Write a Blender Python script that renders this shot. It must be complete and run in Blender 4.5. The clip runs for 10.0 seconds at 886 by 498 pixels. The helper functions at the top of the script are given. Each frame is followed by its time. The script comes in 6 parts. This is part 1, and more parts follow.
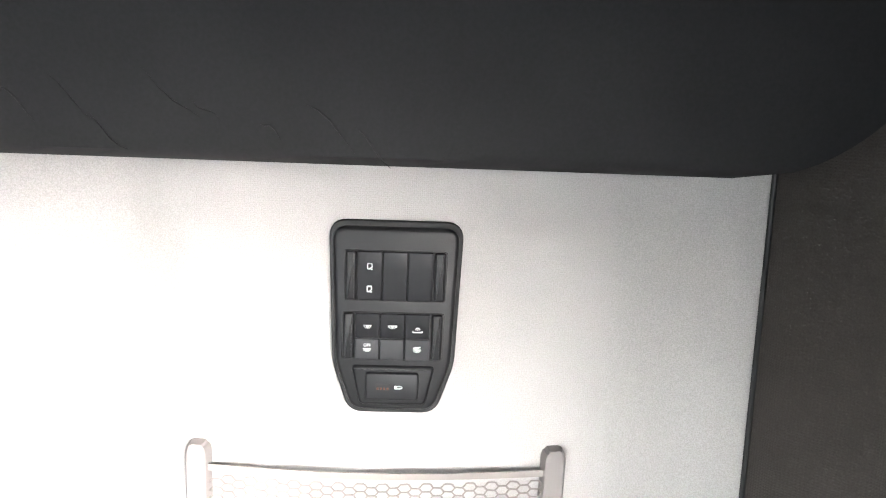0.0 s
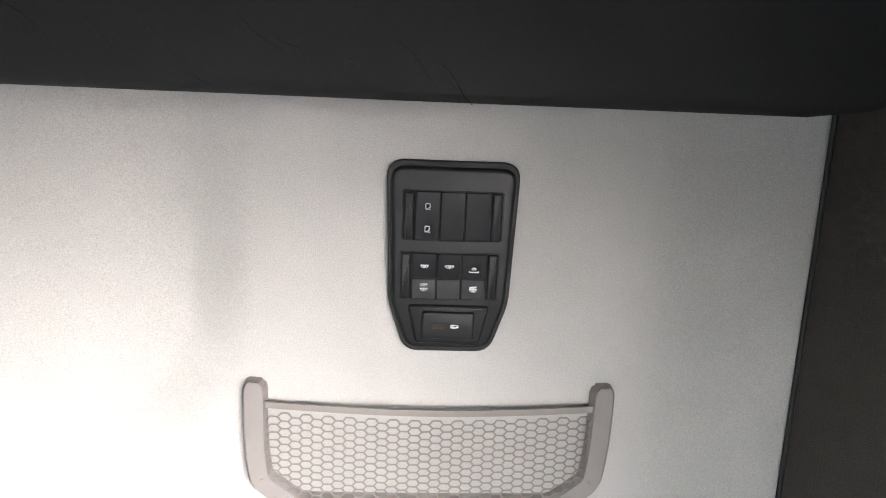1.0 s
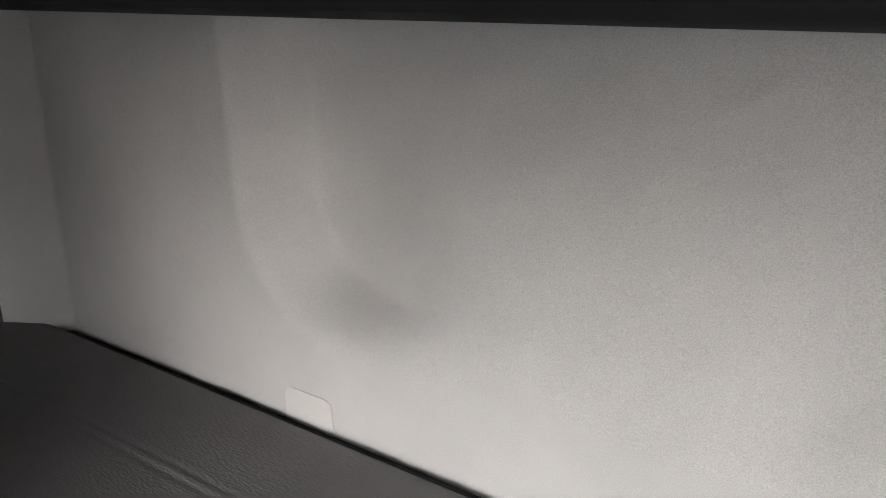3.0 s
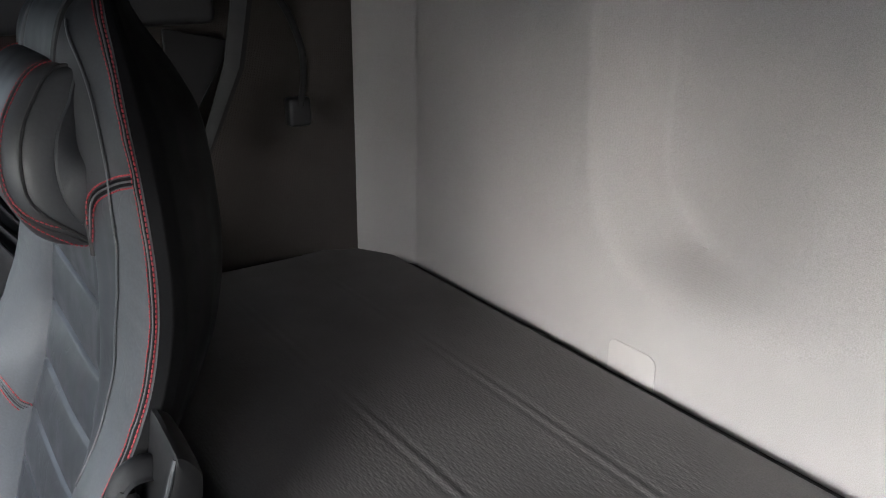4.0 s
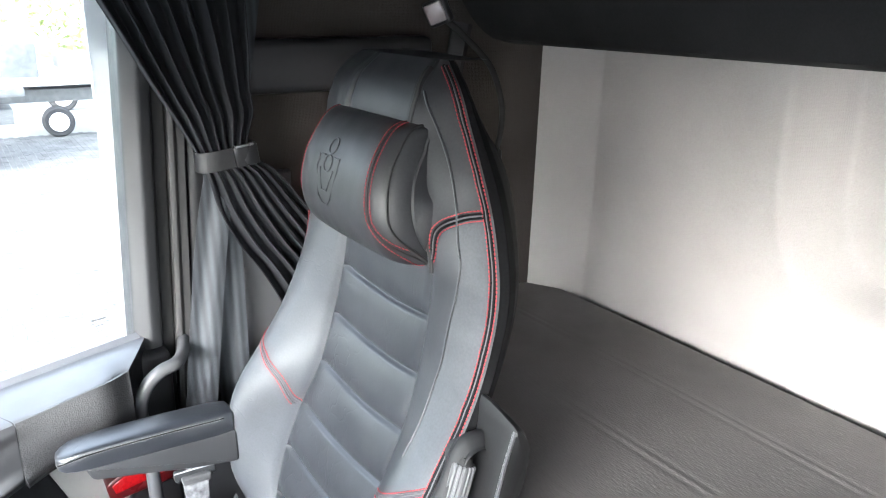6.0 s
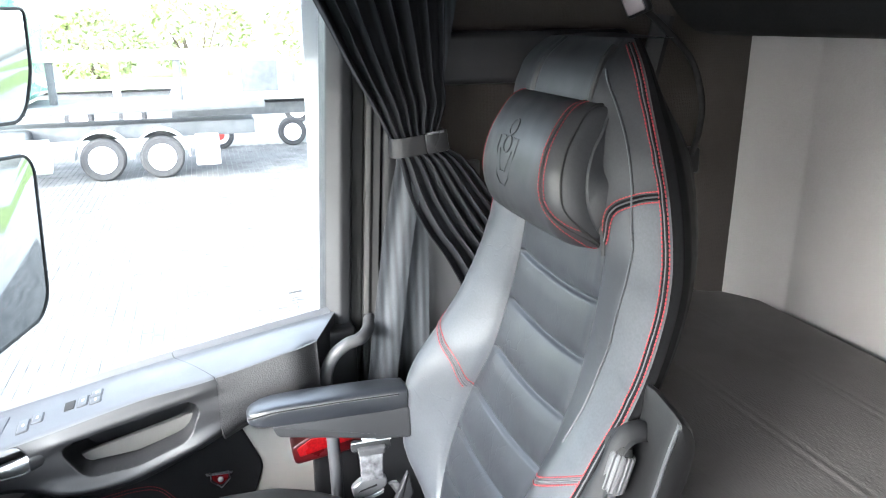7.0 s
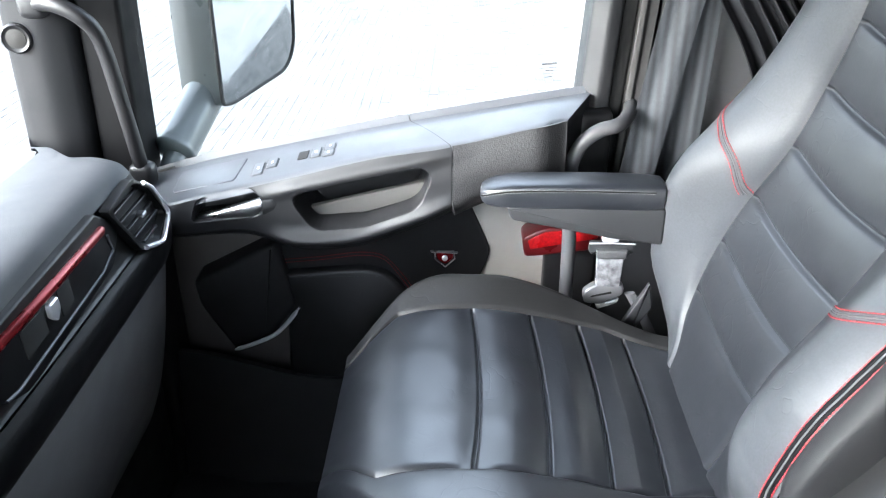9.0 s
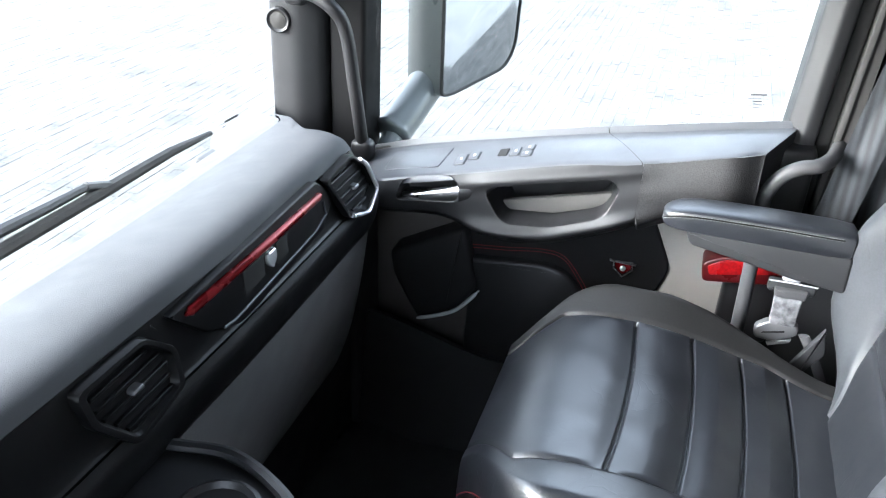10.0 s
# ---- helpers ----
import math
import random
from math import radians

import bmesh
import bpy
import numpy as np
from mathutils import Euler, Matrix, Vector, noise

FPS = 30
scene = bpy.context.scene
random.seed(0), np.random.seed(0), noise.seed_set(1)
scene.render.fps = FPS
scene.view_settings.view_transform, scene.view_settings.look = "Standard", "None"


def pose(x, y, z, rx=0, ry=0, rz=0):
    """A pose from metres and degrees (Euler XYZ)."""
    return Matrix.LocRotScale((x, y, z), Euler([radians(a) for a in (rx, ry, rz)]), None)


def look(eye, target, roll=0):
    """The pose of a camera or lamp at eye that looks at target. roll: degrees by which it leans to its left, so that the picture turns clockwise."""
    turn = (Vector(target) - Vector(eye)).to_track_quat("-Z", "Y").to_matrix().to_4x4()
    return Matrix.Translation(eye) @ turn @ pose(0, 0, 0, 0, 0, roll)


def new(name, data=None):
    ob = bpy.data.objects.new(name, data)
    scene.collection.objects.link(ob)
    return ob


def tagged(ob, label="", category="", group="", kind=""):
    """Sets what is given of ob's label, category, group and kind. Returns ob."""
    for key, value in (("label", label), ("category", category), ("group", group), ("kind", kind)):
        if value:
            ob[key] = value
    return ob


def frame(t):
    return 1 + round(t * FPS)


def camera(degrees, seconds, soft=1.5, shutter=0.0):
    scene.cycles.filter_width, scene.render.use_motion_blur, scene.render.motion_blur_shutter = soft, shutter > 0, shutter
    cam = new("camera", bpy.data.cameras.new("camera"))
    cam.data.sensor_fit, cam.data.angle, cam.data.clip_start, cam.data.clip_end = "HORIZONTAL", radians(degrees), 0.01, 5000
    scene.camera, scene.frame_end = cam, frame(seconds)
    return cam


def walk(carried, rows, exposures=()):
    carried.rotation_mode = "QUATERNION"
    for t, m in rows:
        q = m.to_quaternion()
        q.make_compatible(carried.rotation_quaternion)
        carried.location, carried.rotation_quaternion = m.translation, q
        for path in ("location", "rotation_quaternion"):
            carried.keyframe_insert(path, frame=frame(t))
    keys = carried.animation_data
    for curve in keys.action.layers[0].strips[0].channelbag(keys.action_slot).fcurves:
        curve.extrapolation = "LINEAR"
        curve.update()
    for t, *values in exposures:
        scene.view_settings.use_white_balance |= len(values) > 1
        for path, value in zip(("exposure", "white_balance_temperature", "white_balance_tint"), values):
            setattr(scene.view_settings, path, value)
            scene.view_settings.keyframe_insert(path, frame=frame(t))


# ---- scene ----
cam = camera(57.76, 10.0, soft=1.1)

# seconds, eye, target, roll
PATH = [
    (0, (0.6745, -0.8600, 1.4046), (0.7569, 1.1116, 1.0789), 2.15),
    (0.5, (0.6853, -0.8459, 1.3931), (0.7342, 1.1088, 0.9730), 1.84),
    (1, (0.5914, -0.8628, 1.3916), (0.7279, 1.0823, 0.9467), 2.55),
    (1.5, (0.4621, -0.8487, 1.3843), (0.5847, 1.0893, 0.9055), 3.08),
    (2, (0.3195, -0.7813, 1.4009), (0.1575, 1.0959, 0.7300), 2.24),
    (2.2, (0.3047, -0.7057, 1.3474), (-0.0423, 1.1385, 0.6558), 2.57),
    (3.3, (0.4261, -0.6937, 1.4114), (-0.8896, 0.6518, 0.7342), -2.62),
    (3.5, (0.4097, -0.6808, 1.4112), (-1.0148, 0.5322, 0.7045), -3.09),
    (4, (0.3807, -0.8245, 1.3951), (-1.1621, 0.2378, 0.6942), -0.77),
    (4.5, (0.3973, -0.9732, 1.4072), (-1.1784, 0.0426, 0.7105), 0.13),
    (5, (0.3933, -1.0791, 1.4275), (-1.1932, -0.0762, 0.7367), -0.18),
    (5.2, (0.4085, -1.1005, 1.4483), (-1.2014, -0.1384, 0.7536), -0.12),
    (6.3, (0.3993, -1.1941, 1.4439), (-1.2558, -0.2120, 0.8995), -0.09),
    (6.5, (0.4153, -1.1813, 1.4276), (-1.3053, -0.3163, 0.8882), -0.73),
    (7, (0.4273, -1.1477, 1.3974), (-1.4187, -0.6090, 0.8475), -0.73),
    (7.5, (0.4041, -1.1397, 1.3485), (-1.4565, -0.8231, 0.6867), -0.19),
    (8, (0.3509, -1.1366, 1.2935), (-1.4459, -0.9737, 0.4306), 0.31),
    (8.5, (0.3013, -1.1511, 1.2606), (-1.4584, -1.0398, 0.3167), 0.97),
    (9, (0.2633, -1.1586, 1.2583), (-1.4932, -1.1953, 0.3025), 0.55),
    (9.5, (0.2614, -1.1466, 1.2818), (-1.4696, -1.4137, 0.3163), 1.27),
    (10, (0.3294, -1.1146, 1.3170), (-1.3276, -1.6338, 0.3245), 2.12),
]
EXPOSURES = [
    (0.0, 4.85, 6000, 12), (0.5, 4.25, 6000, 12), (1.0, 3.72, 6000, 12), (1.5, 3.45, 6000, 12), (2.2, 3.25, 6000, 12), (3.3, 2.4, 5900, 11), (3.6, 2.4, 5870, 11), (4.0, 2.65, 5850, 11), (4.5, 3.2, 5800, 10), (5.2, 3.8, 5800, 10), (6.3, 4.1, 5850, 9),
    (7.0, 4.05, 5850, 9), (7.5, 3.95, 5850, 9), (9.0, 3.9, 5850, 9), (10.0, 3.8, 5850, 9),
]
walk(cam, [(t, look(e, p, r)) for t, e, p, r in PATH], EXPOSURES)

# ---------------- world and light ----------------
world = bpy.data.worlds.new("world")
scene.world = world
world.use_nodes = True
wn = world.node_tree
sky = wn.nodes.new("ShaderNodeTexSky")
sky.sky_type = "NISHITA"
sky.sun_disc = False
sky.sun_elevation = radians(24)
sky.sun_rotation = radians(150)
sky.dust_density = 3.0
sky.air_density = 1.2
soft_sky = wn.nodes.new("ShaderNodeHueSaturation")
soft_sky.inputs["Saturation"].default_value = 0.35
wn.links.new(sky.outputs[0], soft_sky.inputs["Color"])
wn.links.new(soft_sky.outputs[0], wn.nodes["Background"].inputs[0])
wn.nodes["Background"].inputs[1].default_value = 0.15

sun_data = bpy.data.lights.new("sun", "SUN")
sun_data.energy = 0.22
sun_data.angle = radians(40)
sun_data.color = (1.0, 0.99, 0.98)
sun = new("sun", sun_data)
sun.matrix_world = look((5.0, -8.6, 4.4), (0, 0, 0))


# ---------------- materials ----------------
def material(name, colour, rough=0.6, metal=0.0, grain=0.0, grain_scale=400.0, bump=0.0, bump_scale=400.0,
             blotch=0.0, blotch_scale=6.0, coat=0.0, spec=0.5, vary=0.0, stretch=(1, 1, 1)):
    """Principled surface: base colour with fine grain and large blotches, roughness variation and a fine relief."""
    m = bpy.data.materials.new(name)
    m.use_nodes = True
    n, l = m.node_tree.nodes, m.node_tree.links
    b = n["Principled BSDF"]
    b.inputs["Roughness"].default_value = rough
    b.inputs["Metallic"].default_value = metal
    b.inputs["Specular IOR Level"].default_value = spec
    b.inputs["Coat Weight"].default_value = coat
    co = n.new("ShaderNodeTexCoord")
    mp = n.new("ShaderNodeMapping")
    mp.inputs["Scale"].default_value = stretch
    l.new(co.outputs["Object"], mp.inputs["Vector"])
    rgb = n.new("ShaderNodeRGB")
    rgb.outputs[0].default_value = (*colour, 1)
    last = rgb.outputs[0]
    for amount, size, detail in ((blotch, blotch_scale, 4.0), (grain, grain_scale, 2.0)):
        if amount:
            t = n.new("ShaderNodeTexNoise")
            t.inputs["Scale"].default_value = size
            t.inputs["Detail"].default_value = detail
            l.new(mp.outputs[0], t.inputs["Vector"])
            r = n.new("ShaderNodeMapRange")
            r.inputs["From Min"].default_value, r.inputs["From Max"].default_value = 0.3, 0.7
            r.inputs["To Min"].default_value, r.inputs["To Max"].default_value = 1 - amount, 1 + amount
            l.new(t.outputs["Fac"], r.inputs["Value"])
            mix = n.new("ShaderNodeVectorMath")
            mix.operation = "SCALE"
            l.new(last, mix.inputs[0])
            l.new(r.outputs[0], mix.inputs["Scale"])
            last = mix.outputs[0]
    if vary:
        info = n.new("ShaderNodeObjectInfo")
        r = n.new("ShaderNodeMapRange")
        r.inputs["To Min"].default_value, r.inputs["To Max"].default_value = 1 - vary, 1 + vary
        l.new(info.outputs["Random"], r.inputs["Value"])
        mix = n.new("ShaderNodeVectorMath")
        mix.operation = "SCALE"
        l.new(last, mix.inputs[0])
        l.new(r.outputs[0], mix.inputs["Scale"])
        last = mix.outputs[0]
    l.new(last, b.inputs["Base Color"])
    rt = n.new("ShaderNodeTexNoise")
    rt.inputs["Scale"].default_value = 18.0
    rt.inputs["Detail"].default_value = 5.0
    l.new(mp.outputs[0], rt.inputs["Vector"])
    rr = n.new("ShaderNodeMapRange")
    rr.inputs["From Min"].default_value, rr.inputs["From Max"].default_value = 0.3, 0.7
    rr.inputs["To Min"].default_value, rr.inputs["To Max"].default_value = max(rough - 0.08, 0.02), min(rough + 0.08, 1)
    l.new(rt.outputs["Fac"], rr.inputs["Value"])
    l.new(rr.outputs[0], b.inputs["Roughness"])
    if bump:
        t = n.new("ShaderNodeTexNoise")
        t.inputs["Scale"].default_value = bump_scale
        t.inputs["Detail"].default_value = 3.0
        l.new(mp.outputs[0], t.inputs["Vector"])
        bp = n.new("ShaderNodeBump")
        bp.inputs["Strength"].default_value = bump
        bp.inputs["Distance"].default_value = 0.002
        l.new(t.outputs["Fac"], bp.inputs["Height"])
        l.new(bp.outputs[0], b.inputs["Normal"])
    return m


def leather(name, colour, rough=0.42, spec=0.35, crease=0.0):
    """Leather: pebbled cells of about a millimetre, soft wrinkles, rubbed patches."""
    m = material(name, colour, rough, grain=0.10, grain_scale=300, blotch=0.12, blotch_scale=9, spec=spec)
    n, l = m.node_tree.nodes, m.node_tree.links
    b = n["Principled BSDF"]
    co = n.new("ShaderNodeTexCoord")
    v = n.new("ShaderNodeTexVoronoi")
    v.inputs["Scale"].default_value = 420
    l.new(co.outputs["Object"], v.inputs["Vector"])
    t = n.new("ShaderNodeTexNoise")
    t.inputs["Scale"].default_value = 35
    t.inputs["Detail"].default_value = 4
    l.new(co.outputs["Object"], t.inputs["Vector"])
    b1 = n.new("ShaderNodeBump")
    b1.inputs["Strength"].default_value, b1.inputs["Distance"].default_value = 0.06, 0.0005
    l.new(v.outputs["Distance"], b1.inputs["Height"])
    b2 = n.new("ShaderNodeBump")
    b2.inputs["Strength"].default_value, b2.inputs["Distance"].default_value = 0.06, 0.003
    l.new(t.outputs["Fac"], b2.inputs["Height"])
    l.new(b1.outputs[0], b2.inputs["Normal"])
    last = b2
    if crease:
        # fine sitting creases: thin wandering lines, thicker in some patches
        w, e, k, p = n.new("ShaderNodeTexNoise"), n.new("ShaderNodeMath"), n.new("ShaderNodeMapRange"), n.new("ShaderNodeTexNoise")
        w.inputs["Scale"].default_value, w.inputs["Detail"].default_value, w.inputs["Distortion"].default_value = 24, 2, 0.3
        p.inputs["Scale"].default_value = 6
        l.new(co.outputs["Object"], w.inputs["Vector"])
        l.new(co.outputs["Object"], p.inputs["Vector"])
        e.operation, e.inputs[1].default_value = "SUBTRACT", 0.5
        l.new(w.outputs["Fac"], e.inputs[0])
        ab = n.new("ShaderNodeMath")
        ab.operation = "ABSOLUTE"
        l.new(e.outputs[0], ab.inputs[0])
        k.inputs["From Max"].default_value = 0.03
        l.new(ab.outputs[0], k.inputs["Value"])
        b3, amt = n.new("ShaderNodeBump"), n.new("ShaderNodeMapRange")
        amt.inputs["From Min"].default_value, amt.inputs["From Max"].default_value, amt.inputs["To Max"].default_value = 0.42, 0.68, crease
        l.new(p.outputs["Fac"], amt.inputs["Value"])
        l.new(amt.outputs[0], b3.inputs["Strength"])
        b3.inputs["Distance"].default_value = 0.0011
        l.new(k.outputs[0], b3.inputs["Height"])
        l.new(b2.outputs[0], b3.inputs["Normal"])
        last = b3
    l.new(last.outputs[0], b.inputs["Normal"])
    return m


def woven(name, colour, pitch=0.0016, depth=0.5, rough=0.9, blotch=0.06, axes="xz", relief=0.0008):
    """Woven cloth: two crossing waves of thread with a little noise."""
    m = material(name, colour, rough, grain=0.14, grain_scale=700, blotch=blotch, blotch_scale=5, spec=0.2)
    n, l = m.node_tree.nodes, m.node_tree.links
    b = n["Principled BSDF"]
    co = n.new("ShaderNodeTexCoord")
    waves = []
    for ax, k in ((axes[0], 1.0), (axes[1], 1.0)):
        wv = n.new("ShaderNodeTexWave")
        wv.bands_direction = ax.upper()
        wv.inputs["Scale"].default_value = 0.314 / pitch * k
        wv.inputs["Distortion"].default_value = 3.0
        wv.inputs["Detail"].default_value = 1.0
        l.new(co.outputs["Object"], wv.inputs["Vector"])
        waves.append(wv)
    mul = n.new("ShaderNodeMath")
    mul.operation = "MULTIPLY"
    l.new(waves[0].outputs["Fac"], mul.inputs[0])
    l.new(waves[1].outputs["Fac"], mul.inputs[1])
    bp = n.new("ShaderNodeBump")
    bp.inputs["Strength"].default_value, bp.inputs["Distance"].default_value = depth, relief
    l.new(mul.outputs[0], bp.inputs["Height"])
    l.new(bp.outputs[0], b.inputs["Normal"])
    return m


def vinyl(name, colour, rough=0.55, spec=0.4):
    """Embossed vinyl cloth: short cross grain of a few millimetres over soft blotches."""
    m = material(name, colour, rough, grain=0.10, grain_scale=500, blotch=0.10, blotch_scale=5, spec=spec)
    n, l = m.node_tree.nodes, m.node_tree.links
    co, mp, v, t = n.new("ShaderNodeTexCoord"), n.new("ShaderNodeMapping"), n.new("ShaderNodeTexVoronoi"), n.new("ShaderNodeTexNoise")
    mp.inputs["Scale"].default_value = (0.55, 1.7, 1.0)
    l.new(co.outputs["Object"], mp.inputs["Vector"])
    v.inputs["Scale"].default_value = 200
    v.inputs["Randomness"].default_value = 0.8
    l.new(mp.outputs[0], v.inputs["Vector"])
    t.inputs["Scale"].default_value, t.inputs["Detail"].default_value = 24, 4
    l.new(co.outputs["Object"], t.inputs["Vector"])
    b1, b2 = n.new("ShaderNodeBump"), n.new("ShaderNodeBump")
    b1.inputs["Strength"].default_value, b1.inputs["Distance"].default_value = 0.42, 0.0010
    l.new(v.outputs["Distance"], b1.inputs["Height"])
    b2.inputs["Strength"].default_value, b2.inputs["Distance"].default_value = 0.10, 0.004
    l.new(t.outputs["Fac"], b2.inputs["Height"])
    l.new(b1.outputs[0], b2.inputs["Normal"])
    l.new(b2.outputs[0], n["Principled BSDF"].inputs["Normal"])
    return m


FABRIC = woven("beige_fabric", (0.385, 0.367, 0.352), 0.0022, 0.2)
# taupe base, darkened to put the sleeper's shade into the colour
SIDE_FABRIC = woven("taupe_fabric_shaded", (0.046, 0.040, 0.036), 0.003, 0.5, axes="yz")
BUNK_CLOTH = leather("bunk_cloth", (0.0175, 0.0173, 0.0175), 0.75, 0.2)
MATTRESS = vinyl("mattress_vinyl", (0.148, 0.141, 0.136), 0.6, 0.2)
PLASTIC = material("dark_plastic", (0.020, 0.0204, 0.022), 0.42, bump=0.12, bump_scale=900, blotch=0.06)
BLACK = material("black_plastic", (0.012, 0.012, 0.013), 0.45, bump=0.08, bump_scale=900)
GREY = material("grey_plastic", (0.075, 0.076, 0.080), 0.5, bump=0.12, bump_scale=900, blotch=0.05)
PALE = material("pale_plastic", (0.36, 0.345, 0.32), 0.55, bump=0.12, bump_scale=900, blotch=0.05)
TAUPE = material("taupe_plastic", (0.16, 0.15, 0.143), 0.6, bump=0.1, bump_scale=900)
STRIP_GREY = material("pillar_strip_plastic", (0.022, 0.0215, 0.021), 0.6, bump=0.1, bump_scale=900)
LINER = material("liner_plastic", (0.085, 0.081, 0.076), 0.55, bump=0.12, bump_scale=900, blotch=0.05)
# satin grey, its pale bluish base puts the shelf's sheen into the colour
SHEEN = material("sheen_grey_plastic", (0.082, 0.088, 0.098), 0.40, bump=0.08, bump_scale=900, blotch=0.05)
LEATHER_GREY = leather("grey_leather", (0.050, 0.054, 0.060), 0.44, 0.35, 0.22)
LEATHER_MID = leather("slate_leather", (0.0178, 0.0197, 0.0235), 0.40, 0.5, 0.22)
LEATHER_BLACK = leather("black_leather", (0.0055, 0.0055, 0.006), 0.6, 0.1)
LEATHER_CUSHION = leather("cushion_leather", (0.0145, 0.0165, 0.021), 0.36, 1.0, 0.2)
LEATHER_CUSHION.node_tree.nodes["Principled BSDF"].inputs["Coat Weight"].default_value = 0.4
LEATHER_CUSHION.node_tree.nodes["Principled BSDF"].inputs["Coat Roughness"].default_value = 0.34
LEATHER_WORN = leather("worn_bolster_leather", (0.021, 0.021, 0.021), 0.46, 0.5, 0.2)
LEATHER_DARK = leather("charcoal_leather", (0.021, 0.022, 0.024), 0.46)
LEATHER_INSERT = leather("insert_leather", (0.013, 0.013, 0.014), 0.5, 0.25)
LEATHER_WING = leather("wing_leather", (0.009, 0.009, 0.0095), 0.42, 0.3)
RED_THREAD = material("red_thread", (0.30, 0.022, 0.03), 0.6)
GREY_THREAD = material("grey_thread", (0.17, 0.17, 0.165), 0.7)
RUBBER = material("black_rubber", (0.010, 0.010, 0.010), 0.7)
# only half metallic: the pale base stands in for bright window reflections
CHROME = material("chrome", (0.80, 0.81, 0.83), 0.22, metal=0.55)
SATIN = material("satin_metal", (0.22, 0.224, 0.232), 0.32, metal=0.6)
DARK_GREY = material("dark_grey_plastic", (0.026, 0.027, 0.029), 0.46, bump=0.12, bump_scale=900, blotch=0.05)
REAR_PLASTIC = material("grained_dark_plastic", (0.026, 0.026, 0.027), 0.5, grain=0.45, grain_scale=420, bump=0.45, bump_scale=420)
RED = material("red_lens", (0.27, 0.004, 0.006), 0.25, grain=0.25, grain_scale=260, coat=0.4)
RED_DARK = material("dark_red_plastic", (0.055, 0.003, 0.004), 0.3, coat=0.3)
RED_METAL = material("red_anodised", (0.22, 0.008, 0.012), 0.3, metal=0.4)
CARPET = material("floor_mat", (0.022, 0.022, 0.023), 0.85, bump=0.4, bump_scale=250)
CURTAIN = woven("curtain_cloth", (0.020, 0.021, 0.024), 0.0015, 0.4, rough=0.8, axes="yz")
BELT = woven("belt_webbing", (0.066, 0.072, 0.080), 0.0015, 0.5, rough=0.5, axes="yz")


def add_ribs(m, pitch, low=0.55):
    """Lengthwise ribs in a band's colour."""
    n, l = m.node_tree.nodes, m.node_tree.links
    b = n["Principled BSDF"]
    was = b.inputs["Base Color"].links[0].from_socket
    co, wv, r, mix = n.new("ShaderNodeTexCoord"), n.new("ShaderNodeTexWave"), n.new("ShaderNodeMapRange"), n.new("ShaderNodeVectorMath")
    wv.bands_direction = "Y"
    wv.inputs["Scale"].default_value = 0.314 / pitch
    wv.inputs["Distortion"].default_value = 0.3
    l.new(co.outputs["Object"], wv.inputs["Vector"])
    l.new(wv.outputs["Fac"], r.inputs["Value"])
    r.inputs["To Min"].default_value = low
    mix.operation = "SCALE"
    l.new(was, mix.inputs[0])
    l.new(r.outputs[0], mix.inputs["Scale"])
    l.new(mix.outputs[0], b.inputs["Base Color"])


add_ribs(BELT, 0.0145)
WHITE_INK = material("white_ink", (0.8, 0.8, 0.78), 0.5)


# ---------------- mesh helpers ----------------
def part(name, bm, mat, parent=None, label="", smooth=True, sharp=38):
    """Links a bmesh as one mesh object, under a thing or a part."""
    bmesh.ops.recalc_face_normals(bm, faces=bm.faces[:])
    me = bpy.data.meshes.new(name)
    bm.to_mesh(me)
    bm.free()
    for m in (mat if isinstance(mat, (list, tuple)) else [mat]):
        me.materials.append(m)
    if smooth:
        for p in me.polygons:
            p.use_smooth = True
        me.set_sharp_from_angle(angle=radians(sharp))
    ob = new(name, me)
    if parent:
        ob.parent = parent
    if label:
        ob["label"] = label
    return ob


def thing(name, label, category, at=(0, 0, 0), group="", kind=""):
    ob = new(name)
    ob.location = at
    ob.empty_display_size = 0.05
    return tagged(ob, label, category, group, kind)


def under(parent, ob):
    """Moves a part modelled in world metres under its thing."""
    ob.parent = parent
    ob.matrix_parent_inverse = Matrix.Translation(parent.location).inverted()
    return ob


def box(size, at=(0, 0, 0), bevel=0.0, seg=2, turn=(0, 0, 0), bm=None):
    bm = bm or bmesh.new()
    r = bmesh.ops.create_cube(bm, size=1)
    vs = r["verts"]
    bmesh.ops.scale(bm, vec=size, verts=vs)
    if bevel:
        es = list({e for v in vs for e in v.link_edges})
        rb = bmesh.ops.bevel(bm, geom=es, offset=bevel, segments=seg, profile=0.5, affect="EDGES")
        vs = list({v for f in rb["faces"] for v in f.verts} | {v for v in vs if v.is_valid})
    bmesh.ops.transform(bm, matrix=pose(*at, *turn), verts=vs)
    return bm


def catmull(pts, n):
    """A smooth line through points, n steps a span."""
    p = [Vector(q) for q in pts]
    p = [p[0] * 2 - p[1], *p, p[-1] * 2 - p[-2]]
    out = []
    for i in range(1, len(p) - 2):
        for k in range(n):
            t = k / n
            a, b, c, d = p[i - 1:i + 3]
            out.append(0.5 * (2 * b + (c - a) * t + (2 * a - 5 * b + 4 * c - d) * t * t + (3 * b - a - 3 * c + d) * t ** 3))
    return out + [p[-2]]


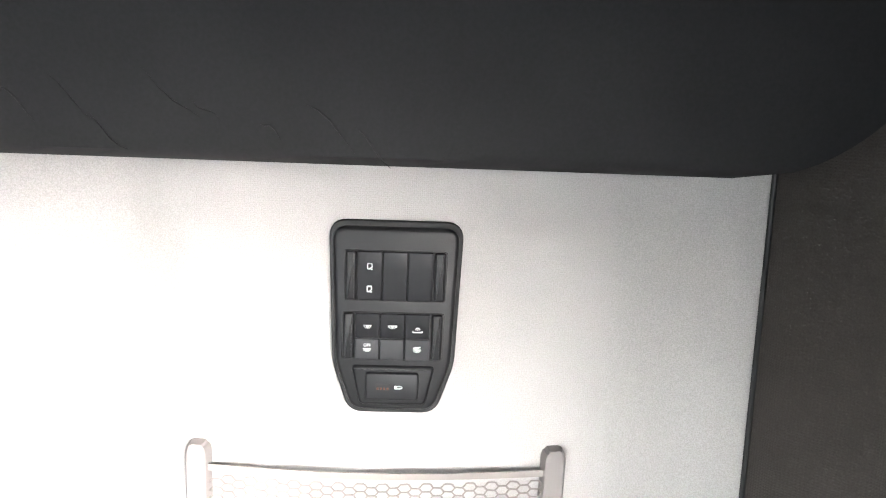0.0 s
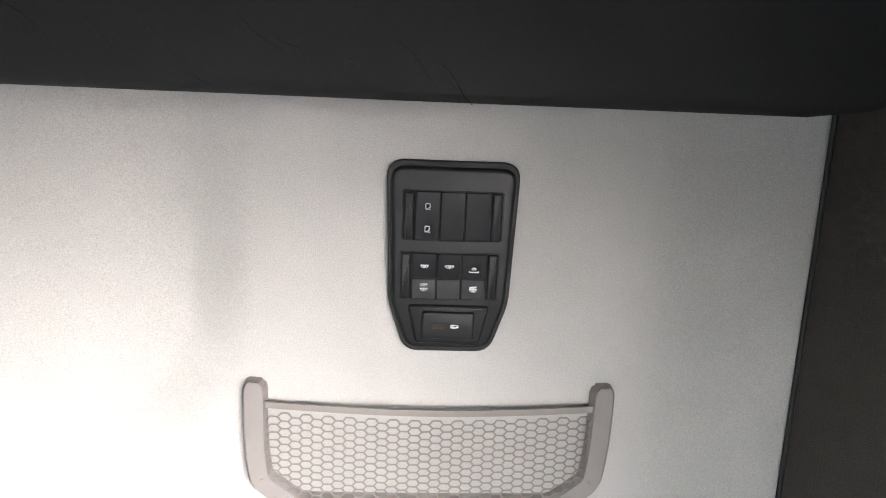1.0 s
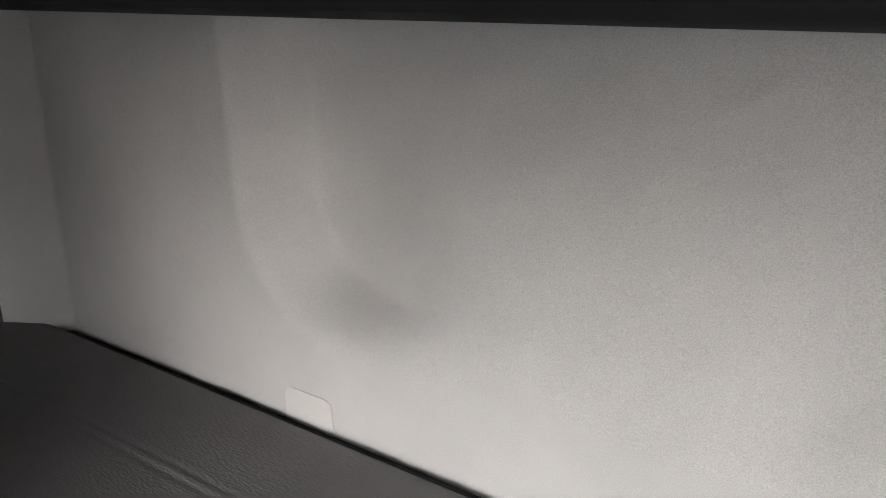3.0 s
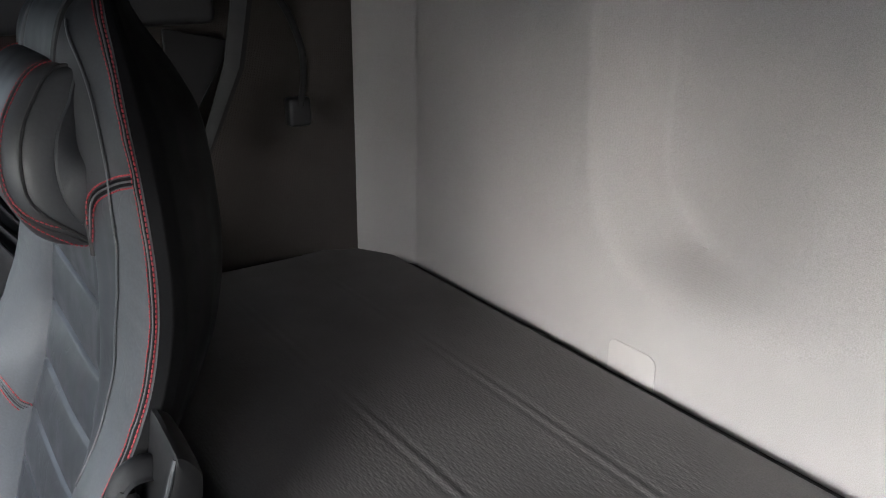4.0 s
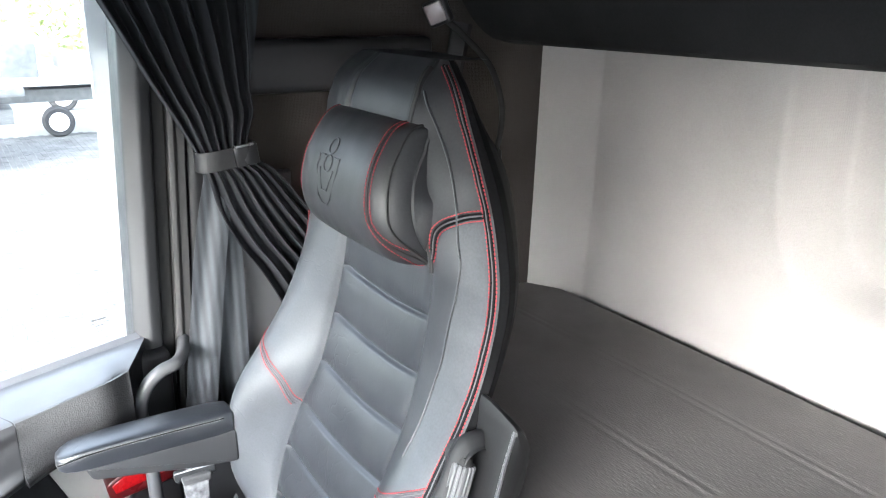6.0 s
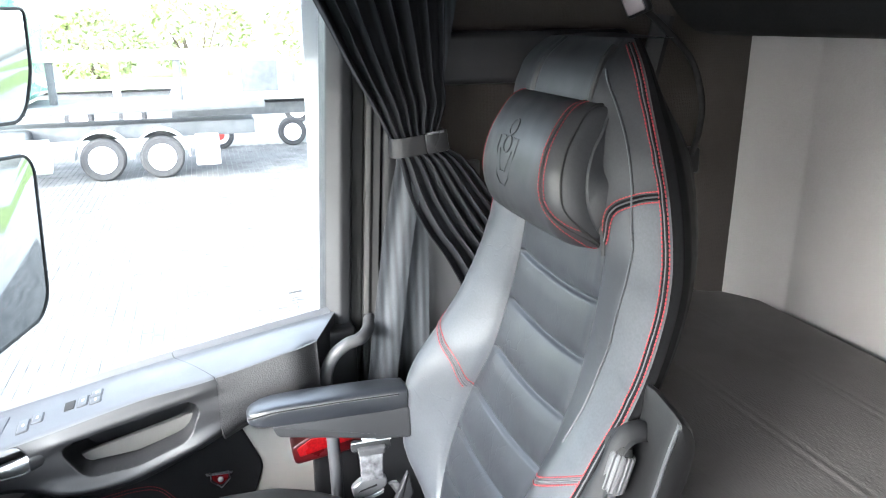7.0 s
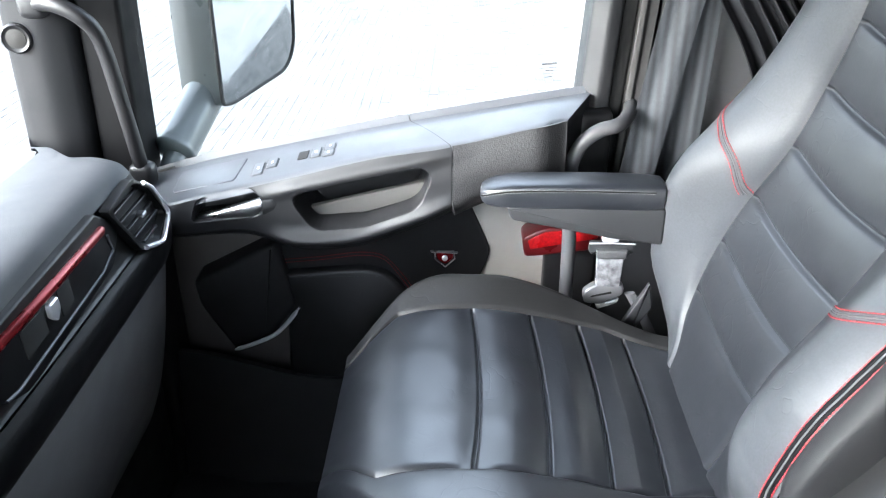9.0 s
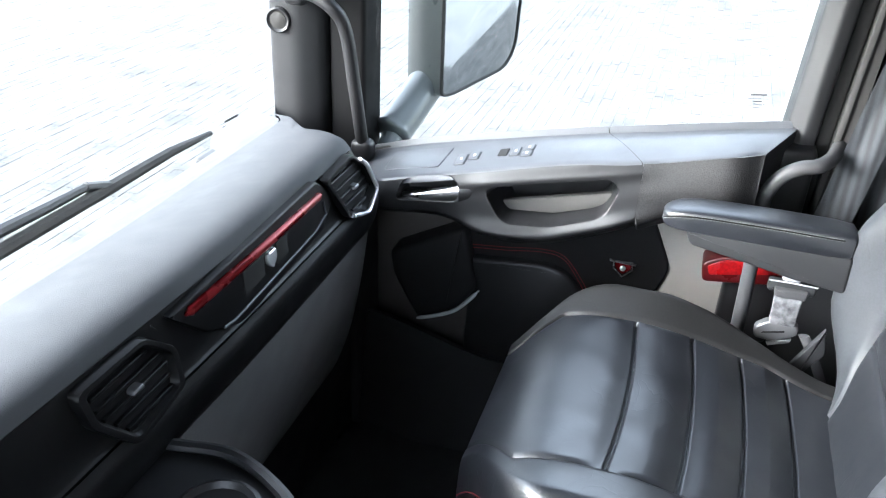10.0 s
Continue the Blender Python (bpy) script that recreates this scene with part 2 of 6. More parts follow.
def tube(pts, radius, sides=10, bm=None, flat=1.0, caps=True):
    """A round rod along points; radius may be a list."""
    bm = bm or bmesh.new()
    pts = [Vector(p) for p in pts]
    rad = radius if isinstance(radius, (list, tuple)) else [radius] * len(pts)
    rings, up = [], None
    for i, p in enumerate(pts):
        d = (pts[min(i + 1, len(pts) - 1)] - pts[max(i - 1, 0)]).normalized()
        if up is None:
            up = d.orthogonal().normalized()
        up = (up - d * up.dot(d)).normalized()
        s = d.cross(up)
        rings.append([bm.verts.new(p + rad[i] * (math.cos(a) * up + flat * math.sin(a) * s)) for a in
                      (2 * math.pi * k / sides for k in range(sides))])
    for a, b in zip(rings, rings[1:]):
        for k in range(sides):
            bm.faces.new((a[k], a[(k + 1) % sides], b[(k + 1) % sides], b[k]))
    if caps:
        bm.faces.new(rings[0][::-1])
        bm.faces.new(rings[-1])
    return bm


def sheet(fn, nu, nv, thick=None, bm=None, close_u=False):
    """A surface fn(u, v), u and v from 0 to 1. thick: a vector or a length along the normal that gives it a back and rims."""
    bm = bm or bmesh.new()
    g = [[bm.verts.new(fn(i / nu, j / nv)) for j in range(nv + 1)] for i in range(nu + (0 if close_u else 1))]
    fs = []
    m = len(g)
    for i in range(nu):
        for j in range(nv):
            fs.append(bm.faces.new((g[i][j], g[(i + 1) % m][j], g[(i + 1) % m][j + 1], g[i][j + 1])))
    if thick is not None:
        if isinstance(thick, (int, float)):
            bm.normal_update()
            off = {v: v.normal * -thick for row in g for v in row}
        else:
            off = {v: Vector(thick) for row in g for v in row}
        h = [[bm.verts.new(v.co + off[v]) for v in row] for row in g]
        for i in range(nu):
            for j in range(nv):
                a = (i + 1) % m
                bm.faces.new((h[i][j + 1], h[a][j + 1], h[a][j], h[i][j]))
        for i in range(nu):
            a = (i + 1) % m
            bm.faces.new((g[i][0], h[i][0], h[a][0], g[a][0]))
            bm.faces.new((g[a][nv], h[a][nv], h[i][nv], g[i][nv]))
        if not close_u:
            for j in range(nv):
                bm.faces.new((g[0][j + 1], h[0][j + 1], h[0][j], g[0][j]))
                bm.faces.new((g[nu][j], h[nu][j], h[nu][j + 1], g[nu][j + 1]))
    return bm


def loop_solid(loops, bm=None, caps=True):
    """Joins closed loops of equal length into a solid."""
    bm = bm or bmesh.new()
    rings = [[bm.verts.new(p) for p in lp] for lp in loops]
    n = len(rings[0])
    for a, b in zip(rings, rings[1:]):
        for k in range(n):
            bm.faces.new((a[k], a[(k + 1) % n], b[(k + 1) % n], b[k]))
    if caps:
        bm.faces.new(rings[0][::-1])
        bm.faces.new(rings[-1])
    return bm


def outline(pts, r=0.01, seg=4):
    """A closed 2D outline with rounded corners; r may be a list."""
    out, n = [], len(pts)
    rs = r if isinstance(r, (list, tuple)) else [r] * n
    for i in range(n):
        p, a, b = Vector(pts[i]), Vector(pts[i - 1]), Vector(pts[(i + 1) % n])
        da, db = (a - p), (b - p)
        rr = min(rs[i], da.length * 0.49, db.length * 0.49)
        s, e = p + da.normalized() * rr, p + db.normalized() * rr
        for k in range(seg + 1):
            t = k / seg
            out.append(s * (1 - t) ** 2 + 2 * p * t * (1 - t) + e * t * t)
    return out


def plate(pts, place, depth, bevel=0.0, r=0.01, seg=4, bm=None):
    """A slab with a rounded outline. place(a, b, h) gives the world point of outline point (a, b) at height h; the rim is bevelled."""
    o = outline(pts, r, seg)
    c = sum(o, Vector((0, 0))) / len(o)

    def inset(d):
        res = []
        n = len(o)
        for i in range(n):
            t = (o[(i + 1) % n] - o[i - 1])
            nrm = Vector((t.y, -t.x))
            if nrm.length > 1e-9:
                nrm.normalize()
            if nrm.dot(o[i] - c) > 0:
                nrm = -nrm
            res.append(o[i] + nrm * d)
        return res
    lv = [(0, 0.0)]
    if bevel:
        for k in range(0, 4):
            a = k / 3 * math.pi / 2
            lv.append((bevel * (1 - math.cos(a)), depth - bevel + bevel * math.sin(a)))
    else:
        lv.append((0, depth))
    return loop_solid([[place(p.x, p.y, h) for p in inset(d)] for d, h in lv], bm)


def smoothstep(a, b, x):
    t = min(max((x - a) / (b - a), 0), 1)
    return t * t * (3 - 2 * t)


def lerp(table, x):
    """Piecewise smooth value from (x, y) pairs."""
    if x <= table[0][0]:
        return table[0][1]
    for (a, p), (b, q) in zip(table, table[1:]):
        if x <= b:
            t = (x - a) / (b - a)
            return p + (q - p) * t
    return table[-1][1]


def curve_at(table, x):
    """Catmull-Rom value from (x, y) pairs."""
    n = len(table)
    if x <= table[0][0]:
        return table[0][1]
    for i in range(n - 1):
        a, b = table[i][0], table[i + 1][0]
        if x <= b:
            t = (x - a) / (b - a)
            p1, p2 = table[i][1], table[i + 1][1]
            m1 = (p2 - table[i - 1][1]) / (b - table[i - 1][0]) * (b - a) if i else p2 - p1
            m2 = (table[i + 2][1] - p1) / (table[i + 2][0] - a) * (b - a) if i + 2 < n else p2 - p1
            return (2 * t ** 3 - 3 * t * t + 1) * p1 + (t ** 3 - 2 * t * t + t) * m1 + (3 * t * t - 2 * t ** 3) * p2 + (t ** 3 - t * t) * m2
    return table[-1][1]


# ---------------- cab shell ----------------
def rear_relief(x, z):
    """How deep the centre of the rear panel lies behind its border: sloping shoulders with rounded lower corners."""
    half, low, r = 0.375, 0.985, 0.14
    dx, dz = abs(x) - (half - r), (low + r) - z
    k = smoothstep(half - 0.02, half - 0.36, abs(x))
    d = math.hypot(dx, dz) - r if dx > 0 and dz > 0 else max(dx, dz) - r
    t = min(max(d / 0.066, -0.1), 1.1)
    ramp = 1 - (0.5 * (math.sqrt(t * t + 0.002) - math.sqrt((t - 1) ** 2 + 0.002)) + 0.5)
    return (0.024 + 0.070 * smoothstep(0.25, -0.25, x)) * ramp * ((1 - k) * (0.10 + 0.90 * smoothstep(0.90, 1.0, z)) + k * smoothstep(0.94, 1.40, z))


def rear_fn(u, v):
    x = -1.075 + 2.14 * u
    z = 0.62 + 1.5 * v
    y = rear_relief(x, z)
    if x < -0.915:
        y -= 0.062 * ((-0.915 - x) / 0.125) ** 1.0
    x += 0.045 * (z - 0.8) * smoothstep(-0.7, -0.915, x)
    if x > 0.90:
        t = x - 0.90
        y -= 0.72 * min(t, 0.072) + 0.34 * max(t - 0.072, 0)
    return Vector((x, y, z))


wall_rear = part("wall_rear", sheet(rear_fn, 320, 160, thick=(0, 0.06, 0)), FABRIC)
tagged(wall_rear, "beige woven fabric rear cab wall with a recessed centre", "wall", kind="structure")


def side_fn(s):
    def fn(u, v):
        y = (-0.055 if s < 0 else -0.073) - 0.83 * u
        z = 0.1 + 2.05 * v
        x = (1.040 - 0.045 * (z - 0.8) * (1 - smoothstep(0.05, 0.4, u)) if s < 0 else 1.034) + 0.085 * smoothstep(0, 0.16, u)
        return Vector((s * x, y, z))
    return fn


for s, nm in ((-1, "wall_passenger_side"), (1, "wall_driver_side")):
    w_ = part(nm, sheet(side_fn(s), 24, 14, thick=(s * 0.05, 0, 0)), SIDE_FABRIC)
    tagged(w_, "taupe fabric side wall of the sleeping compartment, darkened for shade", "wall", kind="structure")
    x0 = -1.037 if s < 0 else 1.033
    y0 = -0.0565 if s < 0 else -0.0765
    g = part("corner_trim", tube([(x0 + (0.045 * (z - 0.8) if s < 0 else 0), y0, z) for z in (0.6, 2.1)], 0.003, 8), RUBBER)
    tagged(g, "black rubber seam strip in the wall corner", "trim", kind="structure")

floor = part("floor", box((2.24, 2.2, 0.04), (0, -1.05, -0.02)), CARPET)
tagged(floor, "black rubber cab floor mat", "floor", kind="structure")
# unseen ceiling, kept dark to cut the bounce on the rear wall
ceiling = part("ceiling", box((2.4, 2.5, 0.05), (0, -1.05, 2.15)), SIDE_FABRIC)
tagged(ceiling, "unseen dark ceiling that closes the cab", "ceiling", kind="structure")
# unseen header, added low to keep sky light off the upper rear wall
header = part("wall_front_header", box((2.3, 0.50, 0.77), (0, -1.83, 1.765), 0.05), BLACK)
tagged(header, "unseen dark header above the windscreen, hung low to shade the wall", "wall", kind="structure")
front = part("wall_front", box((2.3, 0.06, 0.73), (0, -2.05, 0.235)), BLACK)
tagged(front, "black bulkhead below the windscreen", "wall", kind="structure")

# driver's side, unseen: plain door wall, its window opening sized for the light
for nm, size, at in (("wall_driver_door", (0.06, 1.20, 0.80), (1.14, -1.40, 0.40)), ("wall_driver_header", (0.06, 1.20, 0.62), (1.14, -1.40, 1.83)),
                     ("wall_driver_post", (0.06, 0.14, 0.72), (1.14, -0.89, 1.16)), ("wall_driver_post", (0.06, 0.22, 0.72), (1.14, -1.89, 1.16)),
                     ("wall_driver_pillar", (0.06, 0.14, 2.1), (1.14, -2.07, 1.05))):
    w_ = part(nm, box(size, at, 0.008), PLASTIC)
    tagged(w_, "plain dark plastic driver side wall", "wall", kind="structure")
w_ = part("wall_passenger_header", box((0.06, 1.25, 0.60), (-1.16, -1.45, 1.87), 0.008), PLASTIC)
tagged(w_, "plain dark plastic wall above the passenger window", "wall", kind="structure")
outer = part("wall_outer_skin", box((0.02, 1.1, 2.6), (-1.245, -0.40, 0.9), 0.008), material("cab_paint", (0.62, 0.63, 0.65), 0.25, coat=0.8))
tagged(outer, "pale painted outer skin of the cab side", "wall", kind="structure")

# ---------------- lower bunk ----------------
MZ = 0.80


def mattress_front(x):
    """y of the front edge: the mattress is deeper between the seats."""
    return -0.585 - 0.25 * (1 - smoothstep(0.165, 0.42, abs(x)))


def mattress_fn(u, v):
    x = -1.105 + 2.19 * u
    y0, y1 = -0.016, mattress_front(x)
    w = v * 1.25
    if w <= 1:
        y = y0 + (-0.575 - y0) * w / 0.8 if w < 0.8 else -0.575 + (y1 + 0.575) * (w - 0.8) / 0.2
        z = MZ
        for yc in (-0.188, -0.372, -0.54):
            for o in (-0.008, 0.008):
                z -= (0.0012 if yc > -0.5 else 0.0005) * math.exp(-((y - yc - o) / 0.006) ** 2)
            z += 0.0008 * math.exp(-((y - yc) / 0.012) ** 2)
        e = y - y1
        if e < 0.035:
            z -= 0.035 - math.sqrt(max(0.035 ** 2 - (0.035 - e) ** 2, 0))
        b = y0 - y
        if b < 0.012:
            z -= 0.012 - math.sqrt(max(0.012 ** 2 - (0.012 - b) ** 2, 0))
    else:
        y, z = y1, MZ - 0.035 - 0.125 * (w - 1) / 0.25
    ex = min(u, 1 - u) * 2.19
    if ex < 0.03:
        z -= 0.03 - math.sqrt(max(0.03 ** 2 - (0.03 - ex) ** 2, 0))
    z += 0.003 * math.sin(x * 5 + 1) * math.sin(y * 9) * smoothstep(0, 0.1, -y)
    return Vector((x, y, z))


mattress = thing("mattress", "grey woven bunk mattress with stitched seams on the lower bunk", "mattress", (0, -0.3, 0.62))
under(mattress, part("cover", sheet(mattress_fn, 110, 300, thick=(0, 0, -0.02)), MATTRESS))
def edge_line(off, drop):
    pts = []
    for k in range(41):
        x = -0.42 + 0.84 * k / 40
        pts.append((x, mattress_front(x) - off, MZ - drop))
    return pts


under(mattress, part("piping", tube(edge_line(0.003, 0.036), 0.004, 6), LEATHER_MID))
bunk_box = part("bunk_base", box((2.10, 0.52, 0.63), (0, -0.29, 0.315), 0.01), PLASTIC)
tagged(bunk_box, "dark plastic storage base under the lower bunk", "bunk base")
# black strip that fills the gap behind the mattress
gap = part("gap_trim", box((2.0, 0.015, 0.05), (-0.01, -0.0085, 0.763)), RUBBER)
tagged(gap, "black strip filling the gap between mattress and wall", "trim", kind="structure")

# ---------------- folded upper bunk ----------------
upper = thing("upper_bunk", "black upholstered folded upper bunk above the rear wall", "bunk", (0, -0.2, 1.35))


def up_place(a, b, h):
    wr = 0.003 * noise.noise(Vector((a * 3, b * 14 + a * 6, 1.7)))
    return Vector((a, -0.20 - 0.30 * b - h - wr, 1.362 + b))


def upper_fn(u, v):
    """Front sheet of the bunk, with large rounded lower corners and creases."""
    b = 0.66 * v
    r = 0.15
    cut = r - math.sqrt(max(r * r - (r - b) ** 2, 0)) if b < r else 0.0
    a = -1.11 + cut + (2.205 - 2 * cut) * u
    edge = min(b, 0.012)
    return up_place(a, b, -0.012 + math.sqrt(max(0.012 ** 2 - (0.012 - edge) ** 2, 0)))


under(upper, part("underside", sheet(upper_fn, 120, 90, thick=(0, 0.05, 0)), BUNK_CLOTH))
for k in range(14):
    a0 = 0.10 + 0.040 * k + random.uniform(-0.02, 0.02)
    b0 = random.uniform(0.004, 0.035)
    ln = random.uniform(0.02, 0.055)
    pts = [up_place(a0 + t * ln * 0.8, b0 + ln * 0.7 - t * ln * 0.75 + 0.004 * math.sin(t * 5 + k), 0.0003) for t in (0, 0.25, 0.5, 0.75, 1)]
    under(upper, part("crease", tube(pts, [0.0002, 0.0008, 0.0010, 0.0007, 0.0002], 6), BUNK_CLOTH))

# ---------------- wall fittings ----------------
flap = part("socket_flap", plate([(-0.375, 0.772), (-0.284, 0.772), (-0.284, 0.843), (-0.375, 0.843)], lambda a, b, h: Vector((a, 0.0005 - h, b)), 0.0022, 0.001,
                                 [0.001, 0.001, 0.018, 0.018], 6), material("flap_plastic", (0.44, 0.42, 0.402), 0.6, bump=0.05, bump_scale=900))
tagged(flap, "small beige flap cover low on the rear wall", "flap")

PX, PTOP = 0.660, 1.2925
panel = thing("switch_panel", "black bunk switch panel with two button rows and a socket", "switch panel", (PX, -0.004, 1.19))


def on_panel(a, b, h):
    return Vector((PX + a, -0.001 - h, PTOP - b))


PANEL_BLACK = material("panel_plastic", (0.006, 0.0062, 0.0068), 0.42, spec=0.3, bump=0.08, bump_scale=900)
under(panel, part("gasket", plate([(-0.0725, 0), (0.0725, 0), (0.067, 0.158), (0.048, 0.2145), (-0.048, 0.2145), (-0.067, 0.158)], on_panel, 0.007, 0.002, [0.020, 0.020, 0.012, 0.016, 0.016, 0.012], 6), RUBBER))
under(panel, part("housing", plate([(-0.068, 0.006), (0.068, 0.006), (0.063, 0.156), (0.045, 0.2095), (-0.045, 0.2095), (-0.063, 0.156)], on_panel, 0.013, 0.005, [0.017, 0.017, 0.010, 0.014, 0.014, 0.010], 6), PANEL_BLACK))
under(panel, part("cable_port_surround", plate([(-0.046, 0.158), (0.046, 0.158), (0.036, 0.203), (-0.036, 0.203)], on_panel, 0.0165, 0.004, 0.006, 4), PANEL_BLACK))


def button_face(x0, x1, z0, z1, tilt, mat, name="button"):
    def pl(a, b, h):
        t = (b - z0) / (z1 - z0) - 0.5
        return on_panel(a, b, h + tilt * t + 0.0015 * math.cos(t * math.pi))
    return under(panel, part(name, plate([(x0, z0), (x1, z0), (x1, z1), (x0, z1)], pl, 0.0165, 0.0012, 0.0012, 2), mat))


BUTTON = material("button_plastic", (0.008, 0.0083, 0.0095), 0.45, spec=0.3, bump=0.06, bump_scale=1200)
# paler plastic for the lower halves of the split buttons
BUTTON_LOW = material("button_plastic_paler", (0.014, 0.0145, 0.0165), 0.5, spec=0.3, bump=0.06, bump_scale=1200)
for row, (z0, z1, dx) in enumerate(((0.032, 0.0855, 0.0), (0.0995, 0.151, -0.0035))):
    under(panel, part("button_well", plate([(-0.0555 + dx * 0.5, z0 - 0.001), (0.0555 + dx * 0.3, z0 - 0.001), (0.0545 + dx * 0.3, z1 + 0.001), (-0.0545 + dx * 0.5, z1 + 0.001)],
                                           on_panel, 0.0142, 0.0006, 0.004, 3), RUBBER))
    for sx in (-1, 1):
        x0 = sx * 0.0475 + dx * 0.4
        under(panel, part("end_cap", plate([(x0 - 0.006, z0), (x0 + 0.006, z0), (x0 + 0.006, z1), (x0 - 0.006, z1)], on_panel, 0.0175, 0.003, 0.003, 3), PANEL_BLACK))
    for k in range(3):
        x0 = -0.0405 + 0.0271 * k + dx * 0.4
        if row == 0:
            button_face(x0, x0 + 0.0262, z0, z1, -0.002, BUTTON)
        else:
            zm = (z0 + z1) / 2 + 0.003
            button_face(x0, x0 + 0.0262, z0, zm - 0.0006, -0.003, BUTTON)
            button_face(x0, x0 + 0.0262, zm, z1, 0.003, BUTTON_LOW)
under(panel, part("cable_port_cover", plate([(-0.0295, 0.1645), (0.0285, 0.1645), (0.0285, 0.1955), (-0.0295, 0.1955)], on_panel, 0.0215, 0.0025, 0.004, 4), BUTTON))


def symbol(bars, x, z, parent=panel, scale=1.0, h=0.0186, mat=WHITE_INK, name="symbol"):
    """A printed sign of small bars: x0, z0, x1, z1 in millimetres, z down."""
    bm = bmesh.new()
    for x0, z0, x1, z1 in bars:
        d = Vector((x1 - x0, z1 - z0))
        n_ = Vector((-d.y, d.x)).normalized() * 0.45
        c = [(x0 + n_.x, z0 + n_.y), (x1 + n_.x, z1 + n_.y), (x1 - n_.x, z1 - n_.y), (x0 - n_.x, z0 - n_.y)]
        top = [bm.verts.new(on_panel(x + a * 0.001 * scale, z + b * 0.001 * scale, h)) for a, b in c]
        low = [bm.verts.new(on_panel(x + a * 0.001 * scale, z + b * 0.001 * scale, h - 0.0012)) for a, b in c]
        bm.faces.new(top)
        for k in range(4):
            bm.faces.new((top[k], top[(k + 1) % 4], low[(k + 1) % 4], low[k]))
    return under(parent, part(name, bm, mat, smooth=False))


LAMP = [(-2, 0, 2, 0), (-1.4, 0.3, -0.8, 1.6), (1.4, 0.3, 0.8, 1.6), (-0.8, 1.6, 0.8, 1.6), (-4.5, 0, 4.5, 0)]
RAYS = [(-3.6, 1.4, -2.6, 1.9), (3.6, 1.4, 2.6, 1.9), (-2, 3, -1.4, 2.4), (2, 3, 1.4, 2.4), (0, 3.4, 0, 2.5)]
DOOR_SIGN = [(-2.2, -3, -2.2, 3), (-2.2, -3, 2.2, -3), (2.2, -3, 2.6, 0.5), (2.6, 0.5, -0.2, 3), (-2.2, 3, 0.2, 3), (1.4, 3, 3.2, 3.6)]
symbol(DOOR_SIGN, -0.0275, 0.0478)
symbol(DOOR_SIGN, -0.0275, 0.0725)
symbol(LAMP + RAYS, -0.0285, 0.1125)
symbol(LAMP + RAYS + [(-4.5, 0, -4.5, 1.6), (4.5, 0, 4.5, 1.6)], -0.0015, 0.1125)
symbol([(-2, 0, 2, 0), (-2.5, 1, -1.5, 2), (2.5, 1, 1.5, 2), (-5, 3.2, -5, 4.6), (5, 3.2, 5, 4.6), (-5, 4.6, 5, 4.6), (0, 1.2, 0, 2.4)], 0.0255, 0.1145)
symbol(LAMP + RAYS, -0.0285, 0.1385)
symbol(LAMP + RAYS + [(-4, -2.2, 4, -3.0), (-4, -1.4, 2, -1.6)], 0.0255, 0.1385)
symbol([(0.5, -1.4, 6, -1.4), (0.5, 1.4, 6, 1.4), (0.5, -1.4, 0.5, 1.4), (6, -1.4, 8.6, -0.8), (6, 1.4, 8.6, 0.8), (8.6, -0.8, 8.6, 0.8), (1.4, 0, 3.0, 0)], 0.002, 0.180, h=0.0236)
under(panel, part("cable_port", plate([(-0.0185, 0.1765), (-0.0025, 0.1765), (-0.0025, 0.1838), (-0.0185, 0.1838)], on_panel, 0.0223, 0.0002, 0.0008, 2), RUBBER))
for k in range(4):
    under(panel, part("contact", plate([(-0.017 + 0.0036 * k, 0.1805), (-0.0148 + 0.0036 * k, 0.1805), (-0.0148 + 0.0036 * k, 0.1832), (-0.017 + 0.0036 * k, 0.1832)],
                                       on_panel, 0.0227, 0.0002, 0.0002, 2), material("copper_contact", (0.12, 0.05, 0.03), 0.4, metal=0.8)))
txt = bpy.data.curves.new("off_text", "FONT")
txt.body = "OFF"
txt.size, txt.align_x, txt.align_y, txt.extrude = 0.0046, "CENTER", "CENTER", 0.0003
off_text = new("lettering", txt)
off_text.data.materials.append(WHITE_INK)
off_text.matrix_world = pose(PX - 0.0285, -0.0197, PTOP - 0.1345, 90, 0, 0)
off_text.parent = panel
off_text.matrix_parent_inverse = Matrix.Translation(panel.location).inverted()

# net pocket
NET_FRAME = material("net_frame_plastic", (0.19, 0.170, 0.162), 0.55, bump=0.1, bump_scale=900)
NET_CORD = material("net_cord", (0.21, 0.188, 0.172), 0.8, bump=0.3, bump_scale=1500)
pocket = thing("net_pocket", "taupe framed elastic net pocket on the rear wall", "net pocket", (0.645, -0.01, 0.95))


def frame_strip(path, width, depth, name):
    """A flat moulded strip along (x, z) points, rounded across."""
    pts = catmull([(x, 0, z) for x, z in path], 6)
    loops = []
    for i, p in enumerate(pts):
        d = (pts[min(i + 1, len(pts) - 1)] - pts[max(i - 1, 0)]).normalized()
        s_ = Vector((-d.z, 0, d.x))
        lp = []
        for a, h in ((-1, 0), (-1, 0.6), (-0.75, 0.95), (0, 1.0), (0.75, 0.95), (1, 0.6), (1, 0)):
            q = p + s_ * a * width / 2 * (0.5 + 0.5 * min(1, min(i, len(pts) - 1 - i) / 6))
            lp.append(Vector((q.x, -depth * h, q.z)))
        loops.append(lp)
    return part(name, loop_solid(loops), NET_FRAME)


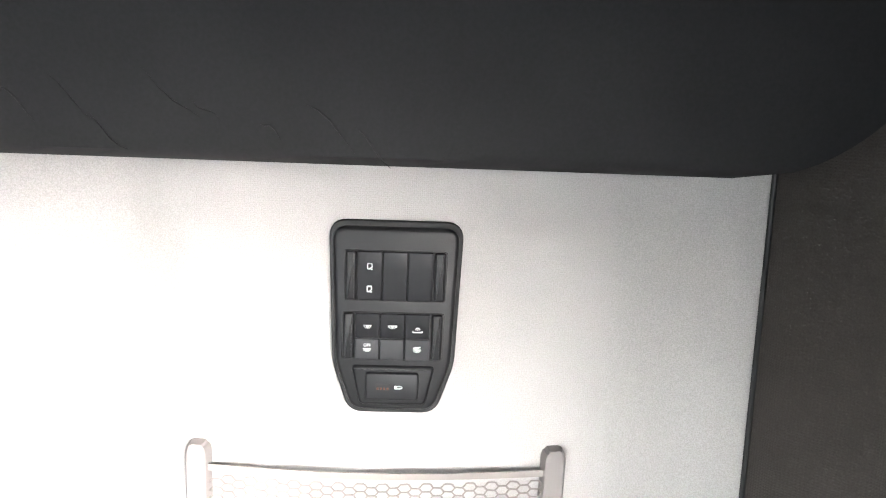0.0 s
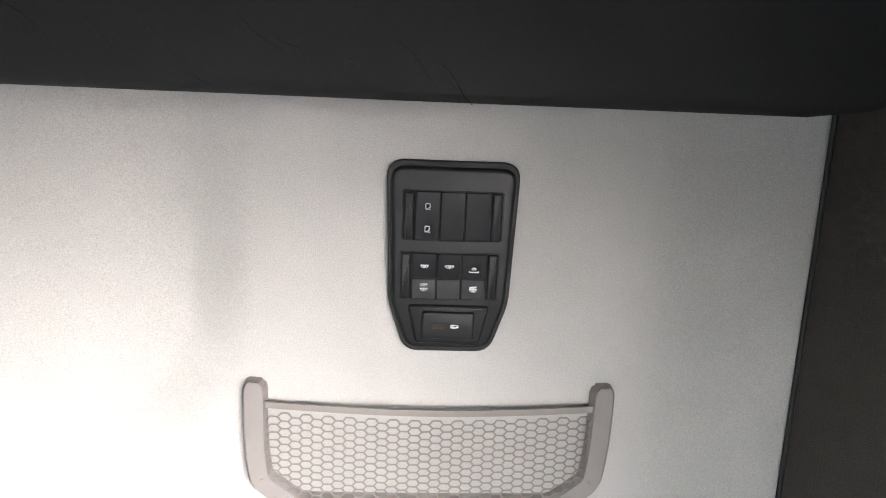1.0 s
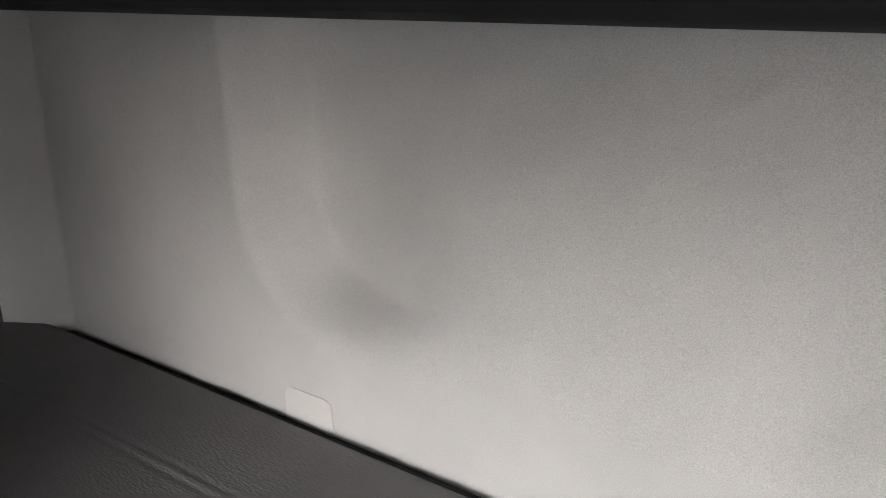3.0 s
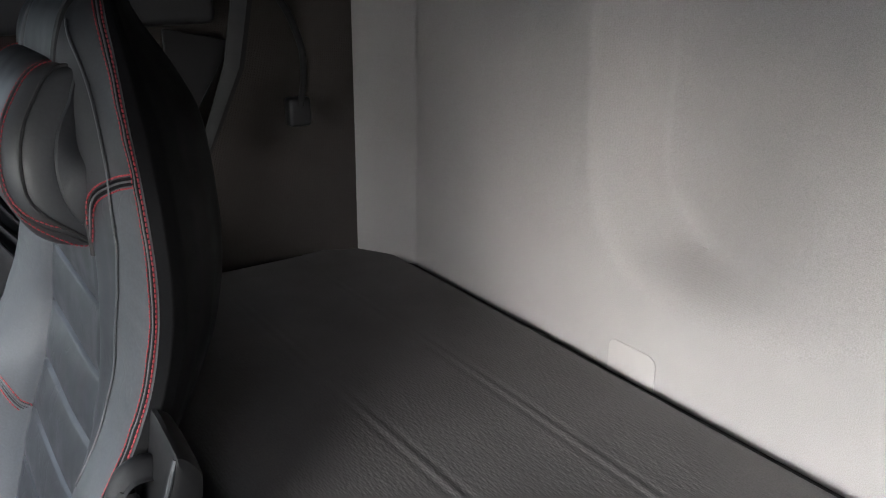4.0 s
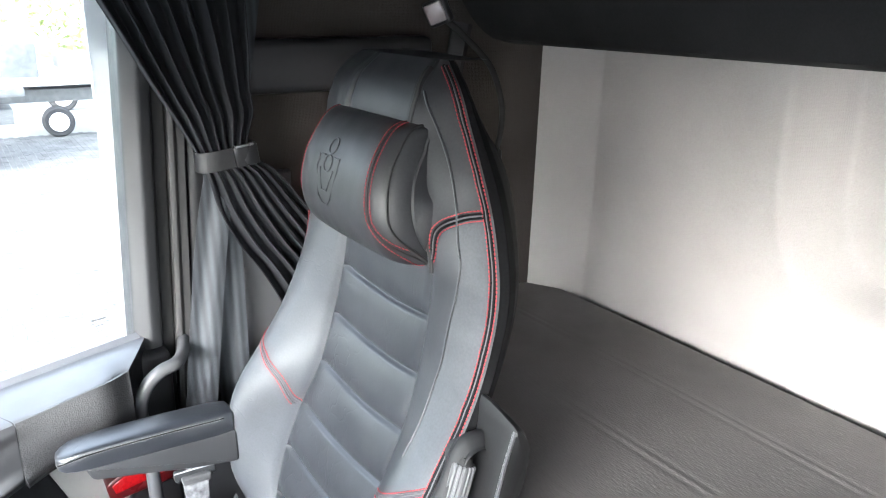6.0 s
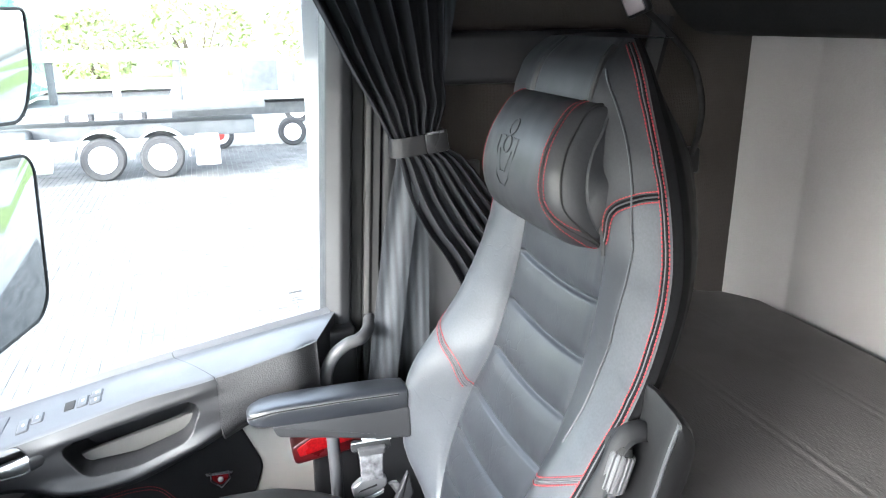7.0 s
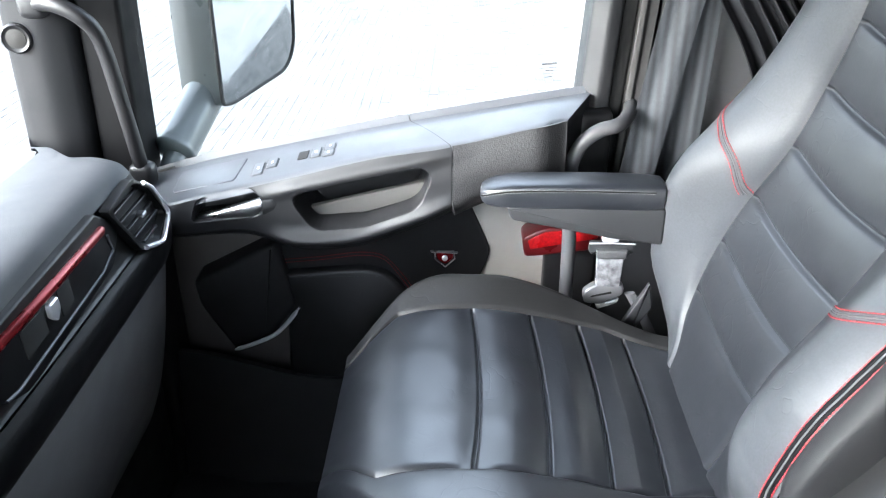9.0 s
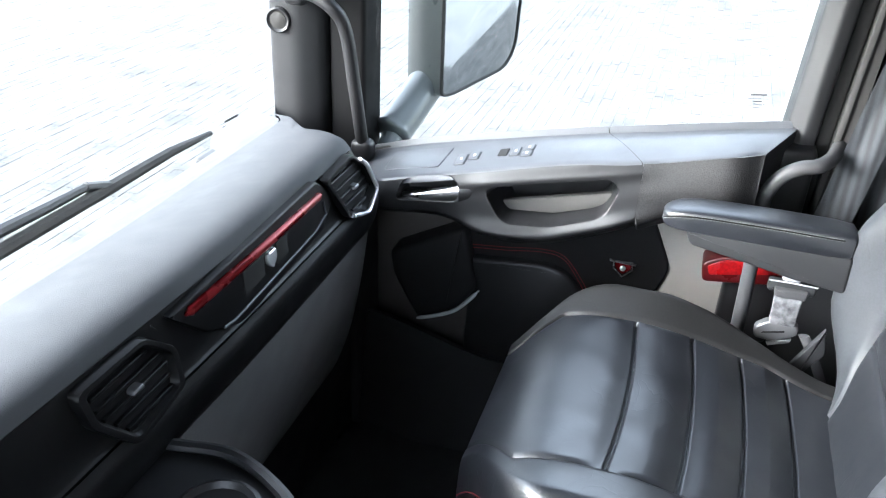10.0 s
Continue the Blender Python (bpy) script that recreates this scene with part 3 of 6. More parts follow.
under(pocket, frame_strip([(0.4470, 1.040), (0.4465, 1.028), (0.4475, 0.965), (0.4515, 0.928), (0.4545, 0.9195), (0.4600, 0.9125), (0.488, 0.891), (0.497, 0.8865), (0.510, 0.8845), (0.645, 0.8835),
                           (0.780, 0.8845), (0.793, 0.8865), (0.802, 0.891), (0.830, 0.9125), (0.8355, 0.9195), (0.8385, 0.928), (0.8425, 0.965), (0.8440, 1.028), (0.8435, 1.040)], 0.027, 0.018, "frame"))
hem = [(0.458 + 0.376 * t, -0.014 - 0.006 * math.sin(math.pi * t), 1.012 - 0.005 * math.sin(math.pi * t)) for t in [k / 24 for k in range(25)]]
under(pocket, part("hem", sheet(lambda p, q: Vector(hem[round(p * 24)]) + Vector((0, 0, 0.0075 * q - 0.0035)), 24, 3, thick=(0, 0.002, 0)), NET_CORD))


def net_at(a, b):
    t = (a - 0.468) / 0.354
    return Vector((a, -0.013 - 0.006 * math.sin(math.pi * min(max(t, 0), 1)), b))


net = bmesh.new()
PITCH, ROWH = 0.0245, 0.0048
rows_n = 24
for r_ in range(rows_n):
    zb = 1.003 - ROWH * r_
    for c_ in range(16):
        xc = 0.456 + PITCH * (c_ + 0.5 * (r_ % 2))
        sag = 0.005 * math.sin(math.pi * min(max((xc - 0.468) / 0.354, 0), 1)) * (1 - r_ / rows_n)
        lim = 0.0 if r_ < 17 else 0.0070 * (r_ - 16)
        if not 0.458 + lim < xc < 0.836 - lim:
            continue
        j = lambda: random.uniform(-0.0004, 0.0004)
        a = net_at(xc - PITCH * 0.17 + j(), zb - sag + j())
        b = net_at(xc + PITCH * 0.17 + j(), zb - sag + j())
        tube([a, b], 0.0010, 5, net, caps=False)
        lo = zb - ROWH - sag
        tube([a, net_at(xc - PITCH * 0.5 + PITCH * 0.17, lo)], 0.0009, 5, net, caps=False)
        tube([b, net_at(xc + PITCH * 0.5 - PITCH * 0.17, lo)], 0.0011, 5, net, caps=False)
under(pocket, part("net", net, NET_CORD))

# reading lamp on the passenger side wall
lamp = thing("reading_lamp", "black gooseneck reading lamp with a square pale head", "lamp", (-1.05, -0.19, 1.1))
under(lamp, part("base", box((0.03, 0.046, 0.056), (-1.045, -0.177, 1.105), 0.008, 3), BLACK))
neck = catmull([(-1.032, -0.177, 1.12), (-1.012, -0.176, 1.17), (-0.998, -0.184, 1.235), (-0.982, -0.225, 1.315), (-0.965, -0.300, 1.378), (-0.957, -0.345, 1.408)], 8)
nb = tube(neck, 0.0065, 10)
under(lamp, part("gooseneck", nb, RUBBER))
head_bm = box((0.05, 0.02, 0.05), (0, 0, 0), 0.007, 3)
hd = part("lamp_head", head_bm, BLACK)
hd.matrix_world = pose(-0.954, -0.368, 1.424, 12, -20, 28)
under(lamp, hd)
ln_ = part("lens", box((0.038, 0.004, 0.038), (0, 0, 0), 0.004, 2), material("lamp_lens", (0.32, 0.27, 0.265), 0.3, coat=0.5))
ln_.matrix_world = pose(-0.954, -0.368, 1.424, 12, -20, 28) @ pose(0.0, -0.011, 0)
under(lamp, ln_)

# side shelf behind the door pillar
shelf = thing("side_shelf", "dark plastic storage shelf on the side wall behind the pillar", "shelf", (-1.1, -0.5, 1.3))
under(shelf, part("ledge", box((0.07, 0.50, 0.10), (-1.10, -0.56, 1.325), 0.015, 3), PLASTIC))
under(shelf, part("strut", tube([(-1.06, -0.245, 1.40), (-1.06, -0.29, 1.20), (-1.07, -0.36, 1.04)], [0.022, 0.02, 0.012], 8, flat=0.5), RUBBER))
under(shelf, part("panel", plate([(-0.40, 1.05), (-0.27, 1.24), (-0.40, 1.27)], lambda a, b, h: Vector((-1.105 + h, a, b)), 0.008, 0.002, 0.006, 3), BLACK))


# ---------------- passenger seat ----------------
SX = -0.63
SPINE = [(0.46, -0.845), (0.55, -0.812), (0.65, -0.782), (0.77, -0.748), (0.87, -0.718), (0.96, -0.695), (1.05, -0.684), (1.12, -0.680), (1.20, -0.680), (1.28, -0.678), (1.34, -0.660), (1.372, -0.625)]
PIPE = [(0.46, -0.790), (0.55, -0.818), (0.64, -0.832), (0.78, -0.797), (0.875, -0.744), (0.945, -0.702), (1.03, -0.669), (1.10, -0.659), (1.17, -0.657), (1.25, -0.664), (1.32, -0.666), (1.372, -0.625)]
HALF = [(0.46, 0.215), (0.55, 0.252), (0.65, 0.278), (0.78, 0.287), (0.90, 0.286), (1.05, 0.283), (1.18, 0.274), (1.26, 0.258), (1.32, 0.230), (1.355, 0.190), (1.372, 0.145)]
BULGE = [(0.46, 0.0), (0.55, 0.004), (0.64, 0.032), (0.78, 0.062), (0.90, 0.048), (1.04, 0.034), (1.12, 0.018), (1.2, 0.010), (1.32, 0.006), (1.372, 0.0)]
NARROW = [(1.16, 1.0), (1.22, 0.88), (1.28, 0.68), (1.32, 0.64), (1.372, 0.85)]
INSERT = 0.146
PIPE_R = [(0.46, -0.790), (0.55, -0.815), (0.64, -0.835), (0.70, -0.825), (0.75, -0.808), (0.80, -0.781), (0.85, -0.752), (0.90, -0.723), (0.95, -0.693), (1.0, -0.671), (1.05, -0.659), (1.10, -0.653), (1.20, -0.648), (1.25, -0.645),
          (1.30, -0.639), (1.34, -0.636), (1.372, -0.625)]
BULGE_R = [(0.46, 0.0), (0.55, 0.020), (0.64, 0.040), (0.78, 0.040), (0.86, 0.026), (0.92, 0.013), (1.0, 0.007), (1.1, 0.004), (1.372, 0.002)]
EDGE_R = [(0.46, -0.385), (0.55, -0.345), (0.65, -0.333), (0.75, -0.331), (0.85, -0.331), (0.90, -0.333), (1.0, -0.339), (1.1, -0.336), (1.15, -0.344), (1.2, -0.361), (1.25, -0.389), (1.3, -0.426), (1.34, -0.453), (1.372, -0.500)]
INS_L = [(0.46, -0.735), (0.53, -0.755), (0.583, -0.792), (0.675, -0.805), (0.775, -0.785), (0.865, -0.752), (0.952, -0.741), (1.035, -0.721), (1.095, -0.710), (1.2, -0.700), (1.372, -0.690)]
INS_R = [(0.46, -0.530), (0.585, -0.521), (0.677, -0.518), (0.784, -0.485), (0.877, -0.468), (0.963, -0.462), (1.048, -0.451), (1.127, -0.447), (1.17, -0.476), (1.27, -0.508), (1.33, -0.508), (1.372, -0.525)]
GROOVES = (1.045, 0.958, 0.873, 0.787, 0.702, 0.618)


def back_knots(z):
    """The even widths of the backrest at z and where they truly lie across it."""
    half = curve_at(HALF, z)
    ins = min(INSERT, half * 0.6)
    left = SX - half * lerp(NARROW, z)
    return (-half, -ins, ins, half), (left, curve_at(INS_L, z), curve_at(INS_R, z), curve_at(EDGE_R, z))


def across(a, z):
    even, true = back_knots(z)
    k = 0 if a < even[1] else 1 if a < even[2] else 2
    return true[k] + (true[k + 1] - true[k]) * (a - even[k]) / (even[k + 1] - even[k])


def across_back(x, z):
    even, true = back_knots(z)
    k = 0 if x < true[1] else 1 if x < true[2] else 2
    return even[k] + (even[k + 1] - even[k]) * (x - true[k]) / (true[k + 1] - true[k])


def back_front(u, z, lift=0.0):
    """The front of the backrest: u from -1 (door side) to 1, z up."""
    half = curve_at(HALF, z)
    a, x = abs(u) * half, u * half
    yi = curve_at(SPINE, z)
    yp = curve_at(PIPE_R if u > 0 else PIPE, z)
    ins = min(INSERT, half * 0.6)
    if a <= ins:
        k = a / ins
        y = yi - 0.004 * k * k
        best = min((abs(z - (g - 0.012 * (1 - k * k))) for g in GROOVES))
        if z < 1.10:
            y += (0.006 * math.exp(-(best / 0.0036) ** 2) + 0.0045 * math.exp(-(best / 0.018) ** 2)) * (1 - smoothstep(0.955, 0.998, k))
        y += 0.0014 * noise.noise(Vector((x * 8, z * 17, 6.4))) * (1 - smoothstep(0.9, 0.998, k))
        y += 0.004 * math.exp(-((a - ins) / 0.004) ** 2)
    else:
        t = (a - ins) / (half - ins)
        y = yi + (yp - yi) * smoothstep(0, 1, t) - curve_at(BULGE_R if u > 0 else BULGE, z) * math.sin(math.pi * min(t, 1)) ** (0.8 if t < 0.5 else 1.0)
        y += 0.004 * math.exp(-((a - ins) / 0.004) ** 2) - 0.004 * (1 - smoothstep(0, 0.3, t))
        y += 0.0022 * noise.noise(Vector((x * 12, z * 26, 3.1))) * math.sin(math.pi * t)
        crease = max(0, noise.noise(Vector((x * 9, z * 62 + x * 20, 8.3))))
        y -= 0.0016 * crease * smoothstep(0.45, 0.85, t) * (1 - smoothstep(0.92, 0.99, t))
    return Vector((across(x, z), y - lift, z))


def band(fa, fb, z0, z1, nu, nz):
    """A patch of the backrest between two widths, given in metres as functions of z."""
    def fn(p, q):
        z = z0 + (z1 - z0) * q
        half = curve_at(HALF, z)
        a = fa(z, half) + (fb(z, half) - fa(z, half)) * p
        return back_front(max(-1, min(1, a / half)), z)
    return sheet(fn, nu, nz)


seat = thing("passenger_seat", "grey and black leather suspension seat with red double stitching", "seat", (SX, -0.95, 0.0))
ins_w = lambda z, h: min(INSERT, h * 0.6)
STRIP = [(0.46, 0.42), (1.05, 0.40), (1.15, 0.50), (1.2, 0.57), (1.25, 0.58), (1.30, 0.44), (1.335, 0.2), (1.372, 0.12)]
strip_w = lambda z, h: ins_w(z, h) + curve_at(STRIP, z) * (h - ins_w(z, h))
backrest = part("backrest", band(lambda z, h: -ins_w(z, h), lambda z, h: ins_w(z, h), 0.46, 1.372, 30, 560), LEATHER_MID, sharp=180)
under(seat, backrest)


def seat_sub(ob, label=""):
    ob.parent = backrest
    ob.matrix_parent_inverse = Matrix.Identity(4)
    if label:
        ob["label"] = label
    return ob


seat_sub(part("bolster", band(lambda z, h: -h, lambda z, h: -ins_w(z, h), 0.46, 1.372, 40, 160), [LEATHER_GREY, LEATHER_DARK], sharp=180), "pale grey leather side bolster")
seat_sub(part("bolster", band(lambda z, h: strip_w(z, h), lambda z, h: h, 0.46, 1.372, 40, 300), [LEATHER_GREY, LEATHER_DARK], sharp=180), "pale grey leather side bolster")
seat_sub(part("bolster_strip", band(lambda z, h: ins_w(z, h), lambda z, h: strip_w(z, h), 0.46, 1.372, 24, 300), [LEATHER_MID, LEATHER_DARK]), "dark grey leather strip")
for ob in [backrest, *backrest.children]:
    if ob is backrest:
        ob.data.materials.append(LEATHER_DARK)
    for f in ob.data.polygons:
        c = f.center
        u = abs(across_back(c.x, c.z)) / curve_at(HALF, c.z)
        if c.z > lerp([(0.0, 1.122), (0.545, 1.128), (0.655, 1.166), (0.82, 1.188), (1, 1.2)], u):
            f.material_index = 1


def shell_fn(p, q):
    """Sides and back of the backrest, from one piping round to the other."""
    z = 0.46 + 0.912 * q
    true = back_knots(z)[1]
    x0, x1 = true[0], true[3]
    thin = 1 - 0.55 * smoothstep(1.22, 1.372, z)
    prof = [(0, 0, 0.0), (0, -0.010, 0.02), (0, -0.012, 0.05), (0, 0.004, 0.08), (0.07, 0, 0.105), (0.25, 0, 0.118), (0.5, 0, 0.12),
            (0.62, 0, 0.116), (1, -0.110, 0.102), (1, -0.062, 0.074), (1, -0.026, 0.048), (1, -0.003, 0.026), (1, 0.004, 0.012), (1, 0, 0.0)]
    k = p * (len(prof) - 1)
    i = min(int(k), len(prof) - 2)
    t = k - i
    a, b = prof[i], prof[i + 1]
    f, o, d = [a[n] + (b[n] - a[n]) * t for n in range(3)]
    yp = curve_at(PIPE, z) + (curve_at(PIPE_R, z) - curve_at(PIPE, z)) * smoothstep(0.1, 0.9, f)
    return Vector((x0 + f * (x1 - x0) + o, yp + d * thin, z))


seat_sub(part("back_shell", sheet(shell_fn, 78, 60), LEATHER_BLACK, sharp=180), "black leather back and sides")
seat_sub(part("top_cap", sheet(lambda p, q: Vector((SX + (2 * p - 1) * 0.135, -0.625 + 0.056 * q, 1.3715 + 0.006 * math.sin(math.pi * q) * math.sin(math.pi * p))), 14, 8), LEATHER_DARK))


# seams and stitches


def stitch_bm(pts, gap=0.0052, size=0.0040, r=0.00105, bm=None):
    """Separate thread stitches along a line."""
    bm = bm or bmesh.new()
    run, acc = [], 0.0
    for a, b in zip(pts, pts[1:]):
        ln = (b - a).length
        d = (b - a).normalized() if ln else Vector((0, 0, 1))
        while acc < ln:
            p = a + d * acc
            run.append((p, d))
            acc += gap
        acc -= ln
    for p, d in run:
        tube([p - d * size / 2, p, p + d * size / 2], [r * 0.7, r, r * 0.7], 5, bm)
    return bm


def back_seam(us, zs, double=0.0058, cords=LEATHER_BLACK):
    """A double-stitched seam across the backrest that follows its surface."""
    flat = []
    for k in range(41):
        z = curve_at(zs, k / 40)
        flat.append(Vector((curve_at(us, k / 40) * curve_at(HALF, z), z)))

    def row(off, lift):
        out = []
        for i, p in enumerate(flat):
            d = (flat[min(i + 1, 40)] - flat[max(i - 1, 0)]).normalized()
            q = p + Vector((-d.y, d.x)) * off
            out.append(back_front(max(-1, min(1, q.x / curve_at(HALF, q.y))), q.y, lift))
        return out
    for o in (-0.0024, 0.0024):
        seat_sub(part("seam_cord", tube(row(o, 0.0), 0.0018, 7), cords))
    seat_sub(part("seam_cord", tube(row(0, 0.001), 0.0010, 7), GREY))
    for o in (-double, double):
        seat_sub(part("stitching", stitch_bm(row(o, 0.0012)), RED_THREAD))


for s in (1, -1):
    def rim_line(inset, lift):
        """Runs beside the edge seam at a fixed distance along the surface."""
        out = []
        for k in range(111):
            z = 0.47 + 0.895 * k / 110 if s > 0 else 0.92 + 0.23 * k / 110
            half = curve_at(HALF, z)
            p, gone, i = back_front(s, z), 0.0, 0.0
            while gone < inset:
                i += 0.0004
                q = back_front(s * (half - i) / half, z)
                d = (q - p).normalized()
                gone += (q - p).length
                p = q
            out.append(p + Vector((-s * d.y, -abs(d.x), 0)) * lift)
        return out
    for inset, r in ((0.0074, 0.0025), (0.0128, 0.0025)):
        seat_sub(part("seam_cord", tube(rim_line(inset, 0.0), r, 7), LEATHER_BLACK))
    seat_sub(part("seam_cord", tube(rim_line(0.0101, 0.0014), 0.0012, 7), GREY))
    for inset in (0.0042, 0.0162):
        seat_sub(part("stitching", stitch_bm(rim_line(inset, 0.0012)), RED_THREAD))
back_seam([(0, 0.96), (0.3, 0.82), (0.7, 0.655), (1, 0.545)], [(0, 1.198), (0.3, 1.188), (0.7, 1.166), (1, 1.128)])
back_seam([(0, 0.96), (0.5, 0.82), (1, 0.57)], [(0, 0.864), (0.5, 0.842), (1, 0.800)], 0.0046, LEATHER_GREY)
back_seam([(0, -0.98), (0.25, -0.80), (0.5, -0.70), (0.75, -0.60), (1, -0.515)], [(0, 0.886), (0.25, 0.874), (0.5, 0.856), (0.75, 0.828), (1, 0.786)], 0.0042, LEATHER_GREY)
# black tube that paints the shade in the groove beside the upper insert
groove = []
for k in range(40):
    z = 1.11 + 0.25 * k / 39
    groove.append(back_front((min(INSERT, curve_at(HALF, z) * 0.6) + 0.002) / curve_at(HALF, z), z, 0.0))
seat_sub(part("seam_cord", tube(groove, 0.0062, 8), RUBBER))
PIPING_GREY = leather("piping_leather", (0.055, 0.058, 0.062), 0.33)
grey_line = []
for k in range(90):
    z = 0.875 + (1.335 - 0.875) * k / 89
    half = curve_at(HALF, z)
    grey_line.append(back_front(strip_w(z, half) / half, z, 0.001))
seat_sub(part("piping", tube(grey_line, 0.0017, 7), PIPING_GREY))

# headrest
HX, HW = -0.612, 0.158
HPROF = [(-0.668, 1.116), (-0.702, 1.112), (-0.730, 1.126), (-0.746, 1.156), (-0.750, 1.195), (-0.741, 1.238), (-0.724, 1.272), (-0.706, 1.294), (-0.686, 1.302), (-0.668, 1.296), (-0.655, 1.275), (-0.650, 1.22), (-0.652, 1.15)]


def head_loop(x):
    """Cross-section at x from the middle: the front corners are rounded, the pad narrows upwards."""
    a, r = abs(x), 0.042
    t = max(0.0, a - (HW - r)) / r
    back = r * (1 - math.sqrt(max(1 - min(t, 1) ** 2, 0)))
    out = []
    for p in catmull([(a_, b_, 0) for a_, b_ in HPROF + [HPROF[0]]], 4)[:-1]:
        y, z = p.x, p.y
        y += back * min(max((-0.655 - y) / 0.07, 0), 1) + 0.005 * (a / HW) ** 2
        z = 1.205 + (z - 1.205) * (0.93 if z > 1.205 else 1.0) * (1 - 0.07 * t ** 3)
        lean = (0.16 if x > 0 else 0.17) * smoothstep(1.09, 1.33, z)
        out.append(Vector((HX + x * (1.0 if x > 0 else 0.95) * (1 - lean), y + 0.0008 * noise.noise(Vector((x * 30, z * 30, 2.2))), z)))
    return out


def head_off(off, z, swing, z0, z1):
    """Where a line runs on the headrest: upright, then outwards near the lower edge."""
    return min(off + swing * smoothstep(z0, z1, z), HW - 0.0015)


xs = [-HW + 2 * HW * k / 90 for k in range(91)]
headrest = part("headrest", loop_solid([head_loop(x) for x in xs]), [LEATHER_DARK, LEATHER_BLACK], label="black leather headrest with red stitching")
under(seat, headrest)


def head_sub(ob):
    ob.parent = headrest
    ob.matrix_parent_inverse = Matrix.Identity(4)
    return ob


def head_line(s, off, lift, a=1, b=35, swing=0.034, z0=1.180, z1=1.120):
    """A seam line round the headrest that swings outwards under its lower edge."""
    out = []
    base = head_loop(0.1)
    n_ = len(base)
    for k in range(a, b):
        p = head_loop(s * head_off(off, base[k % n_].z, swing, z0, z1))[k % n_]
        c = Vector((p.x - s * 0.02, -0.695, 1.21))
        out.append(p + (p - c).normalized() * lift)
    return out


for s in (-1, 1):
    lp = head_loop(s * HW)
    c = sum(lp, Vector()) / len(lp)
    ring_of = lambda f, dx: [Vector((p.x + s * dx, c.y + (p.y - c.y) * f, c.z + (p.z - c.z) * f)) for p in lp]
    head_sub(part("side_panel", loop_solid([ring_of(0.985, -0.004), ring_of(0.975, 0.0012), ring_of(0.92, 0.004), ring_of(0.6, 0.006), ring_of(0.2, 0.0065)]), LEATHER_DARK))
    for off in ((0.114, 0.1265) if s > 0 else (0.132, 0.143)):
        head_sub(part("stitching", stitch_bm(head_line(s, off, 0.0008), 0.0048, 0.0036, 0.00085), RED_THREAD))
    head_sub(part("seam_cord", tube(head_line(s, 0.1202 if s > 0 else 0.1375, 0.0002), 0.0018, 6), RUBBER))
    head_sub(part("piping", tube(head_line(s, 0.1475, 0.0003, swing=0.009, z0=1.175, z1=1.125), 0.0022, 6), RUBBER))


# embossed plain emblem: two rings over a shield outline
def on_head(a, b):
    """A point on the front of the headrest."""
    x, z = -0.628 + a + 0.08 * b, 1.208 + b
    front = sorted((p.z, p.y) for p in head_loop(x - HX) if p.y < -0.695 and p.z > 1.12)
    return Vector((x, lerp(front, z) - 0.0003, z))


ring = lambda cx, cz, r: [on_head(cx + r * math.cos(t), cz + r * 0.9 * math.sin(t)) for t in [2 * math.pi * k / 20 for k in range(21)]]
for pts in (ring(0.0, 0.044, 0.0115), ring(0.0, 0.020, 0.0125),
            [on_head(-0.014, 0.030), on_head(-0.033, 0.030), on_head(-0.034, 0.012), on_head(-0.020, -0.028), on_head(-0.008, -0.038), on_head(0.008, -0.038), on_head(0.020, -0.028), on_head(0.034, 0.012), on_head(0.033, 0.030), on_head(0.014, 0.030)],
            [on_head(-0.022, 0.012), on_head(-0.008, -0.018), on_head(0.008, -0.018), on_head(0.022, 0.012)]):
    head_sub(part("emblem", tube(pts, 0.0013, 8), LEATHER_DARK))

# cushion
CU0, CU1 = -0.80, -1.333
CGROOVE = (-1.134, -1.042, -0.964, -0.892)


def cu_half(v):
    return 0.290 - 0.075 * (1 - smoothstep(0, 0.50, v)) - 0.125 * smoothstep(0.68, 1.0, v) ** 1.8


def cushion_top(u, v):
    """u across (-1 door side to 1), v from the back (0) to the front (1)."""
    y = CU0 + (CU1 - CU0) * v
    half = cu_half(v)
    x = u * half
    a = abs(x)
    z = 0.508 + 0.060 * smoothstep(-0.05, 0.62, v)
    ins = min(0.178, half * 0.72)
    if a < ins:
        k = a / ins
        g = min(abs(y - c - 0.010 * (1 - k * k)) for c in CGROOVE)
        z -= 0.006 * math.exp(-(g / 0.0024) ** 2) + 0.0055 * math.exp(-(g / 0.024) ** 2)
        z -= 0.010 * (1 - k * k) * (1 - smoothstep(0.6, 1, v))
        z -= 0.0045 * math.exp(-((a - ins) / 0.0028) ** 2)
    else:
        t = (a - ins) / (half - ins)
        z += (0.021 if u < 0 else 0.013) * math.sin(math.pi * min(0.5, t * 0.62)) * (1 - 0.75 * smoothstep(0.70, 1.0, v)) * smoothstep(0.0, 0.55, v) - 0.055 * max(0, (t - 0.55) / 0.45) ** 2
        z -= 0.0045 * math.exp(-((a - ins) / 0.0028) ** 2)
    z -= 0.085 * max(0, (v - 0.60) / 0.40) ** 3.2
    z += 0.0014 * noise.noise(Vector((x * 22, y * 22, 0.4)))
    return Vector((SX - 0.008 + x, y, z))


def cush_patch(u0, u1, nu, nv):
    return sheet(lambda p, q: cushion_top(u0(q) + (u1(q) - u0(q)) * p, q), nu, nv)


def cu_ins(q):
    half = cu_half(q)
    return min(0.178, half * 0.72) / half


cushion = part("cushion", cush_patch(lambda q: -cu_ins(q), lambda q: cu_ins(q), 60, 440), LEATHER_CUSHION, sharp=180, label="dark grey ribbed leather cushion")
under(seat, cushion)


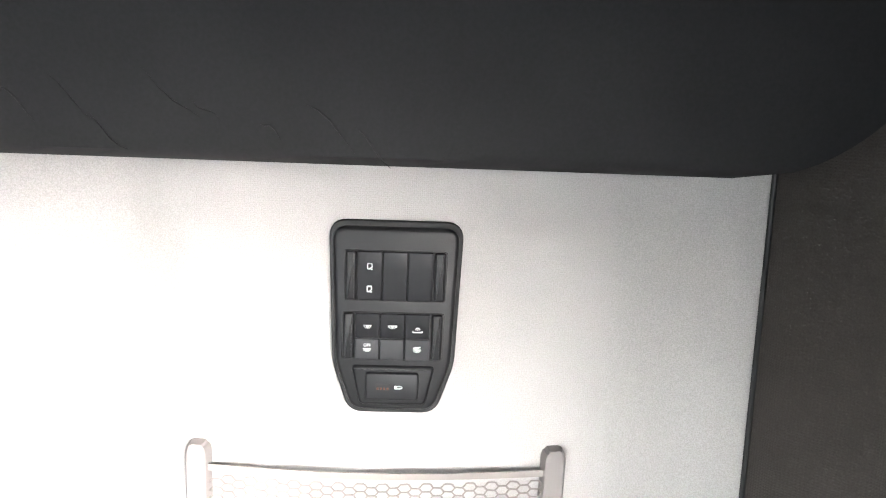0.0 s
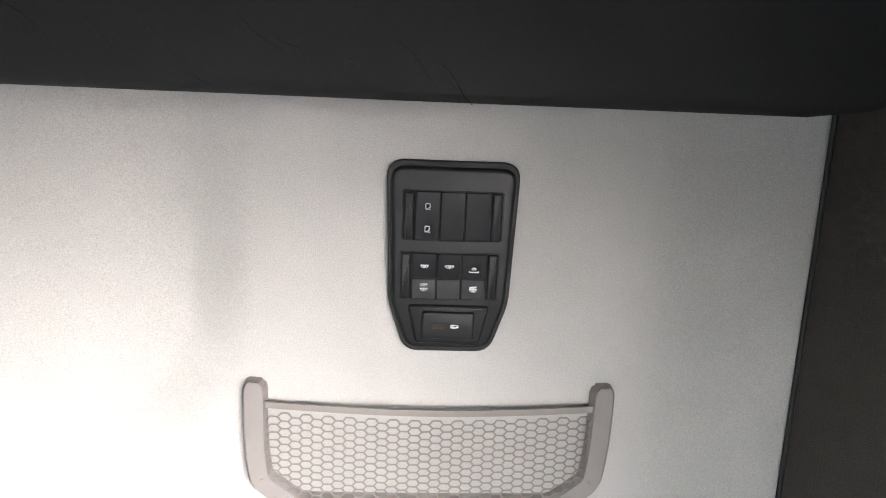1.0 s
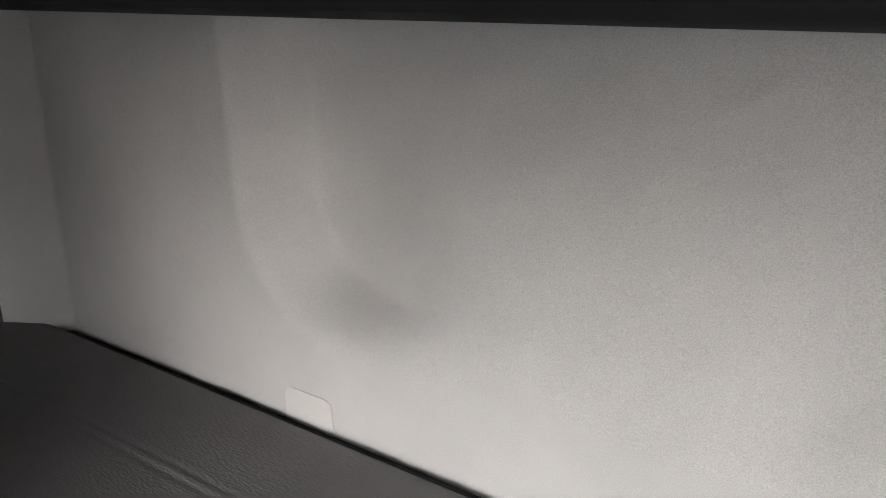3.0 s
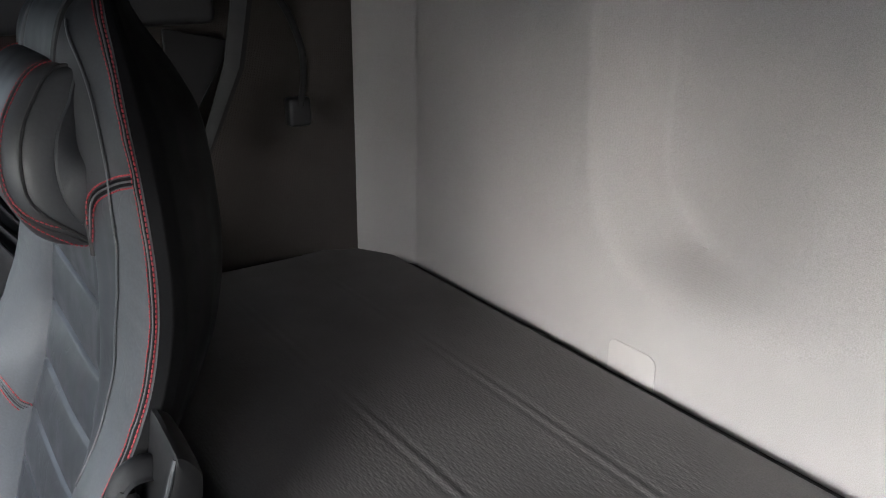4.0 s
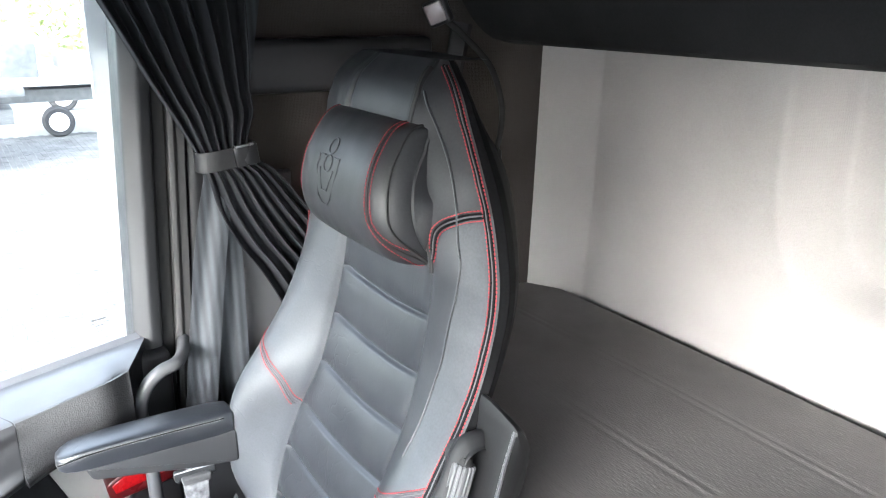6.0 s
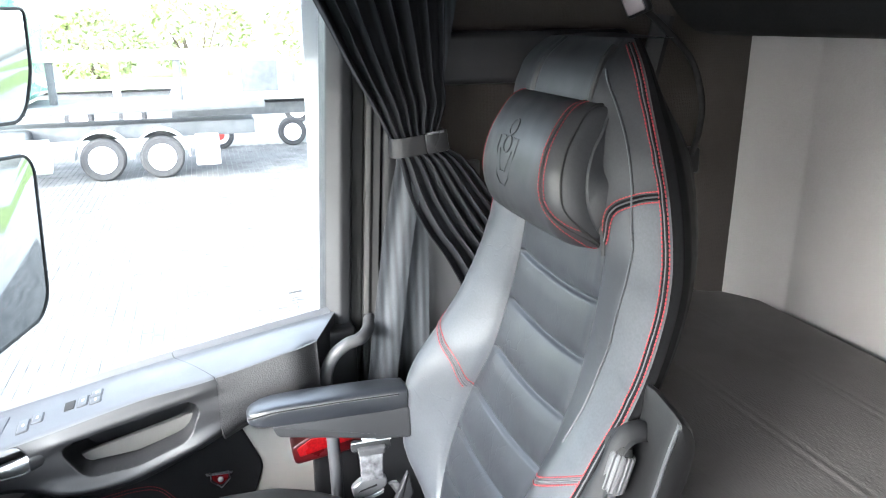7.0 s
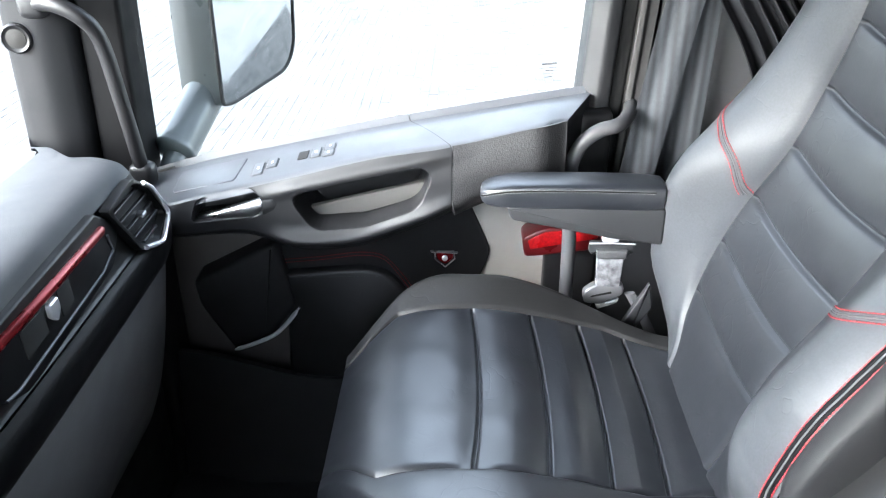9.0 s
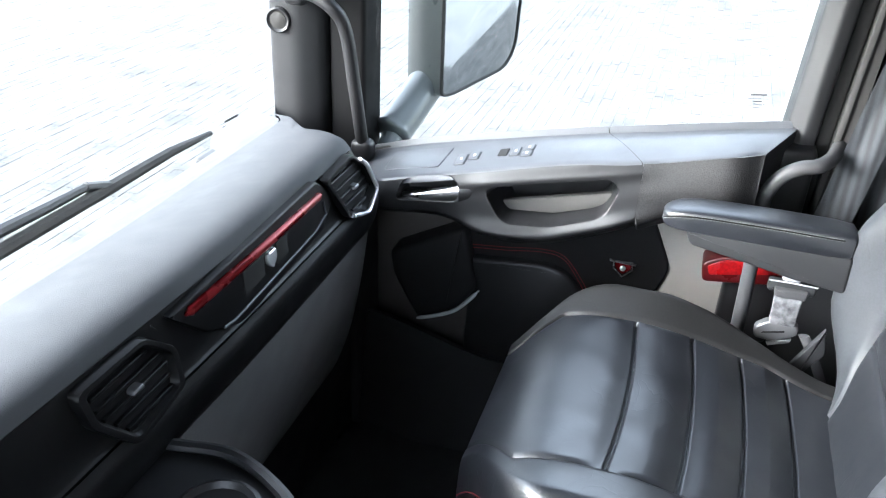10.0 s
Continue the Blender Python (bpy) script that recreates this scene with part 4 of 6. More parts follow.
def cush_sub(ob):
    ob.parent = cushion
    ob.matrix_parent_inverse = Matrix.Identity(4)
    return ob


cush_sub(part("bolster", cush_patch(lambda q: -1, lambda q: -cu_ins(q), 30, 130), LEATHER_WORN, sharp=180))
cush_sub(part("bolster", cush_patch(lambda q: cu_ins(q), lambda q: 1, 30, 130), LEATHER_CUSHION, sharp=180))


def cush_skirt(p, q):
    """The side of the cushion all round, down to the seat pan."""
    k = p * 4
    if k < 1:
        top = cushion_top(-1, k)
    elif k < 3:
        top = cushion_top(-1 + (k - 1), 1)
    else:
        top = cushion_top(1, 4 - k)
    c = Vector((SX, -1.05, 0))
    out = Vector((top.x - c.x, top.y - c.y, 0)).normalized()
    return Vector((top.x, top.y, top.z - 0.13 * q)) + out * (0.012 * math.sin(math.pi * min(q * 1.1, 1)) ** 1.5 - 0.03 * q)


cush_sub(part("skirt", sheet(cush_skirt, 120, 14), LEATHER_CUSHION))
rim = [cushion_top(1, q / 60) + Vector((0, 0, 0.001)) for q in range(6, 61)]
cush_sub(part("stitching", stitch_bm(rim), RED_THREAD))
under(seat, part("base", box((0.42, 0.44, 0.20), (SX, -1.02, 0.30), 0.03, 3), BLACK))
under(seat, part("pedestal", box((0.34, 0.36, 0.22), (SX, -1.0, 0.11), 0.02, 3), BLACK))

# recliner housing with ribbed knob, on the aisle side
def on_side(x):
    return lambda a, b, h: Vector((x + h, a, b))


def round_outline(poly, c, n=96):
    """The outline's points seen from c at n even angles."""
    out = []
    for k in range(n):
        d = Vector((math.cos(2 * math.pi * k / n), math.sin(2 * math.pi * k / n)))
        best = 0.0
        for i in range(len(poly)):
            p, e = poly[i - 1] - c, poly[i] - poly[i - 1]
            den = d.x * e.y - d.y * e.x
            if abs(den) > 1e-9:
                t, u = (p.x * e.y - p.y * e.x) / den, (p.x * d.y - p.y * d.x) / den
                if t > 0 and -1e-6 <= u <= 1 + 1e-6:
                    best = max(best, t)
        out.append(c + d * best)
    return out


# the long side pad with a sunk, arched well for the ribbed knob
KC = Vector((-0.706, 0.889))
pad_edge = round_outline(outline([(-0.838, 0.684), (-0.837, 0.655), (-0.826, 0.629), (-0.803, 0.612), (-0.776, 0.652), (-0.735, 0.735), (-0.702, 0.800), (-0.679, 0.855), (-0.664, 0.905), (-0.670, 0.934), (-0.688, 0.946), (-0.712, 0.945), (-0.727, 0.930),
                                  (-0.742, 0.893), (-0.756, 0.864), (-0.781, 0.812), (-0.818, 0.738)], 0.018, 5), KC, 240)
well_edge = round_outline(outline([(-0.750, 0.868), (-0.745, 0.884), (-0.735, 0.906), (-0.723, 0.926), (-0.708, 0.935), (-0.693, 0.935), (-0.680, 0.926), (-0.673, 0.910), (-0.676, 0.890), (-0.689, 0.864), (-0.706, 0.838), (-0.728, 0.848)], 0.010, 4), KC, 240)
loops = []
for d, h in ((0.022, 0.0), (0.014, 0.009), (0.005, 0.018), (0.001, 0.0235), (0.0005, 0.0275), (0.003, 0.032), (0.008, 0.0360), (0.015, 0.0390), (0.023, 0.0410)):
    loops.append([Vector((-0.347 + h, *(p + (KC - p).normalized() * min(d, (KC - p).length * 0.3)))) for p in pad_edge])
inner = [min((KC - p).length * 0.66, (KC - p).length - 0.006) for p in pad_edge]
well_ring = [KC + (w_ - KC).normalized() * min((w_ - KC).length * 1.05, r_) for w_, r_ in zip(well_edge, inner)]
rim_ring = [Vector((p.y, p.z)) for p in loops[-1]]
for f, h in ((0.15, 0.0425), (0.35, 0.0445), (0.6, 0.045), (0.85, 0.0435)):
    loops.append([Vector((-0.347 + h, *a_.lerp(b_, f))) for a_, b_ in zip(rim_ring, well_ring)])
for grow, h in ((1.05, 0.041), (1.0, 0.038), (0.95, 0.026), (0.92, 0.018)):
    loops.append([Vector((-0.347 + h, *(KC + (w_ - KC).normalized() * min((w_ - KC).length * grow, r_)))) for w_, r_ in zip(well_edge, inner)])
RECL = part("recliner_housing", loop_solid(loops), material("recliner_plastic", (0.017, 0.0175, 0.019), 0.58, spec=0.25, bump=0.12, bump_scale=900), label="dark grey plastic recliner housing")
under(seat, RECL)


def recl_sub(ob):
    ob.parent = RECL
    ob.matrix_parent_inverse = Matrix.Identity(4)
    return ob


knob = bmesh.new()
ax0, ax1 = Vector((-0.312, -0.732, 0.862)), Vector((-0.312, -0.7165, 0.911))
loops = []
for k, f in enumerate((0.55, 0.86, 1.0, 1.0, 1.0, 1.0, 0.86)):
    c = ax0.lerp(ax1, (0.0, 0.06, 0.12, 0.4, 0.7, 0.94, 1.0)[k])
    d = (ax1 - ax0).normalized()
    e1 = Vector((1, 0, 0))
    e2 = d.cross(e1)
    r = 0.0145 * f
    rib = 0.0 if k < 2 else 0.0011
    loops.append([c + (r + (rib if n % 6 < 3 else -rib)) * (math.cos(2 * math.pi * n / 84) * e1 + math.sin(2 * math.pi * n / 84) * e2) for n in range(84)])
loop_solid(loops, knob)
recl_sub(part("ribbed_knob", knob, GREY))
recl_sub(part("knob_shaft", tube([ax0 - (ax1 - ax0) * 0.14, ax0 + (ax1 - ax0) * 0.1], [0.0075, 0.0085], 14), GREY))
recl_sub(part("knob_collar", tube([ax1, ax1 + (ax1 - ax0) * 0.16], [0.011, 0.008], 14), RUBBER))

# the padded wing behind it, standing further out
W_FRONT = [(-0.807, 0.677), (-0.765, 0.741), (-0.739, 0.791), (-0.717, 0.838), (-0.704, 0.880), (-0.692, 0.923), (-0.683, 0.950)]
W_REAR = [(-0.664, 0.962), (-0.656, 0.948), (-0.654, 0.930), (-0.661, 0.892), (-0.676, 0.858), (-0.693, 0.824), (-0.730, 0.760), (-0.780, 0.668)]


def wing_loop(x, top, inset):
    line = [Vector((x, y + inset, z)) for y, z in W_FRONT] + [Vector((x, -0.676, top))] + [Vector((x, y - inset, z + (top - 0.968) * smoothstep(0.88, 0.96, z))) for y, z in W_REAR]
    return catmull(line, 3)


WING = part("side_wing", loop_solid([wing_loop(-0.352, 0.980, 0.0), wing_loop(-0.318, 0.980, 0.0), wing_loop(-0.280, 0.972, 0.0), wing_loop(-0.268, 0.969, 0.0005), wing_loop(-0.262, 0.966, 0.003), wing_loop(-0.260, 0.960, 0.008)]),
            LEATHER_WING, label="black leather side wing")
# wing piping, its colour lightened to carry the edge's bright highlight
edge = catmull([Vector((-0.2635, y, z)) for y, z in W_FRONT] + [Vector((-0.2645, -0.677, 0.9645))], 4)
wp = part("piping", tube(edge, 0.0026, 7), PIPING_GREY)
wp.parent = WING
wp.matrix_parent_inverse = Matrix.Identity(4)
under(seat, WING)

# armrest on the door side
def arm_loop(y, w, zt, zb):
    """Cross-section: upright sides under a shallow dome."""
    zs, pts = zt - 0.008, []
    for k in range(13):
        a = math.pi * k / 12
        c_ = math.cos(a)
        pts.append(Vector((-0.8815 + w * math.copysign(abs(c_) ** 0.6, c_), y, zs + (zt - zs) * math.sin(a) ** 0.8)))
    for f, d in ((-1.0, 0.5), (-0.96, 0.92), (-0.88, 1.0), (0, 1.0), (0.88, 1.0), (0.96, 0.92), (1.0, 0.5)):
        pts.append(Vector((-0.8815 + f * w * 0.99, y, zs + (zb - zs) * d)))
    return pts


arm = part("armrest", loop_solid([arm_loop(y, w, zt, zb) for y, w, zt, zb in (
    (-1.125, 0.0066, 0.746, 0.733), (-1.122, 0.0172, 0.750, 0.729), (-1.114, 0.0244, 0.754, 0.726), (-1.100, 0.0290, 0.759, 0.725), (-1.075, 0.0310, 0.763, 0.724), (-1.03, 0.0317, 0.765, 0.724), (-0.95, 0.0317, 0.766, 0.724),
    (-0.87, 0.0310, 0.765, 0.723), (-0.845, 0.0277, 0.763, 0.724), (-0.838, 0.0198, 0.756, 0.728))]), LEATHER_CUSHION, label="slate leather padded armrest")
under(seat, arm)
ARM_EDGE = ((-1.123, 0.0158, 0.740), (-1.114, 0.0246, 0.7455), (-1.100, 0.0293, 0.7505), (-1.075, 0.0313, 0.7545), (-1.03, 0.0319, 0.7565), (-0.95, 0.0319, 0.7575), (-0.86, 0.0307, 0.7565))
for dz in (-0.0035, 0.0005):
    line = catmull([Vector((-0.8815 + w, y, z + dz)) for y, w, z in ARM_EDGE], 12)
    st = part("stitching", stitch_bm(line, 0.0046, 0.0030, 0.0006), GREY_THREAD)
    st.parent = arm
    st.matrix_parent_inverse = Matrix.Identity(4)
line = catmull([Vector((-0.8815 + w - 0.0004, y, z - 0.0015)) for y, w, z in ARM_EDGE], 12)
sc_ = part("seam_cord", tube(line, 0.0011, 6), LEATHER_BLACK)
sc_.parent = arm
sc_.matrix_parent_inverse = Matrix.Identity(4)
under(seat, part("armrest_bracket", plate([(-1.086, 0.727), (-0.840, 0.727), (-0.838, 0.664), (-0.92, 0.674), (-0.99, 0.688), (-1.076, 0.703)], lambda a, b, h: Vector((-0.915 + h, a, b)), 0.062, 0.004, 0.008, 4),
                 DARK_GREY, label="dark grey plastic bracket under the armrest"))

RED_BUTTON = material("red_button", (0.42, 0.03, 0.03), 0.4)

# belt buckle on the aisle side of the cushion
mount = part("buckle_mount", plate([(-0.925, 0.45), (-0.918, 0.590), (-0.897, 0.630), (-0.880, 0.636), (-0.862, 0.623), (-0.846, 0.618), (-0.822, 0.575), (-0.822, 0.45)], on_side(-0.350), 0.040, 0.012, 0.012, 5), GREY,
             label="grey plastic buckle mount")
under(seat, mount)
rec = part("buckle_receiver", box((0.026, 0.050, 0.105), (-0.312, -0.950, 0.576), 0.005, 3, (-14, 0, 0)), BLACK, label="black belt buckle with a red button")
under(seat, rec)
for name_, size, at, mat in (("button", (0.022, 0.040, 0.012), (-0.312, -0.9615, 0.624), RED_BUTTON), ("slot", (0.006, 0.030, 0.004), (-0.300, -0.962, 0.6295), WHITE_INK)):
    ob = part(name_, box(size, at, 0.002, 2, (-14, 0, 0)), mat)
    ob.parent = rec
    ob.matrix_parent_inverse = Matrix.Identity(4)


# ---------------- passenger door ----------------
Z_SILL = [(-1.72, 0.664), (-1.606, 0.698), (-1.434, 0.737), (-1.265, 0.773), (-0.945, 0.833), (-0.92, 0.836)]
Z_EDGE = [(-1.72, 0.640), (-1.62, 0.672), (-1.55, 0.690), (-1.43, 0.722), (-1.30, 0.756), (-1.17, 0.780), (-1.0, 0.822), (-0.945, 0.828), (-0.92, 0.828)]
Z_LOW = [(-1.72, 0.582), (-1.62, 0.597), (-1.55, 0.603), (-1.50, 0.597), (-1.45, 0.581), (-1.40, 0.575), (-1.33, 0.585), (-1.287, 0.602), (-1.19, 0.646), (-1.108, 0.686), (-1.0, 0.716), (-0.945, 0.73), (-0.92, 0.734)]
PULL = [(-1.438, 0.683), (-1.414, 0.696), (-1.222, 0.743), (-1.208, 0.728), (-1.228, 0.676), (-1.320, 0.640), (-1.405, 0.632)]
PULL = [tuple(p) for p in outline(PULL, 0.02, 4)]
PULL_BAR = [(-1.55, 0.618), (-1.47, 0.606), (-1.405, 0.605), (-1.32, 0.614), (-1.228, 0.650), (-1.12, 0.700)]
PULL_PAD = [(-1.55, 0.672), (-1.438, 0.702), (-1.222, 0.757), (-1.10, 0.785)]
LEVER_WELL = [tuple(p) for p in outline([(-1.612, 0.640), (-1.604, 0.670), (-1.582, 0.683), (-1.512, 0.697), (-1.494, 0.682), (-1.50, 0.655)], 0.008, 3)]


def inside(poly, y, z):
    """Signed distance to a polygon, positive inside."""
    d, c = 1e9, False
    n = len(poly)
    for i in range(n):
        (y1, z1), (y2, z2) = poly[i], poly[(i + 1) % n]
        ey, ez = y2 - y1, z2 - z1
        t = max(0, min(1, ((y - y1) * ey + (z - z1) * ez) / (ey * ey + ez * ez + 1e-12)))
        d = min(d, math.hypot(y - y1 - t * ey, z - z1 - t * ez))
        if (z1 > z) != (z2 > z) and y < ey * (z - z1) / (z2 - z1 + 1e-12) + y1:
            c = not c
    return d if c else -d


def face_fn(y, s):
    """Inner face of the door's upper body: from the shelf edge (0) down and under (1)."""
    ze, zl = curve_at(Z_EDGE, y), curve_at(Z_LOW, y)
    if s < 0.82:
        t = s / 0.82
        z = ze + (zl - ze) * t
        x = -0.966 + 0.012 * math.sin(math.pi * t) - 0.018 * smoothstep(0.75, 1, t)
        here = smoothstep(-1.53, -1.43, y) * (1 - smoothstep(-1.22, -1.12, y))
        x += here * (0.020 * math.exp(-((z - curve_at(PULL_BAR, y)) / 0.020) ** 2) + 0.009 * math.exp(-((z - curve_at(PULL_PAD, y)) / 0.014) ** 2))
        x -= 0.10 * smoothstep(-0.005, 0.007, inside(PULL, y, z))
        x -= 0.045 * smoothstep(-0.004, 0.006, inside(LEVER_WELL, y, z))
        x -= 0.05 * (1 - smoothstep(-1.72, -1.64, y))
    else:
        t = (s - 0.82) / 0.18
        x, z = -0.984 - 0.13 * t, zl - 0.010 * math.sin(t * math.pi / 2)
        x -= 0.05 * (1 - smoothstep(-1.72, -1.64, y)) * (1 - t)
    return Vector((x, y, z))


def shelf_fn(y, s):
    zs, ze = curve_at(Z_SILL, y), curve_at(Z_EDGE, y)
    inner = -0.966 - 0.05 * (1 - smoothstep(-1.72, -1.64, y))
    x = -1.10 + (inner + 1.10) * s
    z = zs + (ze - zs) * s - 0.012 * smoothstep(0.06, 0.0, s) * 0
    z -= 0.010 * smoothstep(0.93, 1.0, s) ** 2 - 0.004 * math.sin(math.pi * s)
    z -= 0.012 * smoothstep(0.0, 0.05, s) - 0.012
    return Vector((x, y, z))


door = thing("passenger_door", "dark plastic passenger door with pull handle and window", "door", (-1.1, -1.3, 0), kind="structure")
lerp_y = lambda a, b, t: a + (b - a) * t
under(door, part("door_shelf", sheet(lambda p, q: shelf_fn(lerp_y(-1.72, -1.2515 + 0.08 * q, p), q), 90, 24), SHEEN, label="satin grey plastic window shelf"))
under(door, part("door_shelf", sheet(lambda p, q: shelf_fn(lerp_y(-1.2495 + 0.08 * q, -0.930 - 0.055 * q, p), q) + Vector((0, 0, -0.0005)) + Vector((-0.026 * q, 0, -0.007)) * smoothstep(-1.055, -0.985, lerp_y(-1.2495 + 0.08 * q, -0.930 - 0.055 * q, p)) ** 2 * q, 60, 24), [SHEEN, REAR_PLASTIC], label="satin grey rear window shelf"))
under(door, part("door_body", sheet(lambda p, q: face_fn(lerp_y(-1.72, -1.1715, p), q), 230, 110), PLASTIC))
under(door, part("door_body", sheet(lambda p, q: face_fn(lerp_y(-1.170, -0.986, p), q) + Vector((-0.026, 0, -0.007)) * smoothstep(-1.055, -0.985, lerp_y(-1.170, -0.986, p)) ** 2, 60, 50, thick=0.01), REAR_PLASTIC))
under(door, part("door_core", sheet(lambda p, q: (shelf_fn(lerp_y(-1.715, -1.01, p), q * 2) if q < 0.5 else face_fn(lerp_y(-1.715, -1.01, p), q * 2 - 1)) + Vector((-0.006, 0, -0.005)), 120, 60), BLACK))


def door_end_fn(p, q):
    """The closed rear end of the door's upper body, below the end of the shelf."""
    y = -0.931 - 0.055 * p
    top = shelf_fn(y, p) + Vector((-0.026 * p, 0, -0.007)) * smoothstep(-1.055, -0.985, y) ** 2 * p
    return Vector((top.x, y, top.z - 0.002 - 0.13 * q))


under(door, part("door_end", sheet(door_end_fn, 16, 6, thick=(0, -0.008, 0)), PLASTIC))
LINER_LOW = [(-1.43, 0.640), (-1.40, 0.634), (-1.32, 0.641), (-1.23, 0.675), (-1.21, 0.712)]
under(door, part("pull_liner", plate([(-1.420, 0.650), (-1.416, 0.644), (-1.400, 0.636), (-1.32, 0.643), (-1.25, 0.667), (-1.230, 0.678), (-1.218, 0.696), (-1.218, 0.703)],
                                     lambda a, b, h: Vector((-1.006 + h - 0.30 * (b - lerp(LINER_LOW, a)), a, b)), 0.010, 0.002, 0.004, 3), LINER, label="taupe plastic pull pocket liner"))
lever = part("door_lever", loop_solid([[Vector((-0.966 - 0.012 * (1 - t) + wx * math.cos(a), y, z + wz * math.sin(a))) for a in [2 * math.pi * k / 14 for k in range(14)]] for y, z, wx, wz, t in (
    (-1.620, 0.634, 0.003, 0.002, 0), (-1.612, 0.637, 0.009, 0.006, 0.1), (-1.57, 0.646, 0.012, 0.010, 0.5), (-1.52, 0.658, 0.013, 0.016, 0.9), (-1.485, 0.668, 0.012, 0.020, 1), (-1.465, 0.676, 0.009, 0.017, 1), (-1.458, 0.680, 0.003, 0.006, 1))]), material("lever_metal", (0.42, 0.425, 0.435), 0.3, metal=1.0), label="satin metal door lever")
under(door, lever)
cap = part("lever_cap", loop_solid([[Vector((-0.966 + wx * math.cos(a), y, z + wz * math.sin(a))) for a in [2 * math.pi * k / 14 for k in range(14)]] for y, z, wx, wz in (
    (-1.494, 0.664, 0.008, 0.012), (-1.490, 0.666, 0.0145, 0.0215), (-1.472, 0.674, 0.013, 0.0215), (-1.462, 0.679, 0.009, 0.015), (-1.456, 0.681, 0.003, 0.006))]), PLASTIC)
cap.parent = lever
cap.matrix_parent_inverse = Matrix.Identity(4)
under(door, part("lever_base", plate([(-1.605, 0.612), (-1.50, 0.632), (-1.455, 0.655), (-1.452, 0.690), (-1.475, 0.688), (-1.50, 0.655), (-1.56, 0.637)], lambda a, b, h: Vector((-0.975 + h, a, b)), 0.010, 0.004, 0.008, 3), PLASTIC))
on_shelf = lambda a, b, h: shelf_fn(b, (a + 1.10) / 0.134) + Vector((0, 0, h - 0.001))
for y0, y1, x0, x1 in ((-1.515, -1.497, -1.032, -0.998), (-1.492, -1.474, -1.038, -1.012), (-1.414, -1.398, -1.045, -1.014), (-1.392, -1.374, -1.052, -1.031), (-1.392, -1.374, -1.027, -1.009)):
    under(door, part("switch_frame", plate([(x0 - 0.002, y0 - 0.002), (x1 + 0.002, y0 - 0.002), (x1 + 0.002, y1 + 0.002), (x0 - 0.002, y1 + 0.002)], on_shelf, 0.0016, 0.0004, 0.004, 3), DARK_GREY))
    sw = part("window_switch", plate([(x0, y0), (x1, y0), (x1, y1), (x0, y1)], on_shelf, 0.0034, 0.0012, 0.003, 3), SHEEN)
    under(door, sw)
    mark = part("symbol", plate([((x0 + x1) / 2 - 0.003, (y0 + y1) / 2 - 0.002), ((x0 + x1) / 2 + 0.003, (y0 + y1) / 2 - 0.002), ((x0 + x1) / 2 + 0.003, (y0 + y1) / 2 + 0.002), ((x0 + x1) / 2 - 0.003, (y0 + y1) / 2 + 0.002)], on_shelf, 0.0040, 0.0001, 0.001, 2), WHITE_INK)
    mark.parent = sw
    mark.matrix_parent_inverse = Matrix.Identity(4)
# thin black plate, the slot's dark depth put into its colour
under(door, part("switch_well", plate([(-1.043, -1.438), (-1.016, -1.438), (-1.016, -1.420), (-1.043, -1.420)], on_shelf, 0.0025, 0.0006, 0.002, 3), RUBBER))
seal_line = [Vector((-1.101, -1.715 + 0.47 * k / 30, curve_at(Z_SILL, -1.715 + 0.47 * k / 30) + 0.003)) for k in range(31)]
under(door, part("glass_seal", tube(seal_line, 0.0045, 8), RUBBER))
under(door, part("switch_plate", plate([(-1.07, -1.66), (-1.0, -1.66), (-0.995, -1.545), (-1.065, -1.535)], lambda a, b, h: shelf_fn(b, (a + 1.10) / 0.134) + Vector((0, 0, h - 0.001)), 0.003, 0.001, 0.008, 3), SHEEN))

under(door, part("rear_edge", box((0.09, 0.10, 0.40), (-1.103, -0.945, 0.61), 0.012, 3), BLACK))
under(door, part("front_edge", box((0.13, 0.09, 0.64), (-1.06, -1.765, 0.32), 0.012, 3), BLACK))
# lower door
DX = -1.115
low_place = lambda base: (lambda a, b, h: Vector((base + h, a, b)))
under(door, part("lower_skin", box((0.05, 0.80, 0.64), (DX - 0.025, -1.335, 0.32), 0.006), material("brown_grey_plastic", (0.085, 0.077, 0.072), 0.6, bump=0.1, bump_scale=900), label="dark brown-grey lower door skin"))
under(door, part("pale_panel", plate([(-1.145, 0.64), (-0.905, 0.68), (-0.905, 0.30), (-1.145, 0.30)], low_place(DX - 0.004), 0.028, 0.008, 0.012, 3), PALE, label="pale plastic rear door panel"))
under(door, part("leather_panel", plate([(-1.50, 0.615), (-1.15, 0.645), (-1.128, 0.600), (-1.094, 0.522), (-1.120, 0.448), (-1.17, 0.33), (-1.47, 0.27), (-1.50, 0.33)], low_place(DX - 0.003), 0.034, 0.006,
                                        [0.01, 0.01, 0.01, 0.02, 0.02, 0.03, 0.03, 0.02], 4), LEATHER_INSERT, label="black leather door insert"))
under(door, part("storage_bin", plate([(-1.49, 0.475), (-1.33, 0.490), (-1.285, 0.475), (-1.23, 0.40), (-1.18, 0.22), (-1.48, 0.12), (-1.50, 0.25)], low_place(DX + 0.015), 0.035, 0.01,
                                      [0.01, 0.03, 0.03, 0.03, 0.02, 0.02, 0.02], 4), BLACK))
for off in (0.0, 0.007):
    line = catmull([(DX + 0.033, -1.49, 0.497 - off), (DX + 0.033, -1.42, 0.505 - off), (DX + 0.033, -1.345, 0.516 - off), (DX + 0.033, -1.30, 0.508 - off), (DX + 0.033, -1.262 - off * 0.5, 0.465 - off), (DX + 0.033, -1.235 - off, 0.42)], 10)
    under(door, part("stitching", stitch_bm(line, 0.0055, 0.004, 0.0009), RED_THREAD))
